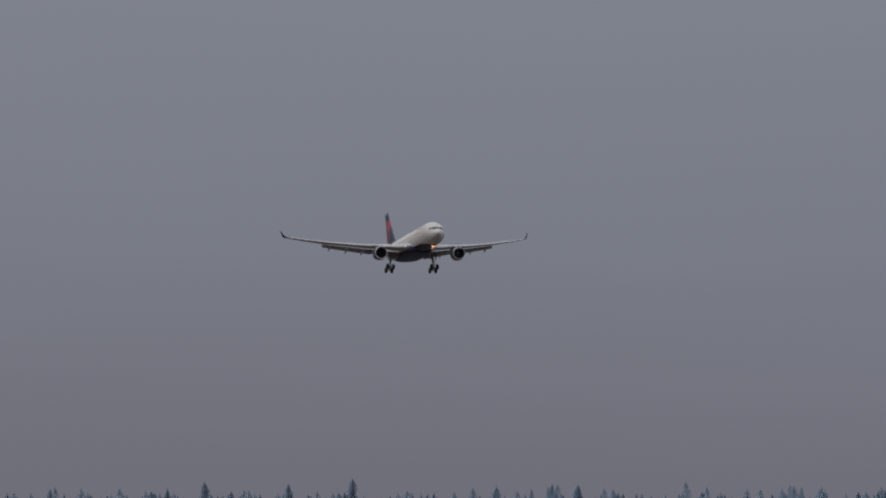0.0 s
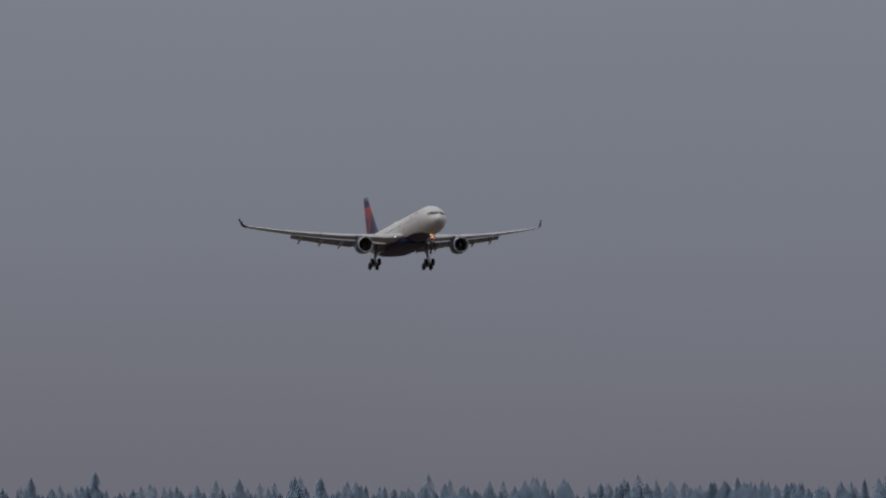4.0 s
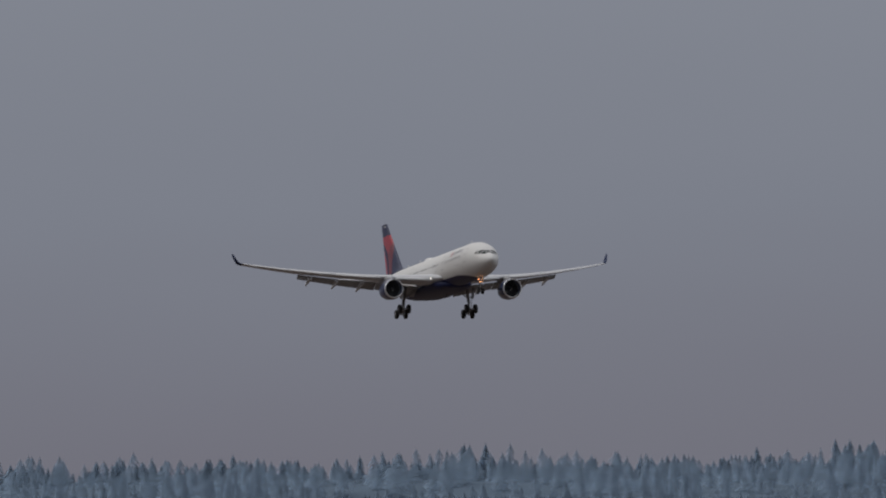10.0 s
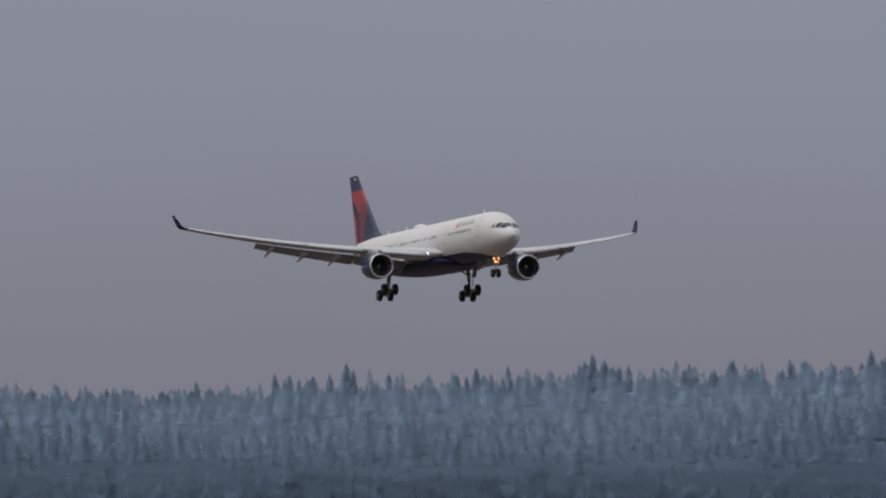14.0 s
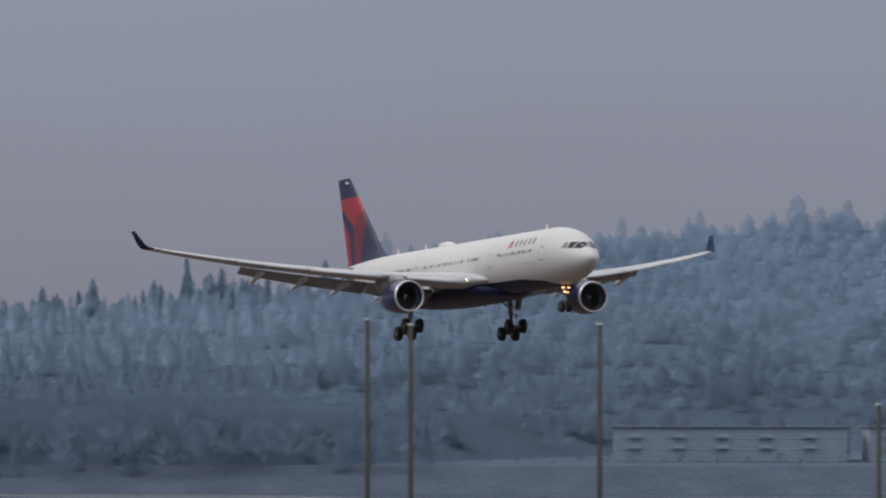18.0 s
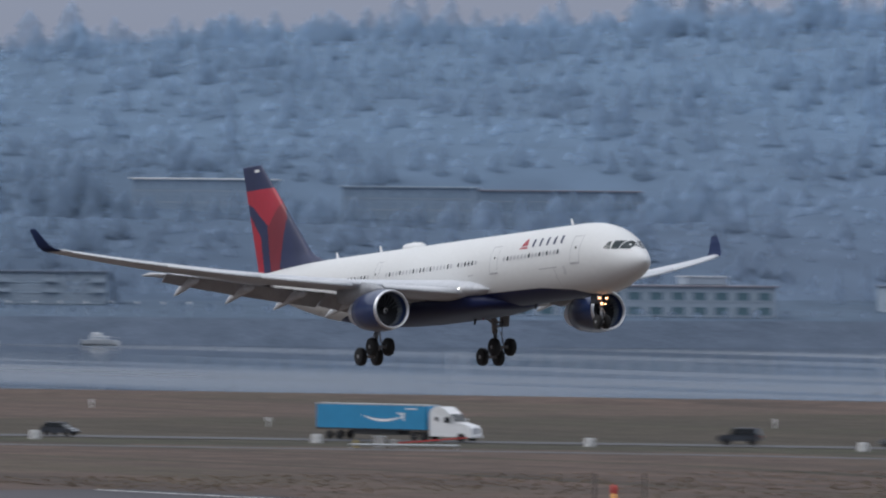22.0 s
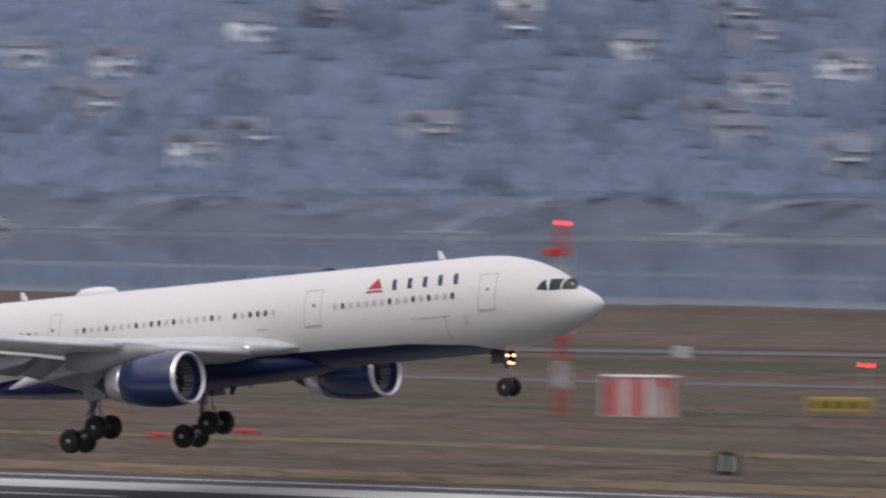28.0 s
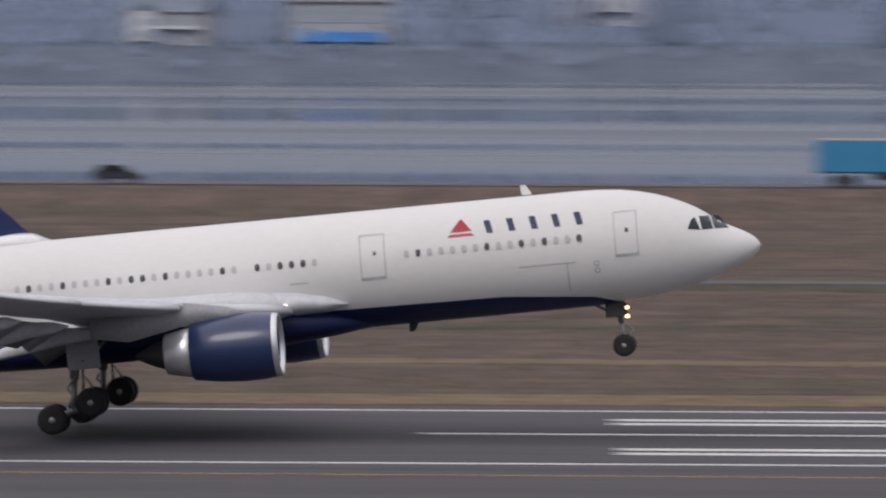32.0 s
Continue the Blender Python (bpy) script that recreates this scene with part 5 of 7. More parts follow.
def build_airliner():
    plane = new("airliner")
    plane.empty_display_size = 3
    tagged(plane, "white twin-engine wide-body airliner with navy belly, wheels down", "airplane")
    # hull
    st = [0, 0.04, 0.12, 0.25, 0.4, 0.65, 0.9, 1.2, 1.5, 1.8, 2.1, 2.45, 2.8, 3.2, 3.6, 4.2, 4.8, 5.6, 6.4, 7.4, 8.4, 10] + [12 + 2 * i for i in range(16)] + [43, 44, 45, 46, 47.5, 49, 50.5, 52, 53.5, 55, 56.5, 58, 59.5, 61, 62.2, 63.1, 63.4]
    rings = []
    for s in st:
        t, b, w = curve_at(TOP, s), curve_at(LOW, s), curve_at(HALF, s)
        rings.append([Vector((S0 - s, w * math.sin(2 * math.pi * i / 56), (t + b) / 2 + (t - b) / 2 * math.cos(2 * math.pi * i / 56))) for i in range(56)])
    part("fuselage", loft(rings), HULL, plane, "white hull with navy belly", True)
    # belly fairing
    rings = []
    for s, w, lo, hi in ((18.6, 1.0, -2.80, -2.3), (20.5, 2.45, -3.08, -1.7), (23, 2.98, -3.32, -1.25), (28, 3.12, -3.42, -1.1), (34, 3.10, -3.42, -1.2), (38, 2.9, -3.30, -1.5), (41, 2.3, -3.05, -1.9), (43.5, 1.0, -2.80, -2.4)):
        rings.append([Vector((S0 - s, w * math.copysign(abs(math.cos(u)) ** 0.7, math.cos(u)), (hi + lo) / 2 + (hi - lo) / 2 * math.copysign(abs(math.sin(u)) ** 0.8, math.sin(u)))) for u in [2 * math.pi * i / 28 for i in range(28)]])
    part("belly_fairing", loft(rings), HULL, plane, "", True)
    for side in (-1, 1):
        # wing
        rings = []
        for y in (1.4, 2.8, 4.5, 6.5, 9.4, 12, 15, 18, 21, 24, 26.5, 28.4, 29.0):
            x, z, c, t = wing_at(y)
            rings.append([Vector((p.x, side * y, p.z)) for p in airfoil(x, y, z, c * (0.86 if y < 21.0 else 1.0), t * (1.12 if y < 21 else 1.0), 12)])
        wing = part("wing", loft(rings), WINGGREY, plane, "pale grey swept wing", True)
        # root fillet
        rings = []
        for s, z, w, hh in ((19.6, -1.55, 2.72, 0.05), (20.6, -1.45, 3.0, 0.42), (22.2, -1.3, 3.35, 0.62), (24.5, -1.2, 3.5, 0.70), (30, -1.25, 3.4, 0.6), (34.5, -1.6, 3.1, 0.3), (37.5, -1.75, 2.7, 0.06)):
            rings.append([Vector((S0 - s, side * (2.2 + (w - 2.2) * math.cos(u)), z + hh * math.sin(u))) for u in [2 * math.pi * i / 16 for i in range(16)]])
        part("wing_fillet", loft(rings), WINGGREY, plane, "", True)
        # winglet
        x, z, c, t = wing_at(29.0)
        rings = []
        for k, (dy, dz, dx, cc) in enumerate(((0, 0, 0, 1.0), (0.35, 0.12, 0.35, 0.92), (0.62, 0.42, 0.75, 0.82), (0.85, 1.0, 1.3, 0.66), (1.12, 1.75, 2.1, 0.42))):
            rings.append([Vector((p.x, side * (29.0 + dy), p.z)) for p in airfoil(x - dx, 0, z + dz, c * cc, t * 0.8, 10)])
        part("winglet", loft(rings), WINGTIP, wing, "navy upturned wing tip", True)
        # flaps, let down
        for y0, y1, depth in ((3.15, 9.36, 0.225), (9.44, 20.7, 0.25)):
            rings = []
            for k in range(5):
                y = y0 + (y1 - y0) * k / 4
                x, z, c, t = wing_at(y)
                hinge = Vector((x - c * 0.82, side * y, z - c * 0.030))
                rot = Matrix.Rotation(radians(-31), 4, "Y")
                rings.append([hinge + rot @ Vector((p.x, 0, p.z)) for p in airfoil(0, 0, 0, c * depth, 0.13, 8)])
            part("flap", loft(rings), FLAPGREY, wing, "grey flap let down behind the wing", True)
        # leading-edge slats
        for y0, y1 in ((3.6, 8.3), (10.4, 16.2), (16.3, 22.2), (22.3, 28.3)):
            rings = []
            for k in range(4):
                y = y0 + (y1 - y0) * k / 3
                x, z, c, t = wing_at(y)
                rot = Matrix.Rotation(radians(20), 4, "Y")
                foil = airfoil(0, 0, 0, c * 0.13, 0.30, 6)
                rings.append([Vector((x + c * 0.045, side * y, z - c * 0.028)) + rot @ Vector((p.x, 0, p.z)) for p in foil])
            part("slat", loft(rings), SLAT, wing, "pale grey slat", True)
        # flap track fairings
        for y in (7.4, 11.6, 15.2, 19.0):
            x, z, c, t = wing_at(y)
            a = Vector((x - c * 0.55, side * y, z - c * 0.05))
            rings = []
            for u, r in ((0, 0.03), (0.12, 0.2), (0.35, 0.31), (0.65, 0.30), (0.88, 0.17), (1.0, 0.03)):
                drop = -0.10 * u - 1.55 * max(0, u - 0.40) ** 1.25
                mid = a + Vector((-(c * 0.62 + 1.1) * u, 0, drop - 0.24))
                rings.append([mid + Vector((0, r * 0.8 * math.cos(2 * math.pi * i / 12), r * 1.25 * math.sin(2 * math.pi * i / 12))) for i in range(12)])
            part("flap_track_fairing", loft(rings), WINGGREY, wing, "grey canoe-shaped fairing", True)
        part("wing_root_light", lathe([(0, 0.02), (0.03, 0.06), (-0.08, 0.07), (-0.1, 0.02)], 12, at=(wing_at(3.55)[0] + 0.16, side * 3.55, wing_at(3.55)[1] + 0.02)), LAMPW, wing, "white landing light")
        build_engine(plane, side)
        # tailplane
        rings = []
        for k in range(5):
            y = 0.6 + 9.1 * k / 4
            le, te = 54.8 + (y - 0.6) * 0.66, 60.6 + (y - 0.6) * 0.30
            rings.append([Vector((p.x, side * y, p.z)) for p in airfoil(S0 - le, y, 1.25 + (y - 0.6) * 0.11, te - le, 0.10, 9)])
        part("tailplane", loft(rings), WINGGREY, plane, "pale grey tailplane", True)
        LEGS.append(build_main_gear(plane, side))
        # cockpit panes
        for q in (((1.40, 0.32), (2.02, 0.36), (2.22, 0.98), (1.86, 0.92)), ((2.08, 0.36), (2.60, 0.36), (2.72, 1.00), (2.28, 0.98)), ((2.66, 0.36), (3.26, 0.46), (3.10, 0.86), (2.92, 1.00), )):
            part("cockpit_window", on_hull(q, side, 0.015, 5, 5), PANE, plane, "dark cockpit pane", True)
        # cabin windows: one mesh, many panes
        bm = on_hull(((19.88, 0.37), (20.12, 0.37), (20.12, 0.71), (19.88, 0.71)), side, 0.03, 4, 4)
        for v in bm.verts:
            u, w = (S0 - v.co.x - 20.0) / 0.12, (v.co.z - 0.54) / 0.17
            if abs(u) > 0.9 and abs(w) > 0.9:
                v.co.x, v.co.z = S0 - 20.0 - u * 0.08, 0.54 + w * 0.14
        bmesh.ops.translate(bm, vec=(-(S0 - 20.0), 0, 0), verts=bm.verts)
        first = part("cabin_window", bm, PORT, plane, "", True)
        me_open = first.data
        me_shut = me_open.copy()
        me_shut.materials.clear()
        me_shut.materials.append(SHUT)
        row = [8.35 + 0.547 * i for i in range(16)] + [20.95 + 0.547 * i for i in range(6)] + [24.8 + 0.547 * i for i in range(20)] + [38.2 + 0.547 * i for i in range(15)]
        rnd = random.Random(7)
        for k, s in enumerate(row):
            m = Matrix.Translation((S0 - s, 0, 0))
            if k == 0:
                first.matrix_basis = m
            else:
                share("cabin_window", me_shut if rnd.random() < 0.50 else me_open, plane, m)
        # doors and hatches
        for s0, s1, z0, z1 in ((5.60, 6.70, -0.46, 1.60), (17.58, 18.78, -0.46, 1.60), (36.5, 37.3, -0.1, 1.65), (53.6, 54.6, -0.1, 1.75)):
            door = part("cabin_door", seam_frame(s0, s1, z0, z1, side), SEAM, plane, "white passenger door in a thin dark seam", True)
            part("door_window", on_hull(((s0 + 0.42, 0.62), (s0 + 0.58, 0.62), (s0 + 0.58, 0.80), (s0 + 0.42, 0.80)), side, 0.014, 2, 2), PORT, door)
            part("door_sill", on_hull(((s0, z0 - 0.06), (s1, z0 - 0.06), (s1, z0 + 0.02), (s0, z0 + 0.02)), side, 0.03, 3, 1), SEAM, door)
        for s0, s1, z0, z1 in ((8.6, 11.3, -0.62, -0.56), (21.3, 22.2, -0.42, -0.36), (9.0, 9.05, -1.9, -0.6), (46.0, 48.2, -1.1, -1.06)):
            part("hatch_seam", on_hull(((s0, z0), (s1, z0), (s1, z1), (s0, z1)), side, 0.010, 6, 3), SEAM, plane)
        for z in (-0.72, -1.05):
            rings = []
            bm = bmesh.new()
            for i in range(14):
                u, w = 2 * math.pi * i / 14, 2 * math.pi * (i + 1) / 14
                own = [(7.62 + r * math.cos(q), z + r * math.sin(q)) for q, r in ((u, 0.09), (w, 0.09), (w, 0.14), (u, 0.14))]
                bm.faces.new([bm.verts.new((S0 - s, side * (hull_side(s, zz) + 0.012), zz)) for s, zz in own])
            part("static_port", bm, SEAM, plane)
        # name bars and red emblem on the hull
        for k in range(5):
            s = 8.10 + (4 - k) * 1.07 if side < 0 else 8.10 + k * 1.07
            lean = -0.16
            part("name_bar", on_hull(((s, 1.16), (s + 0.30, 1.16), (s + 0.30 + lean * side, 1.76), (s + lean * side, 1.76)), side, 0.012, 3, 6), NAVY, plane)
        for tri in (((13.40, 1.33), (14.44, 1.33), (13.95, 1.90), (13.87, 1.90)), ((13.28, 1.11), (14.58, 1.11), (14.44, 1.24), (13.44, 1.24))):
            part("red_emblem", on_hull(tri, side, 0.012, 6, 6), RED, plane, "red triangular emblem")
        # dark seal plate at the root of the tailplane
        part("trim_plate", on_hull(((56.6, 0.75), (60.3, 1.15), (60.0, 2.05), (57.0, 1.95)), side, 0.02, 8, 6), DARK, plane, "dark seal plate at the tailplane root", True)
    build_fin(plane)
    build_nose_gear(plane)
    part("tail_exhaust", lathe([(S0 - 63.2, 0.34), (S0 - 63.7, 0.26), (S0 - 63.6, 0.05)], 18, at=(0, 0, 1.70)), DARK, plane, "dark tail cone outlet", True)
    rings = [[Vector((S0 - s, w * math.cos(u), 2.74 + hh * max(0.0, math.sin(u)) - (0.2 if math.sin(u) < 0 else 0))) for u in [2 * math.pi * i / 20 for i in range(20)]] for s, w, hh in ((34.2, 0.06, 0.05), (34.6, 0.45, 0.30), (35.6, 0.62, 0.38), (36.6, 0.55, 0.33), (37.2, 0.06, 0.05))]
    part("satellite_dome", loft(rings), WHITE, plane, "white antenna dome", True)
    for s, z, up in ((10.6, 2.80, 1), (40.8, 2.80, 1), (48.0, 2.78, 1), (26.0, -3.40, -1), (16.5, -2.80, -1)):
        rings = [[Vector((S0 - s - dx - u, dy, z + up * h)) for u, dy in ((0, 0), (c * 0.5, 0.03), (c, 0), (c * 0.5, -0.03))] for h, dx, c in ((-0.05, 0, 0.5), (0.42, 0.28, 0.26))]
        part("blade_antenna", loft(rings), WHITE if up > 0 else DARK, plane)
    part("belly_beacon", lathe([(0.0, 0.10), (-0.08, 0.08), (-0.12, 0.02)], 12, "Z", (S0 - 25, 0, -3.42)), DARKRED, plane)
    return plane


airliner = build_airliner()
FLIGHT = [  # seconds, x, y, z of the axis over the main gear, heading, nose-up angle
    (0, -2154.0, 414.0, 94.82, 0.52, 4.62), (0.5, -2095.7, 409.1, 93.10, 0.63, 4.79), (1, -2039.7, 404.4, 91.43, 0.79, 4.97), (1.5, -1984.5, 400.0, 89.80, 0.95, 5.13),
    (2, -1894.1, 388.1, 88.18, 1.07, 5.23), (2.5, -1836.4, 382.9, 86.57, 1.13, 5.26), (3, -1795.0, 381.1, 85.00, 1.11, 5.23), (3.5, -1770.1, 382.7, 83.43, 0.99, 5.14),
    (4, -1738.1, 382.8, 81.77, 0.73, 5.06), (4.5, -1705.9, 382.9, 80.02, 0.52, 5.01), (5, -1673.5, 382.8, 78.23, 0.42, 4.97), (5.5, -1640.9, 382.7, 76.40, 0.40, 4.82),
    (6, -1610.4, 383.0, 74.55, 0.48, 4.57), (6.5, -1579.4, 383.2, 72.71, 0.51, 4.33), (7, -1548.4, 383.5, 70.89, 0.44, 4.14), (7.5, -1519.9, 384.3, 69.09, 0.36, 3.99),
    (8, -1489.8, 384.9, 67.29, 0.18, 3.85), (8.5, -1459.0, 385.2, 65.44, -0.00, 3.78), (9, -1430.6, 386.2, 63.60, -0.20, 3.82), (9.5, -1397.8, 385.9, 61.80, -0.45, 3.94),
    (10, -1368.4, 386.6, 60.04, -0.59, 4.07), (10.5, -1337.7, 386.8, 58.38, -0.63, 4.02), (11, -1294.8, 383.7, 56.82, -0.61, 3.85), (11.5, -1243.0, 377.7, 55.33, -0.58, 3.61),
    (12, -1205.6, 375.9, 53.82, -0.50, 3.36), (12.5, -1173.2, 375.7, 52.24, -0.57, 3.11), (13, -1134.6, 373.4, 50.66, -0.71, 2.90), (13.5, -1104.8, 373.9, 49.10, -0.85, 2.76),
    (14, -1067.3, 371.9, 47.62, -1.01, 2.74), (14.5, -1030.0, 369.9, 46.16, -1.18, 2.77), (15, -992.8, 367.9, 44.68, -1.30, 2.79), (15.5, -955.6, 365.7, 43.12, -1.38, 2.76),
    (16, -923.6, 365.4, 41.44, -1.59, 2.66), (16.5, -892.3, 365.4, 39.71, -1.80, 2.60), (17, -861.5, 365.6, 37.92, -1.98, 2.62), (17.5, -831.9, 366.1, 35.97, -2.13, 2.69),
    (18, -802.0, 366.6, 34.01, -2.35, 2.89), (18.5, -770.8, 366.4, 32.09, -2.69, 3.20), (19, -742.8, 367.6, 30.27, -2.92, 3.40), (19.5, -713.0, 368.1, 28.51, -3.08, 3.44),
    (20, -684.4, 369.0, 26.76, -3.22, 3.37), (20.5, -658.0, 371.3, 25.07, -3.46, 3.44), (21, -631.2, 373.3, 23.40, -3.78, 3.59), (21.5, -616.3, 382.7, 21.77, -4.12, 3.85),
    (22, -592.9, 387.1, 20.11, -4.42, 4.21), (22.5, -572.8, 394.0, 18.55, -4.77, 4.57), (23, -555.5, 403.1, 17.13, -4.92, 4.96), (23.5, -541.3, 415.3, 15.75, -4.93, 5.48),
    (24, -517.9, 421.0, 14.48, -4.91, 5.88), (24.5, -491.3, 424.7, 13.36, -4.87, 6.04), (25, -468.7, 431.9, 12.49, -4.63, 6.05), (25.5, -447.3, 441.2, 11.66, -4.38, 5.91),
    (26, -417.3, 442.6, 10.98, -4.40, 5.75), (26.5, -387.1, 443.8, 10.46, -4.45, 5.57), (27, -356.5, 444.9, 10.01, -4.48, 5.42), (27.5, -325.0, 445.9, 9.53, -4.47, 5.38),
    (28, -292.0, 445.8, 9.00, -4.41, 5.55), (28.5, -258.0, 443.8, 8.42, -4.42, 5.86), (29, -222.6, 439.0, 7.86, -4.47, 6.27), (29.5, -189.8, 439.2, 7.42, -4.63, 6.56),
    (30, -156.0, 438.1, 7.05, -4.83, 6.76), (30.5, -122.2, 437.3, 6.84, -4.98, 6.69), (31, -88.1, 435.3, 6.73, -5.09, 6.42), (31.5, -54.5, 437.7, 6.68, -5.09, 6.10),
    (32, -20.2, 438.9, 6.62, -4.98, 5.75),
]




# ---- markings on the runway ----
def marking(name, x0, x1, y0, y1, material=LINE, z=0.036, parent=None):
    bm = bmesh.new()
    n = max(1, int((x1 - x0) / 20))
    rows = [[bm.verts.new((x0 + (x1 - x0) * i / n, y + bend(x0 + (x1 - x0) * i / n), z)) for y in (y0, y1)] for i in range(n + 1)]
    for a, b in zip(rows, rows[1:]):
        bm.faces.new((a[0], b[0], b[1], a[1]))
    return part(name, bm, material, parent)


def build_markings():
    rwy = bpy.data.objects["runway"]
    for side in (-1, 1):
        y = RWY_Y + side * RWY_HALF
        marking("edge_line", -720, 900, y - 0.45, y + 0.45, parent=rwy)
        for k in range(6):
            c = RWY_Y + side * (3.2 + k * 3.4)
            marking("threshold_stripe", -622, -566, c - 0.9, c + 0.9, parent=rwy)
        for k in range(3):
            c = RWY_Y + side * (10.2 + k * 3.6)
            marking("touchdown_bar", -455, -431, c - 0.9, c + 0.9, parent=rwy)
        c = RWY_Y + side * 13.4
        marking("aiming_bar", -314, -266, c - 4.2, c + 4.2, parent=rwy)
        for x in (-158, 5, 168):
            for k in range(2):
                c = RWY_Y + side * (11.2 + k * 3.6)
                marking("touchdown_bar", x, x + 25, c - 0.9, c + 0.9, parent=rwy)
    for x in (-490, -436, -385, -325, -265, -200, -136, -71.6, -4.3, 62, 128, 194):
        marking("centre_dash", x, x + 36, RWY_Y + 1.2, RWY_Y + 2.1, parent=rwy)
    for x0, x1, y0, y1 in ((-548, -524, 446, 448.5), (-527, -503, 440, 443.5), (-527, -524, 433, 448), (-546, -522, 428, 430.5)):
        marking("number_bar", x0, x1, y0, y1, parent=rwy)
    # taxiway that joins the runway, with its yellow guide lines
    flat_strip("taxiway", [(-30, y) for y in range(250, 415, 20)] + [(-30, 410)], 150, 0.022, ASPHALT, "grey asphalt taxiway joining the runway edge", category="taxiway")
    tw = bpy.data.objects["taxiway"]
    flat_strip("guide_line", [(-124 + 40 * math.sin(u), 372 + 38 * math.cos(u)) for u in [i * 0.13 for i in range(13)]], 0.7, 0.040, YELLOWLINE, parent=tw)
    flat_strip("guide_line", [(x, 404.5 - 0.02 * x) for x in range(-80, 60, 10)], 0.4, 0.040, YELLOWLINE, parent=tw)


build_markings()


POLE = mat("weathered_pole", (0.062, 0.070, 0.058), 0.8, vary=0.3, scale=2, stretch=(1, 1, 0.15))
CABINET = mat("white_cabinet", (0.62, 0.62, 0.61), 0.6, vary=0.12, scale=2)
ORANGE = mat("orange_plastic", (0.75, 0.23, 0.03), 0.4, vary=0.1)
SIGNRED = mat("signal_red", (0.52, 0.035, 0.03), 0.5, vary=0.12)
AMBER = glow("amber_lens", (0.80, 0.34, 0.04), 0.30)
REDLENS = glow("red_lens", (0.50, 0.02, 0.015), 0.25)
YELLOW = mat("signal_yellow", (0.46, 0.34, 0.06), 0.5, vary=0.12)
GALV = mat("galvanised_steel", (0.46, 0.48, 0.50), 0.45, 0.4, vary=0.15, scale=3)
BLACKBOX = mat("black_housing", (0.02, 0.021, 0.024), 0.5, vary=0.2, scale=3)
CARGLASS = mat("vehicle_glass", (0.015, 0.02, 0.025), 0.1, vary=0.1, spec=0.8)
TRUCKBLUE = mat("trailer_blue", (0.030, 0.235, 0.44), 0.45, vary=0.08)
CARWHITE = mat("car_white", (0.74, 0.74, 0.74), 0.3, vary=0.06, coat=0.4)
CARDARK = mat("car_dark_grey", (0.035, 0.042, 0.055), 0.3, vary=0.1, coat=0.4)
CARGREY = mat("car_grey", (0.20, 0.21, 0.22), 0.3, vary=0.1, coat=0.4)
TRUCKYEL = mat("trailer_yellow", (0.50, 0.39, 0.085), 0.45, vary=0.08)
ROOFRED = mat("red_metal_roof", (0.27, 0.058, 0.062), 0.5, vary=0.15, scale=0.6)
HUTWALL = mat("hut_wall", (0.40, 0.39, 0.37), 0.8, vary=0.2)


# ---- poles and light masts before the runway ----
def build_tall_pole(az, top_tilt, r, collar=False):
    x, y = polar(az, r)
    top = EYE.z + r * math.tan(radians(top_tilt))
    pole = new("tall_pole")
    pole.location = (x, y, 0)
    tagged(pole, "tall slim weathered grey-green pole" + (" with dark collar and cable loop" if collar else ""), "pole", "tall poles")
    part("shaft", tube((0, 0, 0), (0, 0, top), 0.22, 0.13, 14), POLE, pole, "", True)
    part("cap", tube((0, 0, top), (0, 0, top + 0.12), 0.19, 0.15, 14), GALV, pole)
    part("base_plate", box(0.8, 0.8, 0.06, (0, 0, 0.03), 0.01), GALV, pole)
    if collar:
        across = Vector((math.sin(radians(az)), -math.cos(radians(az)), 0))
        z = EYE.z + r * math.tan(radians(-1.02))
        part("collar", tube((0, 0, z - 3.4), (0, 0, z + 0.2), 0.26, seg=14), BLACKBOX, pole, "dark wrapped lower shaft", True)
        for dz in (0.0, -1.75):
            part("cross_arm", tube(across * -0.75 + Vector((0, 0, z + dz)), across * 0.75 + Vector((0, 0, z + dz)), 0.07), BLACKBOX, pole)
        bm = bmesh.new()
        for i in range(14):
            a, b = math.pi * i / 14, math.pi * (i + 1) / 14
            tube(across * (0.2 + 0.95 * math.sin(a)) + Vector((0, 0, z - 2.75 + 1.0 * math.cos(a))), across * (0.2 + 0.95 * math.sin(b)) + Vector((0, 0, z - 2.75 + 1.0 * math.cos(b))), 0.04, seg=6, bm=bm)
        part("cable_loop", bm, BLACKBOX, pole)


for _p in ((156.02, 0.378), (155.75, 0.345), (154.575, 0.348)):
    build_tall_pole(*_p, 520)
build_tall_pole(152.84, -0.15, 520, True)
_x, _y = polar(153.02, 512)
_post = new("grey_post")
_post.location = (_x, _y, 0)
tagged(_post, "shorter grey steel post with a small cap light", "pole")
part("shaft", tube((0, 0, 0), (0, 0, 15.2), 0.16, 0.14, 12), GALV, _post, "", True)
part("lamp", box(0.5, 0.3, 0.16, (0.25, 0, 15.25), 0.03), GALV, _post)


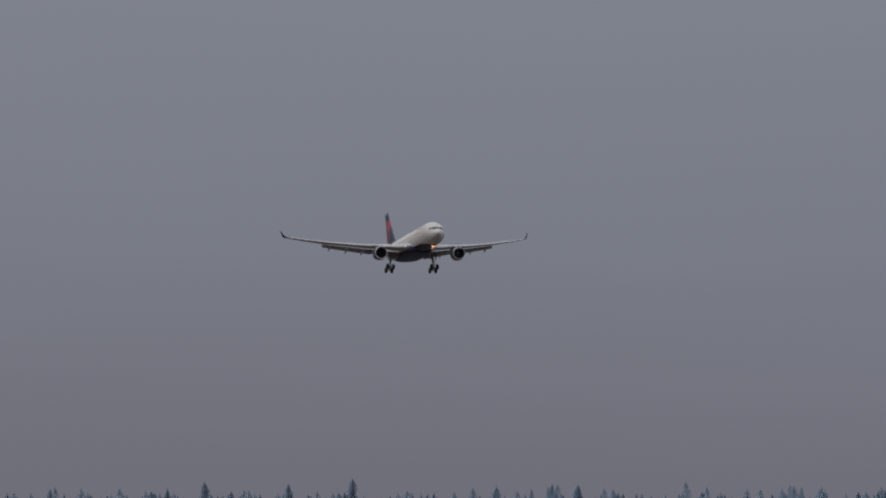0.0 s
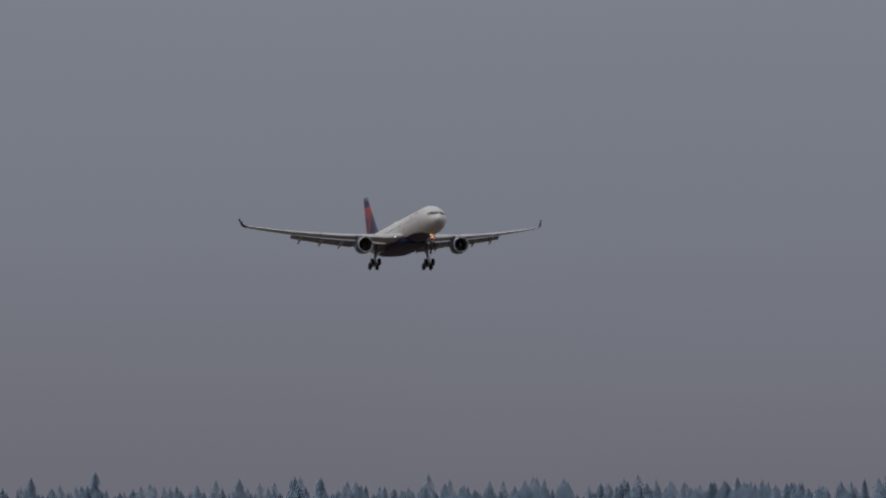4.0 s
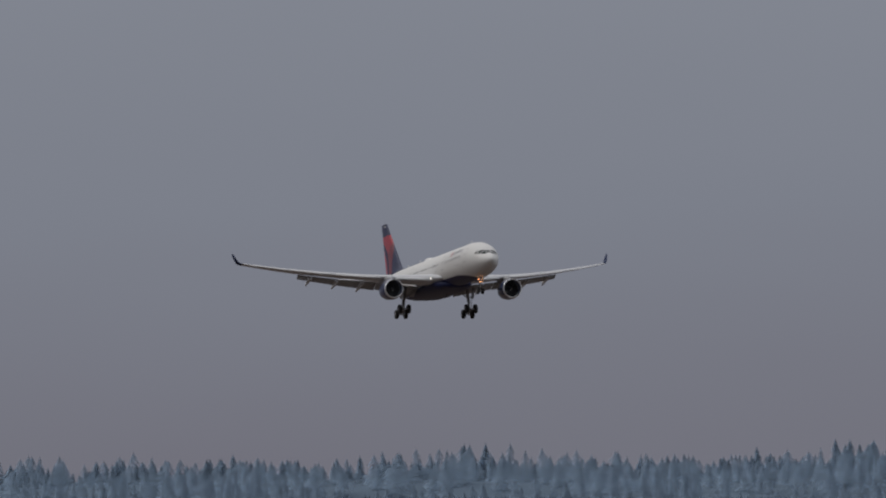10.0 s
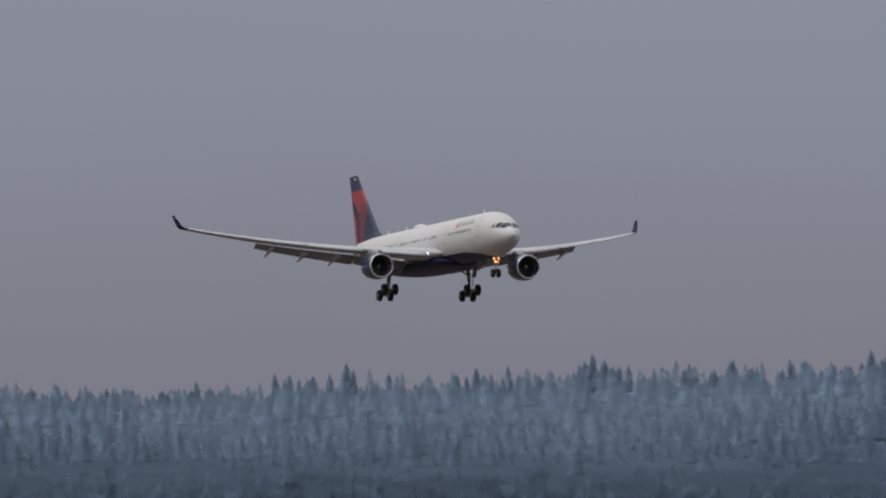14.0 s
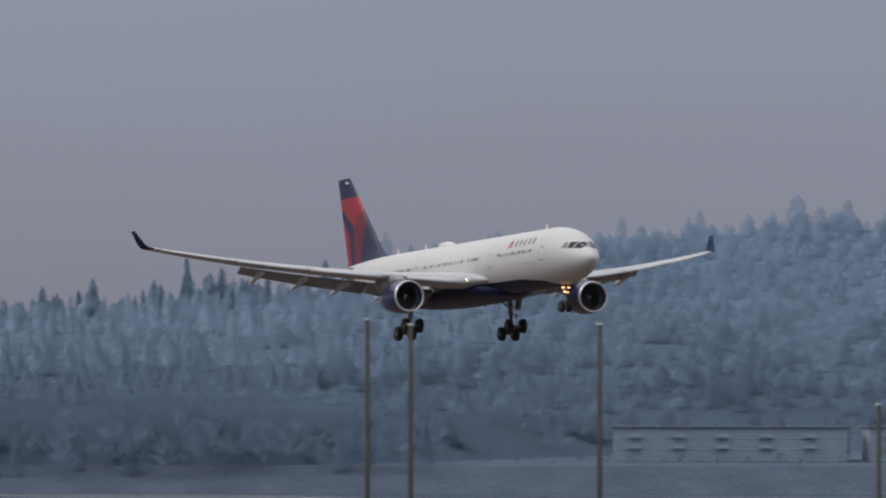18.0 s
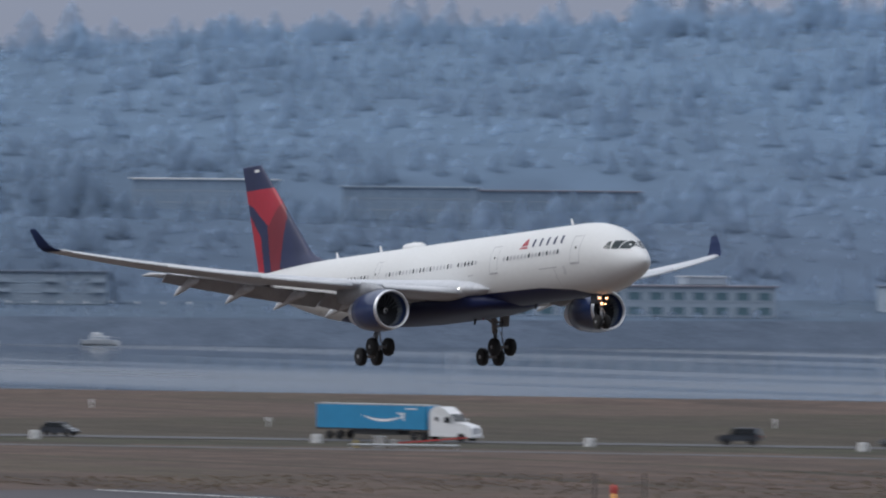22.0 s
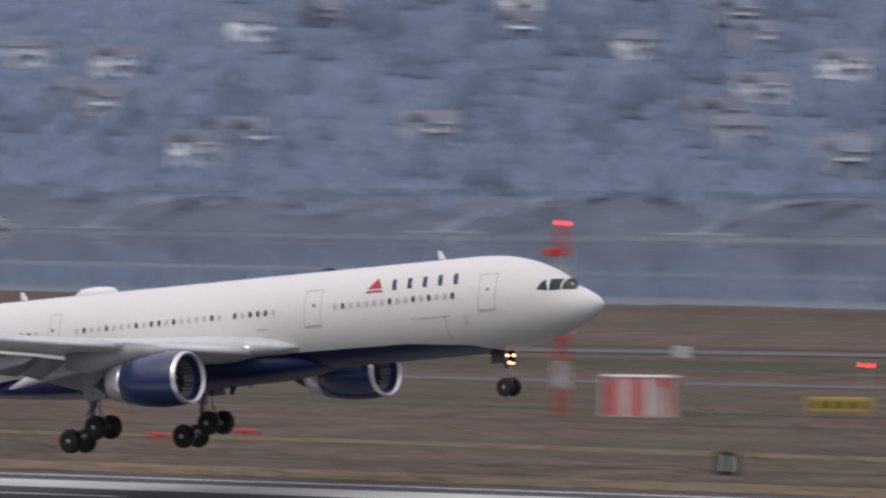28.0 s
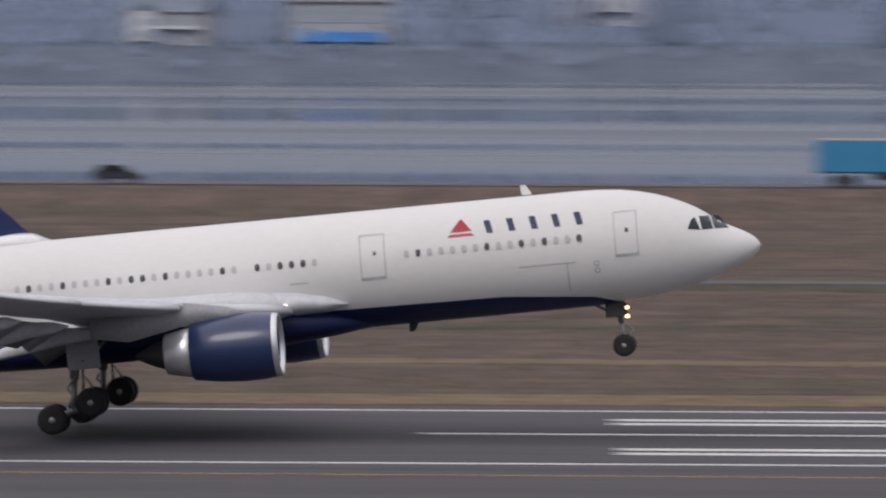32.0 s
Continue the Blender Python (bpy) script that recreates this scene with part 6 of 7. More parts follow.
def build_light_mast(az, lamp_tilt, far_box=False):
    r = (EYE.z - 14.3) / math.tan(radians(-lamp_tilt))
    x, y = polar(az, r)
    m = new("light_mast")
    m.location, m.rotation_euler = (x, y, 0), (0, 0, radians(az - 90))
    tagged(m, "galvanised floodlight mast topped by a red and amber lamp", "light mast", "light masts")
    part("pole", tube((0, 0, 0), (0, 0, 13.45), 0.16, 0.09, 14), GALV, m, "", True)
    part("base_plate", box(0.55, 0.55, 0.05, (0, 0, 0.025), 0.01), GALV, m)
    part("pole_cap", tube((0, 0, 13.42), (0, 0, 13.62), 0.13, 0.12, 12), GALV, m)
    part("cross_arm", box(2.15, 0.12, 0.10, (0, 0, 13.22), 0.02), GALV, m)
    part("lamp_bracket", tube((-0.28, 0, 13.26), (-0.28, 0, 13.42), 0.05, seg=8), BLACKBOX, m)
    part("amber_lamp", tube((-0.28, 0, 13.40), (-0.28, 0, 13.98), 0.07, 0.07, 14), AMBER, m, "amber lamp lens", True)
    part("red_lamp", lathe([(13.98, 0.075), (14.2, 0.075), (14.3, 0.05), (14.32, 0.02)], 14, "Z", (-0.28, 0, 0)), REDLENS, m, "red lamp lens", True)
    flood = part("floodlight", box(1.35, 0.55, 0.42, (-0.78, -0.1, 12.62), 0.06), BLACKBOX, m, "black floodlight housing")
    part("hanger", tube((-0.78, 0, 12.82), (-0.78, 0, 13.2), 0.07, seg=8), BLACKBOX, flood)
    tilt = Matrix.Rotation(radians(22), 4, "Y")
    flood = part("floodlight", box(1.15, 0.6, 0.30, (1.15, -0.1, 12.55), 0.05, turn=tilt), GALV, m, "pale grey tilted floodlight")
    part("hanger", box(0.3, 0.2, 0.5, (0.92, 0, 12.95), 0.03), BLACKBOX, flood)
    for dx in (-1.0, 0.86):
        part("whip_antenna", tube((dx, 0, 13.25), (dx, 0, 14.75), 0.035, 0.022, 6), BLACKBOX, m)
    if far_box:
        part("dark_box", box(0.78, 0.25, 0.36, (0.86, 0, 14.12), 0.03), BLACKBOX, m, "small dark box on the rod")
    return m


build_light_mast(145.70, -1.546)
build_light_mast(138.34, -1.858, True)
build_light_mast(114.36, -2.567)
build_light_mast(95.12, -2.816)


# ---- small things beside the runway and the road ----
def road_polar(az):
    """The place where the road crosses a bearing."""
    best = min(ROAD_FINE, key=lambda p: abs(math.degrees(math.atan2(p[1], p[0])) - az))
    return math.hypot(*best)


def build_airfield_things():
    # white marker blocks along the road
    first = None
    for az in (154.0, 152.2, 150.85, 149.35, 147.6, 145.9, 144.2, 142.6, 140.9, 139.4, 137.6, 135.9, 134.0, 132.2, 129.6, 127.0, 124.4, 122.0, 119.9, 117.3, 113.1, 109.5, 105.5):
        x, y = polar(az, road_polar(az) - 17)
        if first is None:
            first = new("marker_block")
            first.location = (x, y, 0)
            tagged(first, "small white painted concrete marker block on the verge", "marker", "road markers")
            part("block", box(0.85, 0.85, 0.95, (0, 0, 0.47), 0.06), CABINET, first)
            part("cap", box(0.70, 0.70, 0.10, (0, 0, 1.0), 0.03), CABINET, first)
            part("base", box(1.05, 1.05, 0.12, (0, 0, 0.06), 0.02), HUTWALL, first)
        else:
            copy_thing(first, pose(x, y, 0, 0, 0, az * 7 % 20))
    # posts in the grass beyond
    pst = None
    for az, r in ((144.75, 1140), (147.9, 1120), (151.4, 1180), (149.0, 1230), (142.0, 1130), (137.0, 1080), (131.0, 960)):
        x, y = polar(az, r)
        if pst is None:
            pst = new("verge_post")
            pst.location = (x, y, 0)
            tagged(pst, "thin white verge post in dry grass", "post", "verge posts")
            part("stake", box(0.16, 0.16, 1.1, (0, 0, 0.55), 0.02), CABINET, pst)
            part("plate", box(0.55, 0.05, 0.5, (0, 0, 0.95), 0.01), CABINET, pst)
        else:
            copy_thing(pst, pose(x, y, 0, 0, 0, 30))
    # low white lights in the grass
    lt = None
    for x, y in ((-634, 500), (-513, 550), (-585, 505), (-660, 522), (-340, 587)):
        if lt is None:
            lt = new("approach_light")
            lt.location = (x, y, 0)
            tagged(lt, "low white airfield light box on short legs", "airfield light", "airfield lights")
            part("housing", box(1.0, 0.6, 0.5, (0, 0, 0.62), 0.06), CABINET, lt)
            for dx in (-0.35, 0.35):
                part("leg", tube((dx, 0, 0), (dx, 0, 0.4), 0.05, seg=8), GALV, lt)
        else:
            copy_thing(lt, pose(x, y, 0, 0, 0, 20))
    # glide-path boxes, red-orange, in a row
    pa = None
    for x, y in ((-331.7, 486.5), (-330.6, 495.5), (-329.6, 504.6), (-328.6, 513.6)):
        if pa is None:
            pa = new("glide_path_light")
            pa.location, pa.rotation_euler = (x, y, 0), (0, 0, radians(180))
            tagged(pa, "low red-orange slope indicator light box on legs", "airfield light", "slope indicator lights")
            part("housing", box(1.1, 0.75, 0.28, (0, 0, 0.62), 0.04), SIGNRED, pa)
            for dx, dy in ((-0.4, -0.25), (-0.4, 0.25), (0.4, 0)):
                part("leg", tube((dx, dy, 0), (dx, dy, 0.5), 0.035, seg=8), ORANGE, pa)
            part("lens", box(0.03, 0.5, 0.12, (0.57, 0, 0.62)), LAMPR, pa)
        else:
            copy_thing(pa, pose(x, y, 0, 0, 0, 180))
    # distance board
    for x, y, az in ((-551, 477, 139), (-274, 482, 119.5)):
        sg = new("runway_board")
        sg.location, sg.rotation_euler = (x, y, 0), (0, 0, radians(az - 90))
        tagged(sg, "dark runway board with one pale upright bar", "sign", "runway boards")
        part("panel", box(1.25, 0.3, 1.45, (0, 0, 1.0), 0.05), BLACKBOX, sg)
        part("number_bar", box(0.22, 0.02, 0.95, (0.05, -0.165, 1.0)), WHITE, sg)
        for dx in (-0.4, 0.4):
            part("leg", tube((dx, 0, 0), (dx, 0, 0.3), 0.05, seg=8), GALV, sg)
    # striped shelter and its mast
    sh = new("striped_shelter")
    sh.location, sh.rotation_euler = (-331.5, 570.5, 0), (0, 0, radians(22))
    tagged(sh, "equipment shelter painted in upright red and white stripes", "shelter")
    part("body", box(4.9, 3.0, 2.75, (0, 0, 1.47), 0.04), CABINET, sh)
    for k in range(3):
        part("red_stripe", box(0.98, 0.02, 2.74, (-1.75 + 1.75 * k, -1.512, 1.47)), SIGNRED, sh)
    for k in range(2):
        part("red_stripe", box(0.02, 0.9, 2.74, (2.462, -0.9 + 1.5 * k, 1.47)), SIGNRED, sh)
    part("roof", box(5.05, 3.15, 0.12, (0, 0, 2.9), 0.03), CABINET, sh)
    part("base", box(5.2, 3.3, 0.12, (0, 0, 0.06), 0.02), HUTWALL, sh)
    part("door", box(0.9, 0.03, 2.0, (1.55, -1.525, 1.15)), HUTWALL, sh)
    ms = new("lattice_mast")
    ms.location = (-336.0, 567.0, 0)
    tagged(ms, "red and white lattice aerial mast with a red lamp", "mast")
    top = EYE.z + 659 * math.tan(radians(-0.86))
    for k in range(7):
        bm = bmesh.new()
        z0, z1 = top * k / 7, top * (k + 1) / 7
        for dx, dy in ((-0.3, -0.3), (0.3, -0.3), (0.3, 0.3), (-0.3, 0.3)):
            tube((dx, dy, z0), (dx, dy, z1), 0.05, seg=5, bm=bm)
        for dx, dy, ex, ey in ((-0.3, -0.3, 0.3, -0.3), (0.3, -0.3, 0.3, 0.3), (0.3, 0.3, -0.3, 0.3), (-0.3, 0.3, -0.3, -0.3)):
            tube((dx, dy, z0), (ex, ey, z1), 0.03, seg=4, bm=bm)
            tube((dx, dy, z1), (ex, ey, z1), 0.03, seg=4, bm=bm)
        part("mast_section", bm, SIGNRED if k % 2 == 0 else CABINET, ms)
    for z in (top * 0.42, top * 0.86):
        part("antenna_panel", box(1.7, 0.5, 0.55, (-0.35, -0.4, z), 0.05), SIGNRED, ms, "red aerial panel")
    part("lamp", lathe([(top, 0.16), (top + 0.25, 0.16), (top + 0.36, 0.04)], 12, "Z"), LAMPR, ms, "red lamp")
    # yellow guidance sign and lamp post behind it
    gs = new("guidance_sign")
    gs.location, gs.rotation_euler = (-321.0, 581.0, 0), (0, 0, radians(25))
    tagged(gs, "long low yellow airfield sign with dark bars", "sign")
    part("panel", box(4.6, 0.3, 1.05, (0, 0, 0.85), 0.04), YELLOW, gs)
    for k in range(4):
        part("text_bar", box(0.5, 0.02, 0.55, (-1.5 + k * 1.0, -0.165, 0.85)), BLACKBOX, gs)
    for dx in (-1.9, 0, 1.9):
        part("leg", tube((dx, 0, 0), (dx, 0, 0.4), 0.06, seg=8), GALV, gs)
    lp = new("obstruction_light")
    lp.location = (-349.0, 636.0, 0)
    tagged(lp, "red obstruction lamp on a short grey post", "airfield light")
    part("post", tube((0, 0, 0), (0, 0, 1.7), 0.06, seg=10), GALV, lp)
    part("lamp", lathe([(1.7, 0.14), (1.95, 0.14), (2.05, 0.04)], 12, "Z"), LAMPR, lp, "red lamp")
    # barrier at the road side
    br = new("barrier_gate")
    br.location, br.rotation_euler = (-852, 548, 0), (0, 0, radians(50))
    tagged(br, "road barrier with red arm, white cabinet and low rail", "barrier")
    part("cabinet", box(1.1, 0.8, 1.25, (0.6, 1.4, 0.62), 0.05), HUTWALL, br)
    part("cabinet_lid", box(1.2, 0.9, 0.08, (0.6, 1.4, 1.29), 0.03), GALV, br)
    part("cabinet", box(0.7, 0.6, 1.0, (2.2, 1.5, 0.5), 0.05), HUTWALL, br)
    part("arm", box(7.6, 0.10, 0.14, (6.6, 1.0, 0.95), 0.02, turn=Matrix.Rotation(radians(-5), 4, "Y")), SIGNRED, br, "red barrier arm")
    part("rail", tube((-2.4, -0.6, 0.42), (9.6, -0.6, 0.42), 0.12, seg=8), GALV, br)
    for k in range(5):
        part("rail_post", tube((-2.2 + 2.9 * k, -0.6, 0), (-2.2 + 2.9 * k, -0.6, 0.42), 0.06, seg=8), GALV, br)
    part("yellow_post", box(0.3, 0.3, 0.95, (-1.9, 0.4, 0.47), 0.04), YELLOW, br)
    # blue and white equipment trailer
    tr_ = new("equipment_trailer")
    tr_.location, tr_.rotation_euler = (-357, 705, 0), (0, 0, radians(30))
    tagged(tr_, "white equipment trailer with a raised blue slanted panel", "trailer")
    part("chassis", box(4.6, 1.8, 0.35, (0, 0, 0.75), 0.05), CABINET, tr_)
    part("cabin", box(2.0, 1.7, 1.0, (-0.6, 0, 1.4), 0.12), CABINET, tr_)
    part("panel", box(1.7, 0.35, 3.0, (0.5, 0, 2.5), 0.06, turn=Matrix.Rotation(radians(-22), 4, "Y")), NAVY_NAC, tr_, "slanted dark blue panel")
    part("tow_bar", tube((2.2, 0, 0.7), (4.6, 0, 0.5), 0.07), GALV, tr_)
    for dx in (-0.5, 0.5):
        for dy in (-0.95, 0.95):
            part("wheel", lathe([(-0.12, 0.2), (-0.12, 0.36), (0.12, 0.36), (0.12, 0.2)], 16, "Y", (dx, dy, 0.36)), TYRE, tr_, "", True)


build_airfield_things()


def build_hut(x, y, turn, w, d, eave, ridge):
    h = new("red_roof_hut")
    h.location, h.rotation_euler = (x, y, ground_z(x, y)), (0, 0, radians(turn))
    tagged(h, "pale hut with a red pitched metal roof by the river", "hut", "red-roofed huts")
    part("wall", box(w, d, eave, (0, 0, eave / 2), 0.02), HUTWALL, h)
    bm = bmesh.new()
    for sy in (-1, 1):
        vs = [bm.verts.new(p) for p in ((-w / 2 - 0.5, sy * (d / 2 + 0.5), eave - 0.15), (w / 2 + 0.5, sy * (d / 2 + 0.5), eave - 0.15), (w / 2 - 1.6, 0, ridge), (-w / 2 + 1.6, 0, ridge))]
        bm.faces.new(vs if sy < 0 else vs[::-1])
    for sx in (-1, 1):
        vs = [bm.verts.new(p) for p in ((sx * (w / 2 + 0.5), -d / 2 - 0.5, eave - 0.15), (sx * (w / 2 + 0.5), d / 2 + 0.5, eave - 0.15), (sx * (w / 2 - 1.6), 0, ridge))]
        bm.faces.new(vs if sx > 0 else vs[::-1])
    bmesh.ops.remove_doubles(bm, verts=bm.verts, dist=0.01)
    bmesh.ops.solidify(bm, geom=bm.faces, thickness=0.12)
    part("roof", bm, ROOFRED, h, "red metal roof")
    part("ridge_cap", tube((-w / 2 + 1.6, 0, ridge + 0.02), (w / 2 - 1.6, 0, ridge + 0.02), 0.12, seg=8), ROOFRED, h)
    for k in range(3):
        win = part("window", box(1.3, 0.08, 1.1, (-w / 2 + (k + 0.7) * w / 3.4, -d / 2 - 0.02, eave * 0.55), 0.02), CABINET, h)
        part("pane", box(1.1, 0.03, 0.9, (-w / 2 + (k + 0.7) * w / 3.4, -d / 2 - 0.07, eave * 0.55)), CARGLASS, win)
    part("door", box(1.1, 0.08, 2.1, (w / 2 - 1.3, -d / 2 - 0.03, 1.05), 0.02), CABINET, h)


build_hut(-364.6, 780.8, 18, 11, 9, 3.0, 5.9)
build_hut(-342, 842, 14, 10.5, 7, 2.7, 4.9)


# ---- vehicles: x forward, origin on the road ----
def road_wheel(parent, x, y, r=0.5, w=0.3):
    ty = part("wheel", lathe([(-w / 2, r * 0.6), (-w / 2, r * 0.92), (-w * 0.3, r), (w * 0.3, r), (w / 2, r * 0.92), (w / 2, r * 0.6)], 20, "Y", (x, y, r)), TYRE, parent, "", True)
    for s in (-1, 1):
        part("rim", lathe([(s * w * 0.48, r * 0.62), (s * w * 0.40, r * 0.3), (s * w * 0.52, 0.02)], 14, "Y", (x, y, r)), RIM, ty, "", True)


def build_semi(paint, cab_paint, label, mark):
    t = new("semi_truck")
    tagged(t, label, "truck")
    # origin at the front bumper
    body = part("trailer_body", box(15.6, 2.6, 2.9, (-13.9, 0, 2.62), 0.05), paint, t, "tall box trailer")
    part("top_rail", box(15.62, 2.64, 0.14, (-13.9, 0, 4.02)), GALV, body)
    part("bottom_rail", box(15.62, 2.64, 0.16, (-13.9, 0, 1.20)), BLACKBOX, body)
    part("skirt", box(6.6, 2.3, 0.55, (-13.4, 0, 0.85), 0.02), BLACKBOX, body)
    if mark == "swoosh":
        bm = bmesh.new()
        n = 16
        rows = []
        for i in range(n + 1):
            u = -1 + 2 * i / n
            zc, th = 2.25 + 0.55 * u * u, 0.30 * (1 - 0.75 * abs(u) ** 1.5)
            rows.append([bm.verts.new((-12.2 + 2.9 * u, -1.312, zc + d * th / 2)) for d in (-1, 1)])
        for a, b in zip(rows, rows[1:]):
            bm.faces.new((a[0], b[0], b[1], a[1]))
        part("curved_stripe", bm, WHITE, body, "white curved stripe")
        part("arrow_bar", box(0.9, 0.02, 0.22, (-9.7, -1.315, 3.0), turn=Matrix.Rotation(radians(12), 4, "Y")), WHITE, body)
        part("arrow_bar", box(0.22, 0.02, 0.9, (-9.3, -1.315, 2.7)), WHITE, body)
        part("text_bar", box(1.5, 0.02, 0.16, (-8.2, -1.315, 3.6)), WHITE, body)
    else:
        part("text_bar", box(4.6, 0.02, 0.42, (-16.3, -1.315, 3.25)), BLACKBOX if mark == "dark" else YELLOW, body)
        part("text_bar", box(3.2, 0.02, 0.2, (-16.3, -1.315, 2.75)), BLACKBOX, body)
    # cab: sleeper, hood, screen
    prof = [(-5.7, 0.95), (-5.7, 3.4), (-5.0, 3.95), (-4.0, 3.9), (-2.9, 3.1), (-2.25, 2.25), (-0.45, 1.85), (-0.12, 1.5), (0.0, 0.75), (-0.3, 0.55), (-5.7, 0.55)]
    rings = [[Vector((x, y * (1.0 if x < -2.3 else 0.86), z)) for x, z in prof] for y in (-1.22, 1.22)]
    cab = part("cab", loft(rings), cab_paint, t, "tall sleeper cab")
    rings = [[Vector((x, y, z)) for x, z in ((-2.90, 3.08), (-2.26, 2.28), (-2.20, 2.30), (-2.84, 3.12))] for y in (-1.08, 1.08)]
    part("windscreen", loft(rings), CARGLASS, cab, "dark windscreen")
    for s in (-1, 1):
        part("side_window", box(0.85, 0.04, 0.62, (-3.2, s * 1.23, 2.45), 0.01), CARGLASS, cab)
        part("mirror", box(0.12, 0.28, 0.6, (-2.4, s * 1.42, 2.35), 0.03), cab_paint, cab)
        part("headlight", box(0.16, 0.34, 0.26, (-0.14, s * 0.82, 1.05), 0.04), CHROME, cab)
        part("sleeper_window", box(0.45, 0.04, 0.45, (-4.7, s * 1.23, 2.55), 0.01), CARGLASS, cab)
    part("grille", box(0.08, 1.05, 0.75, (-0.05, 0, 1.25), 0.02), CHROME, cab)
    part("bumper", box(0.3, 2.3, 0.38, (-0.1, 0, 0.62), 0.06), cab_paint, cab)
    part("frame", box(8.5, 0.9, 0.3, (-4.6, 0, 0.85)), BLACKBOX, t)
    for x in (-1.35, -6.6, -7.9, -18.6, -19.9):
        for s in (-1, 1):
            road_wheel(t, x, s * 1.1)
    return t


def build_car(name, paint, label, kind):
    c = new(name)
    tagged(c, label, "car" if kind != "pickup" else "pickup truck")
    if kind == "hatch":
        low = [(-2.15, 0.32), (-2.2, 0.95), (-1.3, 1.02), (0.9, 0.98), (1.95, 0.78), (2.15, 0.55), (2.1, 0.30)]
        cab = [(-2.05, 0.98), (-1.55, 1.46), (-0.2, 1.52), (0.55, 1.40), (1.15, 0.96)]
        axles, r, w = (-1.3, 1.32), 0.33, 0.86
    elif kind == "suv":
        low = [(-2.4, 0.42), (-2.42, 1.12), (-1.4, 1.16), (0.9, 1.15), (2.15, 1.02), (2.4, 0.75), (2.35, 0.40)]
        cab = [(-2.35, 1.12), (-2.15, 1.78), (-0.2, 1.86), (0.55, 1.78), (1.1, 1.13)]
        axles, r, w = (-1.45, 1.45), 0.38, 0.95
    else:
        low = [(-2.85, 0.50), (-2.88, 1.20), (-0.75, 1.20), (0.7, 1.20), (2.5, 1.12), (2.85, 0.85), (2.8, 0.45)]
        cab = [(-0.85, 1.18), (-0.70, 1.85), (0.25, 1.92), (0.75, 1.85), (1.35, 1.19)]
        axles, r, w = (-1.8, 1.85), 0.40, 0.98
    rings = [[Vector((x, y * k, z)) for x, z in low] for y, k in ((-w, 0.93), (-w * 0.96, 1.06), (w * 0.96, 1.06), (w, 0.93))]
    body = part("body", loft(rings), paint, c)
    rings = [[Vector((x, y, z)) for x, z in cab] for y in (-w * 0.86, w * 0.86)]
    glass = part("window_band", loft(rings), CARGLASS, c, "dark windows")
    x0, x1 = cab[1][0], cab[3][0]
    part("roof", box(x1 - x0 + 0.1, w * 1.70, 0.09, ((x0 + x1) / 2, 0, cab[2][1] - 0.02), 0.03), paint, c)
    for xx in (cab[1][0] + 0.5, (x0 + x1) / 2 + 0.1):
        for s in (-1, 1):
            part("pillar", box(0.10, 0.03, cab[2][1] - cab[0][1], (xx, s * w * 0.875, (cab[2][1] + cab[0][1]) / 2)), paint, glass)
    if kind == "pickup":
        part("cargo_bed", box(1.95, w * 1.75, 0.30, (-1.85, 0, 1.08), 0.02), BLACKBOX, c)
    for s in (-1, 1):
        part("headlight", box(0.1, 0.34, 0.16, (low[5][0] - 0.06, s * w * 0.68, low[5][1] + 0.02), 0.03), CHROME, c)
        part("tail_light", box(0.08, 0.26, 0.2, (low[1][0] + 0.02, s * w * 0.75, low[1][1] - 0.18), 0.02), SIGNRED, c)
        for x in axles:
            road_wheel(c, x, s * w * 0.88, r, 0.24)
    part("bumper", box(0.18, w * 1.8, 0.2, (low[-1][0], 0, 0.45), 0.05), BLACKBOX if kind != "pickup" else CHROME, c)
    return c


VEHICLES = [  # thing, metres along the road at the start, metres a second, metres to its side
    (build_semi(TRUCKBLUE, CARWHITE, "semi-truck with a light blue box trailer and white cab", "swoosh"), 1208.0, 15.06, -3.0, 24),
    (build_semi(CABINET, CARWHITE, "semi-truck with a plain white box trailer and yellow sign", "yellow"), 1101.0, 15.0, -3.0, 24),
    (build_semi(TRUCKYEL, TRUCKYEL, "semi-truck with a yellow box trailer and yellow cab", "dark"), 1383.4, 13.89, -3.0, 10),
    (build_semi(TRUCKBLUE, CARWHITE, "semi-truck with a plain light blue trailer on the levee", "swoosh"), 2487.4 + 22 - 32 * 15.0, 15.0, -3.0, 0),
    (build_car("pickup_truck", CARWHITE, "white pickup truck on the perimeter track", "pickup"), 1745.5, -14.0, -42.0, 0),
    (build_car("hatchback", CARDARK, "dark blue-grey hatchback on the river road", "hatch"), 1168.2, 14.63, -3.0, 20),
    (build_car("off_roader", CARDARK, "dark boxy off-roader on the river road", "suv"), 1876.5, -14.0, 3.0, 0),
    (build_car("saloon_car", CARGREY, "pale grey car on the river road", "hatch"), 1872.9, -13.0, 3.0, 0),
    (build_car("suv", CARWHITE, "white sport utility car on the river road", "suv"), 1436.0, 20.0, -3.0, 0),
    (build_car("pickup_truck", CARWHITE, "white double-cab pickup on the perimeter track", "pickup"), 1660.0, 8.0, -58.0, 0),
    (build_car("dark_car", CARDARK, "dark car on the levee road", "hatch"), 1627.0, 25.0, -3.0, 0),
]


def drive(t, start, speed, aside, turn_in):
    x, y, h = road_at(start + speed * t)
    nx, ny = -math.sin(radians(h)), math.cos(radians(h))
    x, y = x + nx * aside, y + ny * aside
    return pose(x, y, ground_z(x, y) + 0.12, 0, 0, h - turn_in + (180 if speed < 0 else 0))


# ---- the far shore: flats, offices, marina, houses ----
# far walls, roofs and glass: colours pulled towards the blue of distance haze
FLATWALL = mat("hazed_grey_render", (0.32, 0.385, 0.455), 0.85, vary=0.15, scale=0.2)
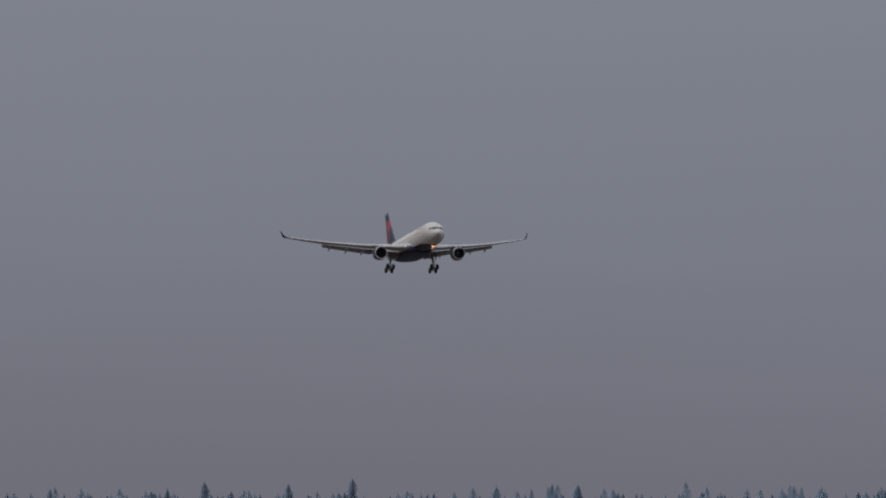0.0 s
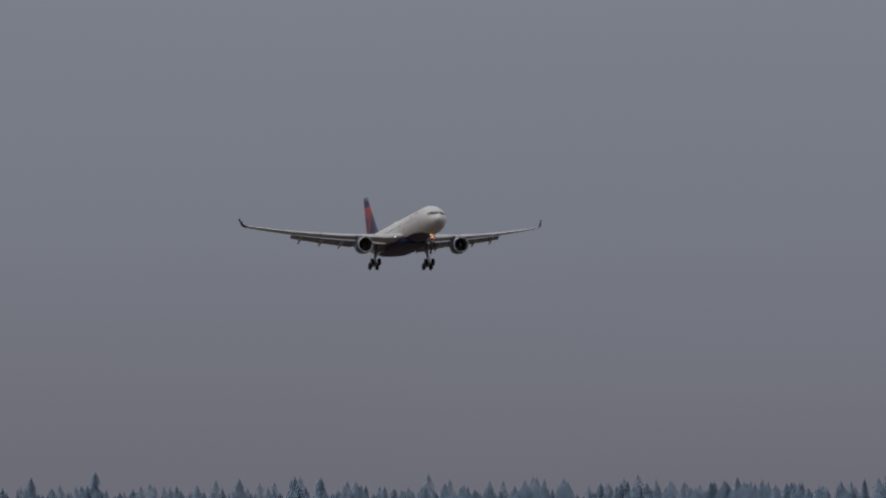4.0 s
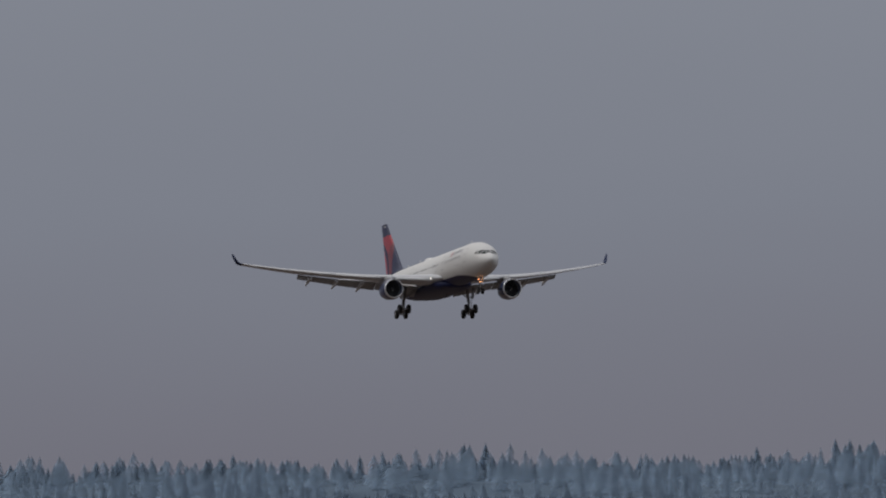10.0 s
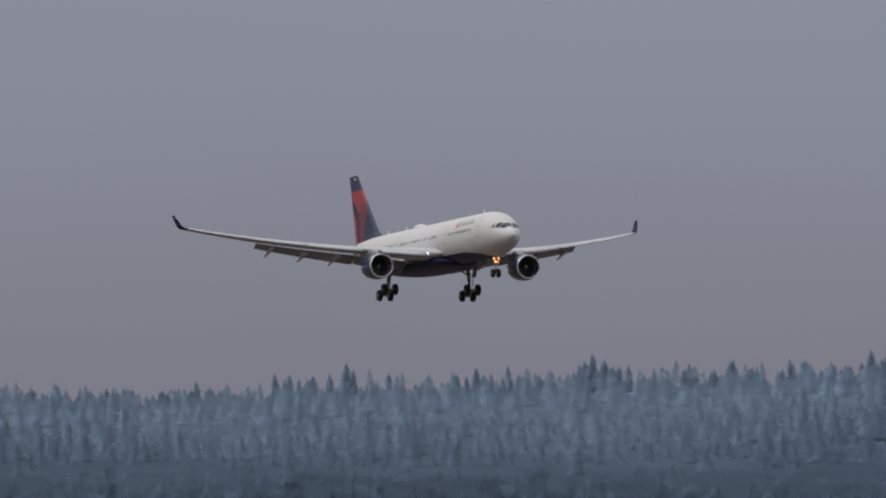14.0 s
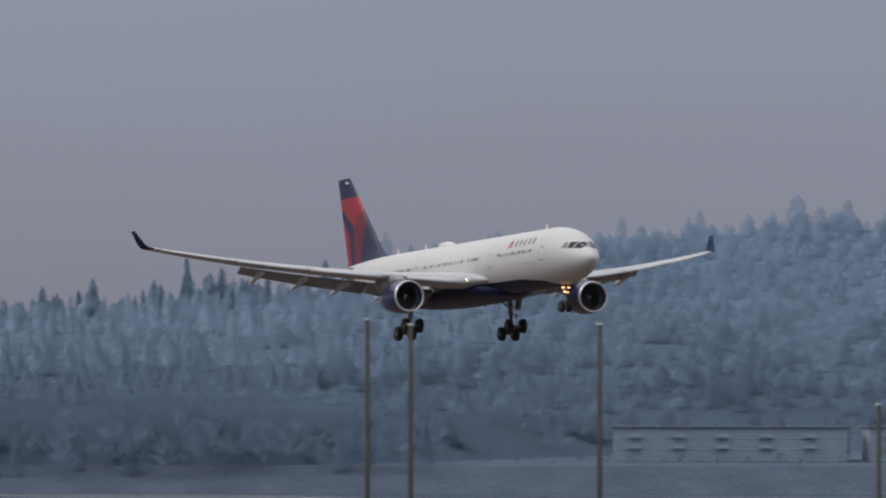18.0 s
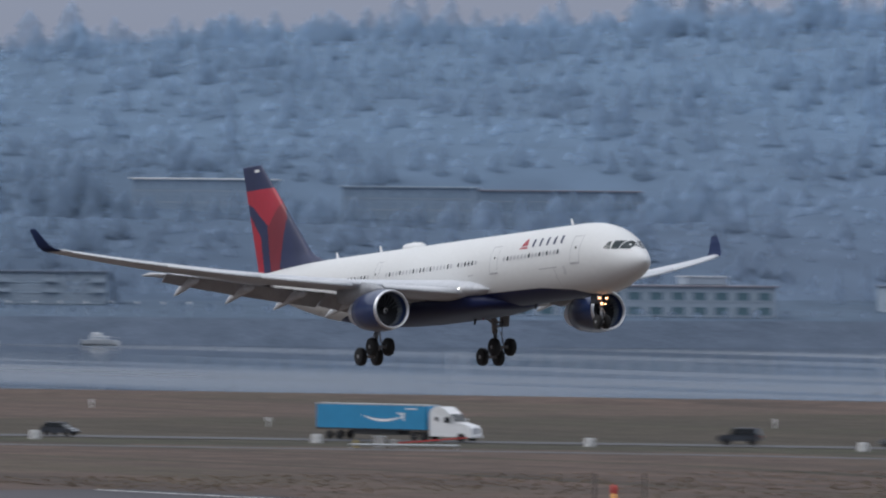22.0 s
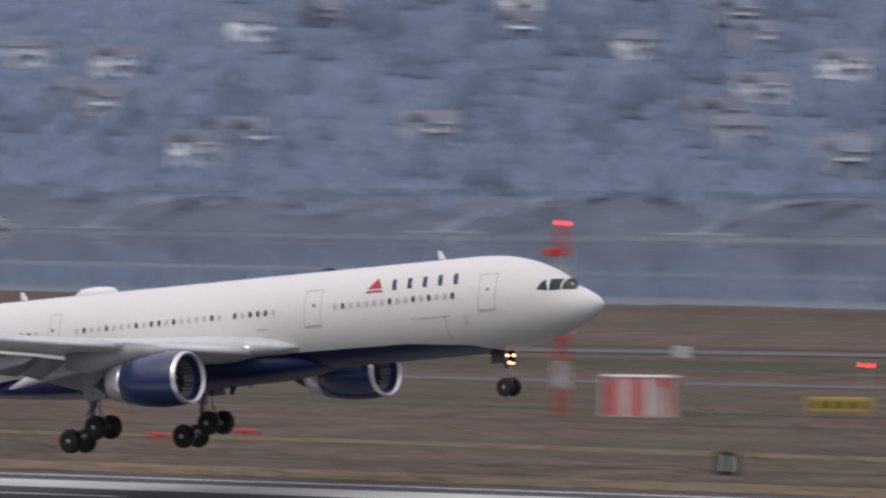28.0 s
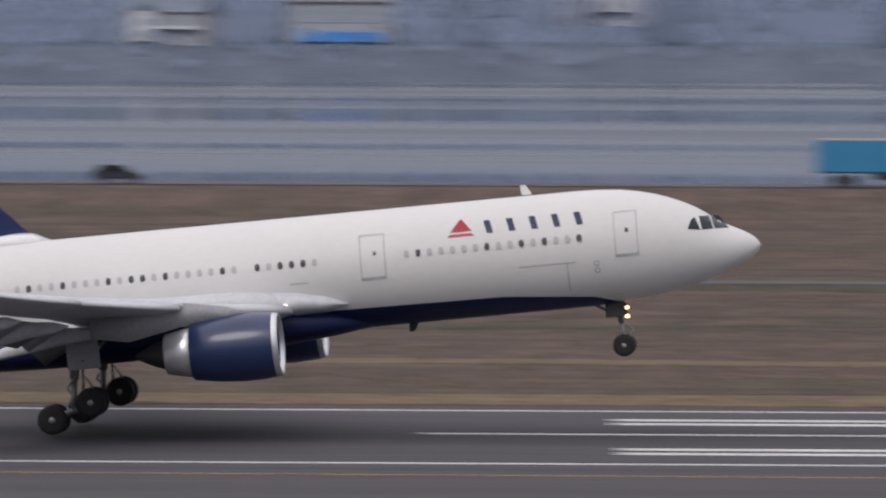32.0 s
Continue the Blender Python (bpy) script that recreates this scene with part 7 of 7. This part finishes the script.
FLATTRIM = mat("hazed_pale_trim", (0.345, 0.405, 0.475), 0.8, vary=0.1)
HILLWALL = mat("hazed_hill_wall", (0.27, 0.345, 0.44), 0.85, vary=0.15, scale=0.2)
HILLPANE = mat("hazed_hill_glass", (0.24, 0.315, 0.41), 0.3, vary=0.2)
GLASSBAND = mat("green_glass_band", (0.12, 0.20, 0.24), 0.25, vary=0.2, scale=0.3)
FARPANE = mat("hazed_far_glass", (0.33, 0.39, 0.46), 0.3, vary=0.2)
ROOFGREY = mat("hazed_grey_roof", (0.150, 0.178, 0.232), 0.9, vary=0.2, scale=0.5, obj_random=0.3)
ROOFBROWN = mat("hazed_brown_roof", (0.156, 0.172, 0.218), 0.9, vary=0.2, scale=0.5, obj_random=0.25)
WALLS = [mat(n, c, 0.85, vary=0.12, scale=0.4, obj_random=0.25) for n, c in (("hazed_cream_siding", (0.44, 0.45, 0.48)), ("white_siding", (0.76, 0.78, 0.81)), ("hazed_grey_siding", (0.33, 0.38, 0.45)), ("hazed_mauve_stucco", (0.40, 0.405, 0.46)), ("hazed_blue_siding", (0.30, 0.37, 0.46)))]
DECKWHITE = mat("pale_deck_rail", (0.66, 0.68, 0.72), 0.8, vary=0.15, obj_random=0.5)
AWNING = mat("blue_awning", (0.06, 0.26, 0.66), 0.6, vary=0.1)
BOATWHITE = mat("boat_white", (0.66, 0.68, 0.70), 0.4, vary=0.12)
RUST = mat("terracotta_band", (0.29, 0.275, 0.31), 0.8, vary=0.2)


def facade(name, label, x0, y0, x1, y1, depth, storeys, storey_h, bays, wall, pane, group="", roof=None, balcony=True):
    """A long building between two ground corners of its front."""
    a, b = Vector((x0, y0, 0)), Vector((x1, y1, 0))
    length = (b - a).length
    mid = (a + b) / 2
    turn = math.atan2(b.y - a.y, b.x - a.x)
    base = min(ground_z(x0, y0), ground_z(x1, y1), ground_z(mid.x, mid.y))
    ob = new(name)
    back = Vector((-math.sin(turn), math.cos(turn), 0))
    if back.dot(mid) < 0:
        turn += math.pi
        back = -back
    ob.location, ob.rotation_euler = (mid.x, mid.y, base - 0.3), (0, 0, turn)
    tagged(ob, label, "building", group)
    h = storeys * storey_h + 0.8
    body = part("wall", box(length, depth, h, (0, depth / 2, h / 2), 0.02), wall, ob)
    part("roof", box(length + 1.2, depth + 1.4, 0.5, (0, depth / 2, h + 0.25), 0.05), roof or ROOFGREY, ob)
    wm = None
    for s in range(storeys):
        part("floor_band", box(length + 0.1, 0.16, 0.3, (0, -0.05, s * storey_h + 0.9), 0.02), FLATTRIM, ob)
        for k in range(bays):
            p = Vector((-length / 2 + length * (k + 0.5) / bays, -0.05, s * storey_h + 2.35))
            if wm is None:
                w = part("window", box(length / bays * 0.55, 0.14, storey_h * 0.52, (0, 0, 0), 0.02), pane, ob)
                w.matrix_basis = Matrix.Translation(p)
                wm = w.data
            else:
                share("window", wm, ob, Matrix.Translation(p))
    if balcony:
        bmn = None
        for s in range(1, storeys):
            for k in range(1, bays, 3):
                p = Vector((-length / 2 + length * (k + 0.5) / bays, -0.75, s * storey_h + 1.1))
                if bmn is None:
                    bb = box(length / bays * 0.9, 1.3, 0.18, (0, 0, 0), 0.02)
                    box(length / bays * 0.9, 0.06, 1.0, (0, -0.62, 0.5), bm=bb)
                    o = part("balcony", bb, FLATTRIM, ob)
                    o.matrix_basis = Matrix.Translation(p)
                    bmn = o.data
                else:
                    share("balcony", bmn, ob, Matrix.Translation(p))
    return ob


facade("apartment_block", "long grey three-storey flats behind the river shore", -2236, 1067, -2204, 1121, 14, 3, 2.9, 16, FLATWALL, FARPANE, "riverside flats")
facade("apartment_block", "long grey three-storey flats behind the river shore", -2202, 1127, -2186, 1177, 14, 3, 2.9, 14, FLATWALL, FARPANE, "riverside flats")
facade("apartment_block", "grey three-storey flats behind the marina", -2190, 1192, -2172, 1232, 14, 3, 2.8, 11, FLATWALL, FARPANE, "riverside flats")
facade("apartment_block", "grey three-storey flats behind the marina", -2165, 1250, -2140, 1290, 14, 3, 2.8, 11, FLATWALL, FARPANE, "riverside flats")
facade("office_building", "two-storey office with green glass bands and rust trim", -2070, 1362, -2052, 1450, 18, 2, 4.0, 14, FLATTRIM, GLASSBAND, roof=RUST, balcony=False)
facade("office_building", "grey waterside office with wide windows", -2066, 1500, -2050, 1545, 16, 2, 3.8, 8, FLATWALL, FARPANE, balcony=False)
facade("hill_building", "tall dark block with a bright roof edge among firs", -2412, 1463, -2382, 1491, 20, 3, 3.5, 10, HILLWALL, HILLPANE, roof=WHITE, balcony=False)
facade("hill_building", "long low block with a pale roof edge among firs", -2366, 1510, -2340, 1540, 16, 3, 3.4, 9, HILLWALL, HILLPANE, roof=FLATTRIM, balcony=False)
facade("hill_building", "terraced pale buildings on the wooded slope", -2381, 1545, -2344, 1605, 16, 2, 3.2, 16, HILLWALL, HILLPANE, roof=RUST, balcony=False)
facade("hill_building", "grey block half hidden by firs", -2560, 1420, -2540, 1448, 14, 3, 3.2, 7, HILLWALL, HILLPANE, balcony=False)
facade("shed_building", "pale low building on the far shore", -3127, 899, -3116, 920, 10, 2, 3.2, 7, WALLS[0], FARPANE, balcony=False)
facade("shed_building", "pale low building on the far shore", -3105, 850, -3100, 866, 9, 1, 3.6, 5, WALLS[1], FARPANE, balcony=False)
for _k, (_x, _y, _l) in enumerate(((-2061, 1395, 14), (-2058, 1432, 12))):
    _s = new("roof_plant")
    _s.location, _s.rotation_euler = (_x - 6, _y + 2, ground_z(-2061, 1405) + 8.6), (0, 0, radians(78))
    tagged(_s, "pale plant room on the office roof", "roof shed", "roof sheds")
    part("body", box(_l, 7, 2.2, (0, 0, 1.1), 0.2), FLATTRIM, _s)
    part("cap", box(_l + 0.6, 7.6, 0.25, (0, 0, 2.3), 0.05), WALLS[1], _s)


_b = facade("boathouse", "tan waterside house over bright blue awnings", -47.8, 1954, -25.6, 1954.8, 12, 2, 4.2, 7, WALLS[0], FARPANE, roof=RUST, balcony=False)
part("awning", box(17, 1.6, 2.2, (0, -1.0, 1.9), 0.1), AWNING, _b, "bright blue awning strip")


def build_house(kind, wall, roof):
    h = new("house")
    tagged(h, ("pale two-storey hillside house with a hipped roof", "pale gabled hillside house with wide windows", "large hillside house with deck and gable")[kind], "house", "houses on the far slope")
    w, d, eave, ridge = ((10.5, 8, 5.0, 7.4), (12, 8.5, 4.8, 7.6), (18, 11, 6.4, 10.2))[kind]
    part("wall", box(w, d, eave + 5, (0, 0, eave / 2 - 2.5), 0.03), wall, h)
    bm = bmesh.new()
    inset = 3.2 if kind == 0 else 0.0
    e = [(-w / 2 - 0.6, -d / 2 - 0.6, eave), (w / 2 + 0.6, -d / 2 - 0.6, eave), (w / 2 + 0.6, d / 2 + 0.6, eave), (-w / 2 - 0.6, d / 2 + 0.6, eave)]
    v = [bm.verts.new(p) for p in e] + [bm.verts.new((-w / 2 - 0.6 + inset, 0, ridge)), bm.verts.new((w / 2 + 0.6 - inset, 0, ridge))]
    for f in ((0, 1, 5, 4), (2, 3, 4, 5), (1, 2, 5), (3, 0, 4), (3, 2, 1, 0)):
        bm.faces.new([v[i] for i in f])
    bmesh.ops.recalc_face_normals(bm, faces=bm.faces)
    part("roof", bm, roof, h)
    if kind:
        bm = bmesh.new()
        gx, gw = -w * 0.22, 3.0
        v = [bm.verts.new(p) for p in ((gx - gw, -d / 2 - 1.2, eave), (gx + gw, -d / 2 - 1.2, eave), (gx, -d / 2 - 1.2, eave + 2.4), (gx - gw, 0, eave), (gx + gw, 0, eave), (gx, 0, eave + 2.4))]
        for f in ((0, 1, 2), (0, 2, 5, 3), (1, 4, 5, 2), (3, 5, 4)):
            bm.faces.new([v[i] for i in f])
        bmesh.ops.recalc_face_normals(bm, faces=bm.faces)
        part("gable", bm, roof, h)
        part("bay", box(gw * 1.7, 1.2, eave, (gx, -d / 2 - 0.55, eave / 2), 0.02), wall, h)
    n = 4 if kind < 2 else 5
    wm = None
    for s in range(2):
        for k in range(n):
            p = Vector((-w / 2 + w * (k + 0.5) / n, -d / 2 - 0.06 - (1.15 if kind and abs(-w / 2 + w * (k + 0.5) / n + w * 0.22) < 2.4 else 0), 1.5 + 2.6 * s))
            if wm is None:
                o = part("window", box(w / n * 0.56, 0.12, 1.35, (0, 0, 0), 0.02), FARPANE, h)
                o.matrix_basis = Matrix.Translation(p)
                wm = o.data
            else:
                share("window", wm, h, Matrix.Translation(p))
    part("chimney", box(0.9, 0.9, 2.2, (w * 0.28, 0.6, ridge - 0.2), 0.03), RUST, h)
    deck = box(w * 0.55, 1.5, 0.2, (w * 0.18, -d / 2 - 0.75, 2.7), 0.02)
    box(w * 0.55, 0.06, 0.55, (w * 0.18, -d / 2 - 1.45, 3.05), bm=deck)
    part("deck", deck, DECKWHITE, h, "pale railed deck")
    part("eave", box(w + 1.0, 0.16, 0.24, (0, -d / 2 - 0.62, eave - 0.10)), DECKWHITE if kind == 1 else FLATTRIM, h)
    return h


def build_houses():
    rnd = random.Random(23)
    spots = HOMES_WEST + HOMES_MIDDLE + HOMES_EAST
    proto = {}
    for i, (x, y) in enumerate(spots):
        near = math.hypot(x, y) - curve_at(FAR_EDGE, math.degrees(math.atan2(y, x)))
        kind = 2 if near < 110 and rnd.random() < 0.6 else rnd.choice((0, 1, 1))
        key = (kind, rnd.randrange(5), rnd.randrange(2))
        turn = math.degrees(math.atan2(y, x)) - 90 + rnd.uniform(-25, 25)
        m = pose(x, y, ground_z(x, y) + (2.0 if near > 60 else 0.6), 0, 0, turn)
        if key not in proto:
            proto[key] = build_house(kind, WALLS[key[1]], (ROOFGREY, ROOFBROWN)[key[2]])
            proto[key].matrix_basis = m
        else:
            copy_thing(proto[key], m)


build_houses()


def build_marina():
    rnd = random.Random(5)
    def boat(kind):
        b = new("sailboat" if kind else "motor_boat")
        tagged(b, "white moored sailing boat with bare mast" if kind else "white moored motor cruiser with cabin", "boat", "boats in the marina")
        L = 10.0
        rings = [[Vector((x, y * wd, z)) for y, z in ((-1, 1.2), (-0.75, 0.2), (0, -0.4), (0.75, 0.2), (1, 1.2))] for x, wd in ((-L / 2, 1.3), (0, 1.65), (L * 0.3, 1.2), (L / 2, 0.05))]
        part("hull", loft(rings), BOATWHITE, b)
        part("cabin", box(4.4, 2.0, 1.2, (-0.4, 0, 1.7), 0.25), BOATWHITE, b)
        part("cabin_window", box(3.6, 2.06, 0.45, (-0.4, 0, 1.85), 0.05), FARPANE, b)
        if kind:
            part("mast", tube((0.6, 0, 1.2), (0.6, 0, 14.5), 0.13, 0.09, 8), WALLS[1], b)
            part("boom", tube((0.6, 0, 2.9), (-3.8, 0, 2.8), 0.14, seg=8), WALLS[4], b)
        else:
            part("flying_bridge", box(2.4, 1.8, 0.9, (-0.9, 0, 2.7), 0.2), BOATWHITE, b)
            part("rail", tube((1.2, 0, 2.2), (4.6, 0, 1.9), 0.05, seg=6), GALV, b)
        return b
    protos = [boat(0), boat(1)]
    used = [False, False]
    for i in range(26):
        az = 151.5 - i * 0.072 + rnd.uniform(-0.03, 0.03)
        r = curve_at(FAR_EDGE, az) - rnd.choice((24, 44, 62))
        k = 0 if rnd.random() < 0.55 else 1
        m = pose(*polar(az, r), RIVER_Z + 0.15, 0, 0, rnd.uniform(20, 110))
        if not used[k]:
            protos[k].matrix_basis = m
            used[k] = True
        else:
            copy_thing(protos[k], m)
    for az, r in ((148.95, 2396), (124.2, 1850), (126.6, 1900), (132.2, 2215)):
        copy_thing(protos[0], pose(*polar(az, r), RIVER_Z + 0.15, 0, 0, 60))
    pier = new("marina_pier")
    tagged(pier, "long dark floating pier with piles and pale lamps", "pier")
    pts = [Vector((*polar(151.7 - 0.1 * k, curve_at(FAR_EDGE, 151.7 - 0.1 * k) - 72), 0)) for k in range(22)]
    pier.location = (pts[0].x, pts[0].y, RIVER_Z)
    for a, b in zip(pts[::3], pts[3::3]):
        mid, dd = (a + b) / 2 - pts[0], b - a
        part("deck", box(dd.length + 0.1, 2.4, 0.5, (mid.x, mid.y, 0.45), turn=Matrix.Rotation(math.atan2(dd.y, dd.x), 4, "Z")), DARKWOOD, pier)
    pm = None
    for p in pts:
        q = p - pts[0]
        if pm is None:
            o = part("mooring_post", tube((0, 0, -1.5), (0, 0, 4.8), 0.3, seg=8), DARKWOOD, pier)
            pm = o.data
            o.matrix_basis = Matrix.Translation(q)
        else:
            share("mooring_post", pm, pier, Matrix.Translation(q))
    # promenade lamps on the bank behind
    lamp = None
    for k in range(26):
        az = 152.4 - 0.16 * k
        x, y = polar(az, curve_at(FAR_EDGE, az) + 32)
        if lamp is None:
            lamp = new("promenade_lamp")
            lamp.location = (x, y, ground_z(x, y))
            tagged(lamp, "pale globe lamp on a short promenade post", "lamp post", "promenade lamps")
            part("post", tube((0, 0, 0), (0, 0, 3.2), 0.09, seg=8), FLATTRIM, lamp)
            part("globe", lathe([(3.2, 0.05), (3.3, 0.28), (3.55, 0.36), (3.8, 0.28), (3.9, 0.04)], 12, "Z"), WHITE, lamp)
        else:
            copy_thing(lamp, pose(x, y, ground_z(x, y)))
    # gangways and floats below the eastern houses
    for k, az in enumerate((126.4, 125.4, 123.6, 121.4, 119.8, 117.9, 116.3)):
        e = curve_at(FAR_EDGE, az)
        a, b = Vector((*polar(az - 1.0, e + 24), 1.2)), Vector((*polar(az, e - 22), RIVER_Z + 0.6))
        g = new("gangway")
        g.location = a
        tagged(g, "pale bent gangway from bank to float", "gangway", "gangways")
        d = b - a
        bends = [Vector((d.x * u, d.y * u, d.z * u ** 3)) for u in (0, 0.3, 0.5, 0.68, 0.84, 1.0)]
        for p, q in zip(bends, bends[1:]):
            step = q - p
            rot = step.to_track_quat("X", "Z").to_matrix().to_4x4()
            part("deck", box(step.length + 0.1, 1.6, 0.2, (p + q) / 2, 0.02, turn=rot), WALLS[2], g)
            for side in (-1, 1):
                part("rail", box(step.length, 0.06, 0.5, (p + q) / 2 + rot.to_3x3() @ Vector((0, side * 0.8, 0.55)), turn=rot), WALLS[4], g)
        part("float", box(16, 4, 0.7, d + Vector((0, 0, -0.3)), 0.05, turn=Matrix.Rotation(radians(az - 90), 4, "Z")), WALLS[2], g)


DARKWOOD = mat("dark_timber", (0.10, 0.11, 0.135), 0.85, vary=0.25, scale=1)
build_marina()


def build_shrubs():
    """Dry shrubs along the top of the near bank."""
    rnd = random.Random(3)
    shapes = [bare_shape(random.Random(90 + k), 170, 6, 0) for k in range(4)]
    spots = []
    x = -1250
    while x < 250:
        n = 0.5 + 0.5 * noise.noise(Vector((x * 0.02, 0, 7)))
        if rnd.random() < n:
            spots.append((x, bank_y(x) - rnd.uniform(1, 5), rnd.uniform(0.6, 1.3), rnd.uniform(1.6, 2.6)))
        x += rnd.uniform(4, 14)
    plant("bank_shrubs", shapes, spots, SHRUB, "low dry brown shrubs along the river bank")


def build_tufts():
    """Dry tufts that stand out of the mown grass beyond the runway."""
    rng = np.random.default_rng(17)
    spots = []
    for x, y in zip(rng.uniform(-760, 130, 34000), 463 + 250 * rng.random(34000) ** 1.3):
        y += bend(x)
        if noise.noise(Vector((x * 0.03, y * 0.012, 9.0))) < -0.25 + 0.9 * (rng.random() - 0.5) or abs(y - curve_at(SERVICE, x)) < 4.5 or y > curve_at(ROAD, x) - 7:
            continue
        spots.append((x, y))
    p = np.array(spots)
    n = len(p)
    z = np.array([ground_z(x, y) for x, y in spots])
    V = np.zeros((n, 9, 3))
    for k in range(3):
        a, h, w = rng.uniform(0, 6.3, n), rng.uniform(0.07, 0.20, n), rng.uniform(0.10, 0.28, n)
        ox, oy = rng.uniform(-0.3, 0.3, n), rng.uniform(-0.3, 0.3, n)
        for j, (dx, dz) in enumerate(((-1, 0), (1, 0), (0.4, 1))):
            V[:, 3 * k + j, 0] = p[:, 0] + ox + dx * w * np.cos(a)
            V[:, 3 * k + j, 1] = p[:, 1] + oy + dx * w * np.sin(a)
            V[:, 3 * k + j, 2] = z - 0.01 + dz * h
    me = bpy.data.meshes.new("grass_tufts")
    me.from_pydata(V.reshape(-1, 3).tolist(), [], np.arange(n * 9).reshape(-1, 3).tolist())
    me.materials.append(TUFT)
    tagged(new("grass_tufts", me), "dry straw-brown grass tufts beyond the runway", "grass", kind="stuff")


TUFT = island_mat("dry_tuft", (0.130, 0.104, 0.080), (0.290, 0.225, 0.160), porous=0.0)
build_tufts()


SHRUB = island_mat("dry_shrub", (0.060, 0.052, 0.045), (0.100, 0.085, 0.070), porous=0.6)
build_shrubs()


def build_smoke():
    """Wisps of tyre smoke that the rear near wheel sheds along the runway as it touches down."""
    shape = random.Random(8)
    bm = bmesh.new()
    for lump in range(5):
        own = bmesh.new()
        bmesh.ops.create_icosphere(own, subdivisions=2, radius=1.0)
        k = 0.5 + 0.5 * shape.random()
        bmesh.ops.scale(own, vec=(0.34 * k, 0.2 * k, 0.24 * k), verts=own.verts)
        bmesh.ops.translate(own, vec=(-0.36 + 0.18 * lump, shape.uniform(-0.06, 0.06), shape.uniform(-0.1, 0.14)), verts=own.verts)
        me = bpy.data.meshes.new("tmp")
        own.to_mesh(me)
        own.free()
        bm.from_mesh(me)
        bpy.data.meshes.remove(me)
    first = part("smoke_wisp", bm, SMOKE, None, "", True)
    wisps = []
    for k in range(30):
        ob = first if k == 0 else new("smoke_wisp", first.data)
        tagged(ob, "pale blue-grey wisp of tyre smoke over the runway", "smoke", "tyre smoke")
        wisps.append(ob)
    return wisps


WISPS = build_smoke()


def wheel_place(t):
    """Where the rear near wheel of the airliner is at a time."""
    for a, b in zip(FLIGHT, FLIGHT[1:]):
        if a[0] <= t <= b[0]:
            u = (t - a[0]) / (b[0] - a[0])
            x, y, z, h, p = [i + (j - i) * u for i, j in zip(a[1:], b[1:])]
            return pose(x, y, z, 0, -p, h) @ Vector((-1.45, -6.04, -5.85))


def shed(k):
    """The way of one wisp: in the wheel until it is shed, then low over the runway."""
    t0 = 29.93 + 0.019 * k
    rows = [(r[0], pose(*wheel_place(r[0]))) for r in FLIGHT if r[0] < t0 - 0.1]
    rows += [(t, pose(*wheel_place(t))) for t in (t0 - 0.06, t0)]
    x, y, z = wheel_place(t0)
    rise = 0.1 * (k % 4)
    rows += [(t0 + 0.06, pose(x + 0.5, y, 0.35, 0, 0, 20 * k % 50)), (t0 + 0.5, pose(x + 0.7, y + 0.2, 0.5 + rise, 0, 0, 20 * k % 50)), (32.0, pose(x + 0.9, y + 0.5, 0.6 + 2 * rise, 0, 0, 20 * k % 50))]
    return rows


LEGWAY = [(t, pose(0, 0, up)) for t, up in ((30.0, 0.0), (30.5, 0.10), (31.0, 0.20), (31.5, 0.22), (32.0, 0.22))]


def motions():
    walk(airliner, [(t, pose(x, y, z, 0, -p, h)) for t, x, y, z, h, p in FLIGHT])
    # the legs give way by a hand or two as the wheels take the weight
    for leg in LEGS:
        walk(leg, [(0.0, pose(0, 0, 0)), (29.5, pose(0, 0, 0))] + LEGWAY)
    for thing, start, speed, aside, turn_in in VEHICLES:
        walk(thing, [(t, drive(t, start, speed, aside, turn_in)) for t in range(0, 33, 2)])
    for k, wisp in enumerate(WISPS):
        walk(wisp, shed(k))


motions()
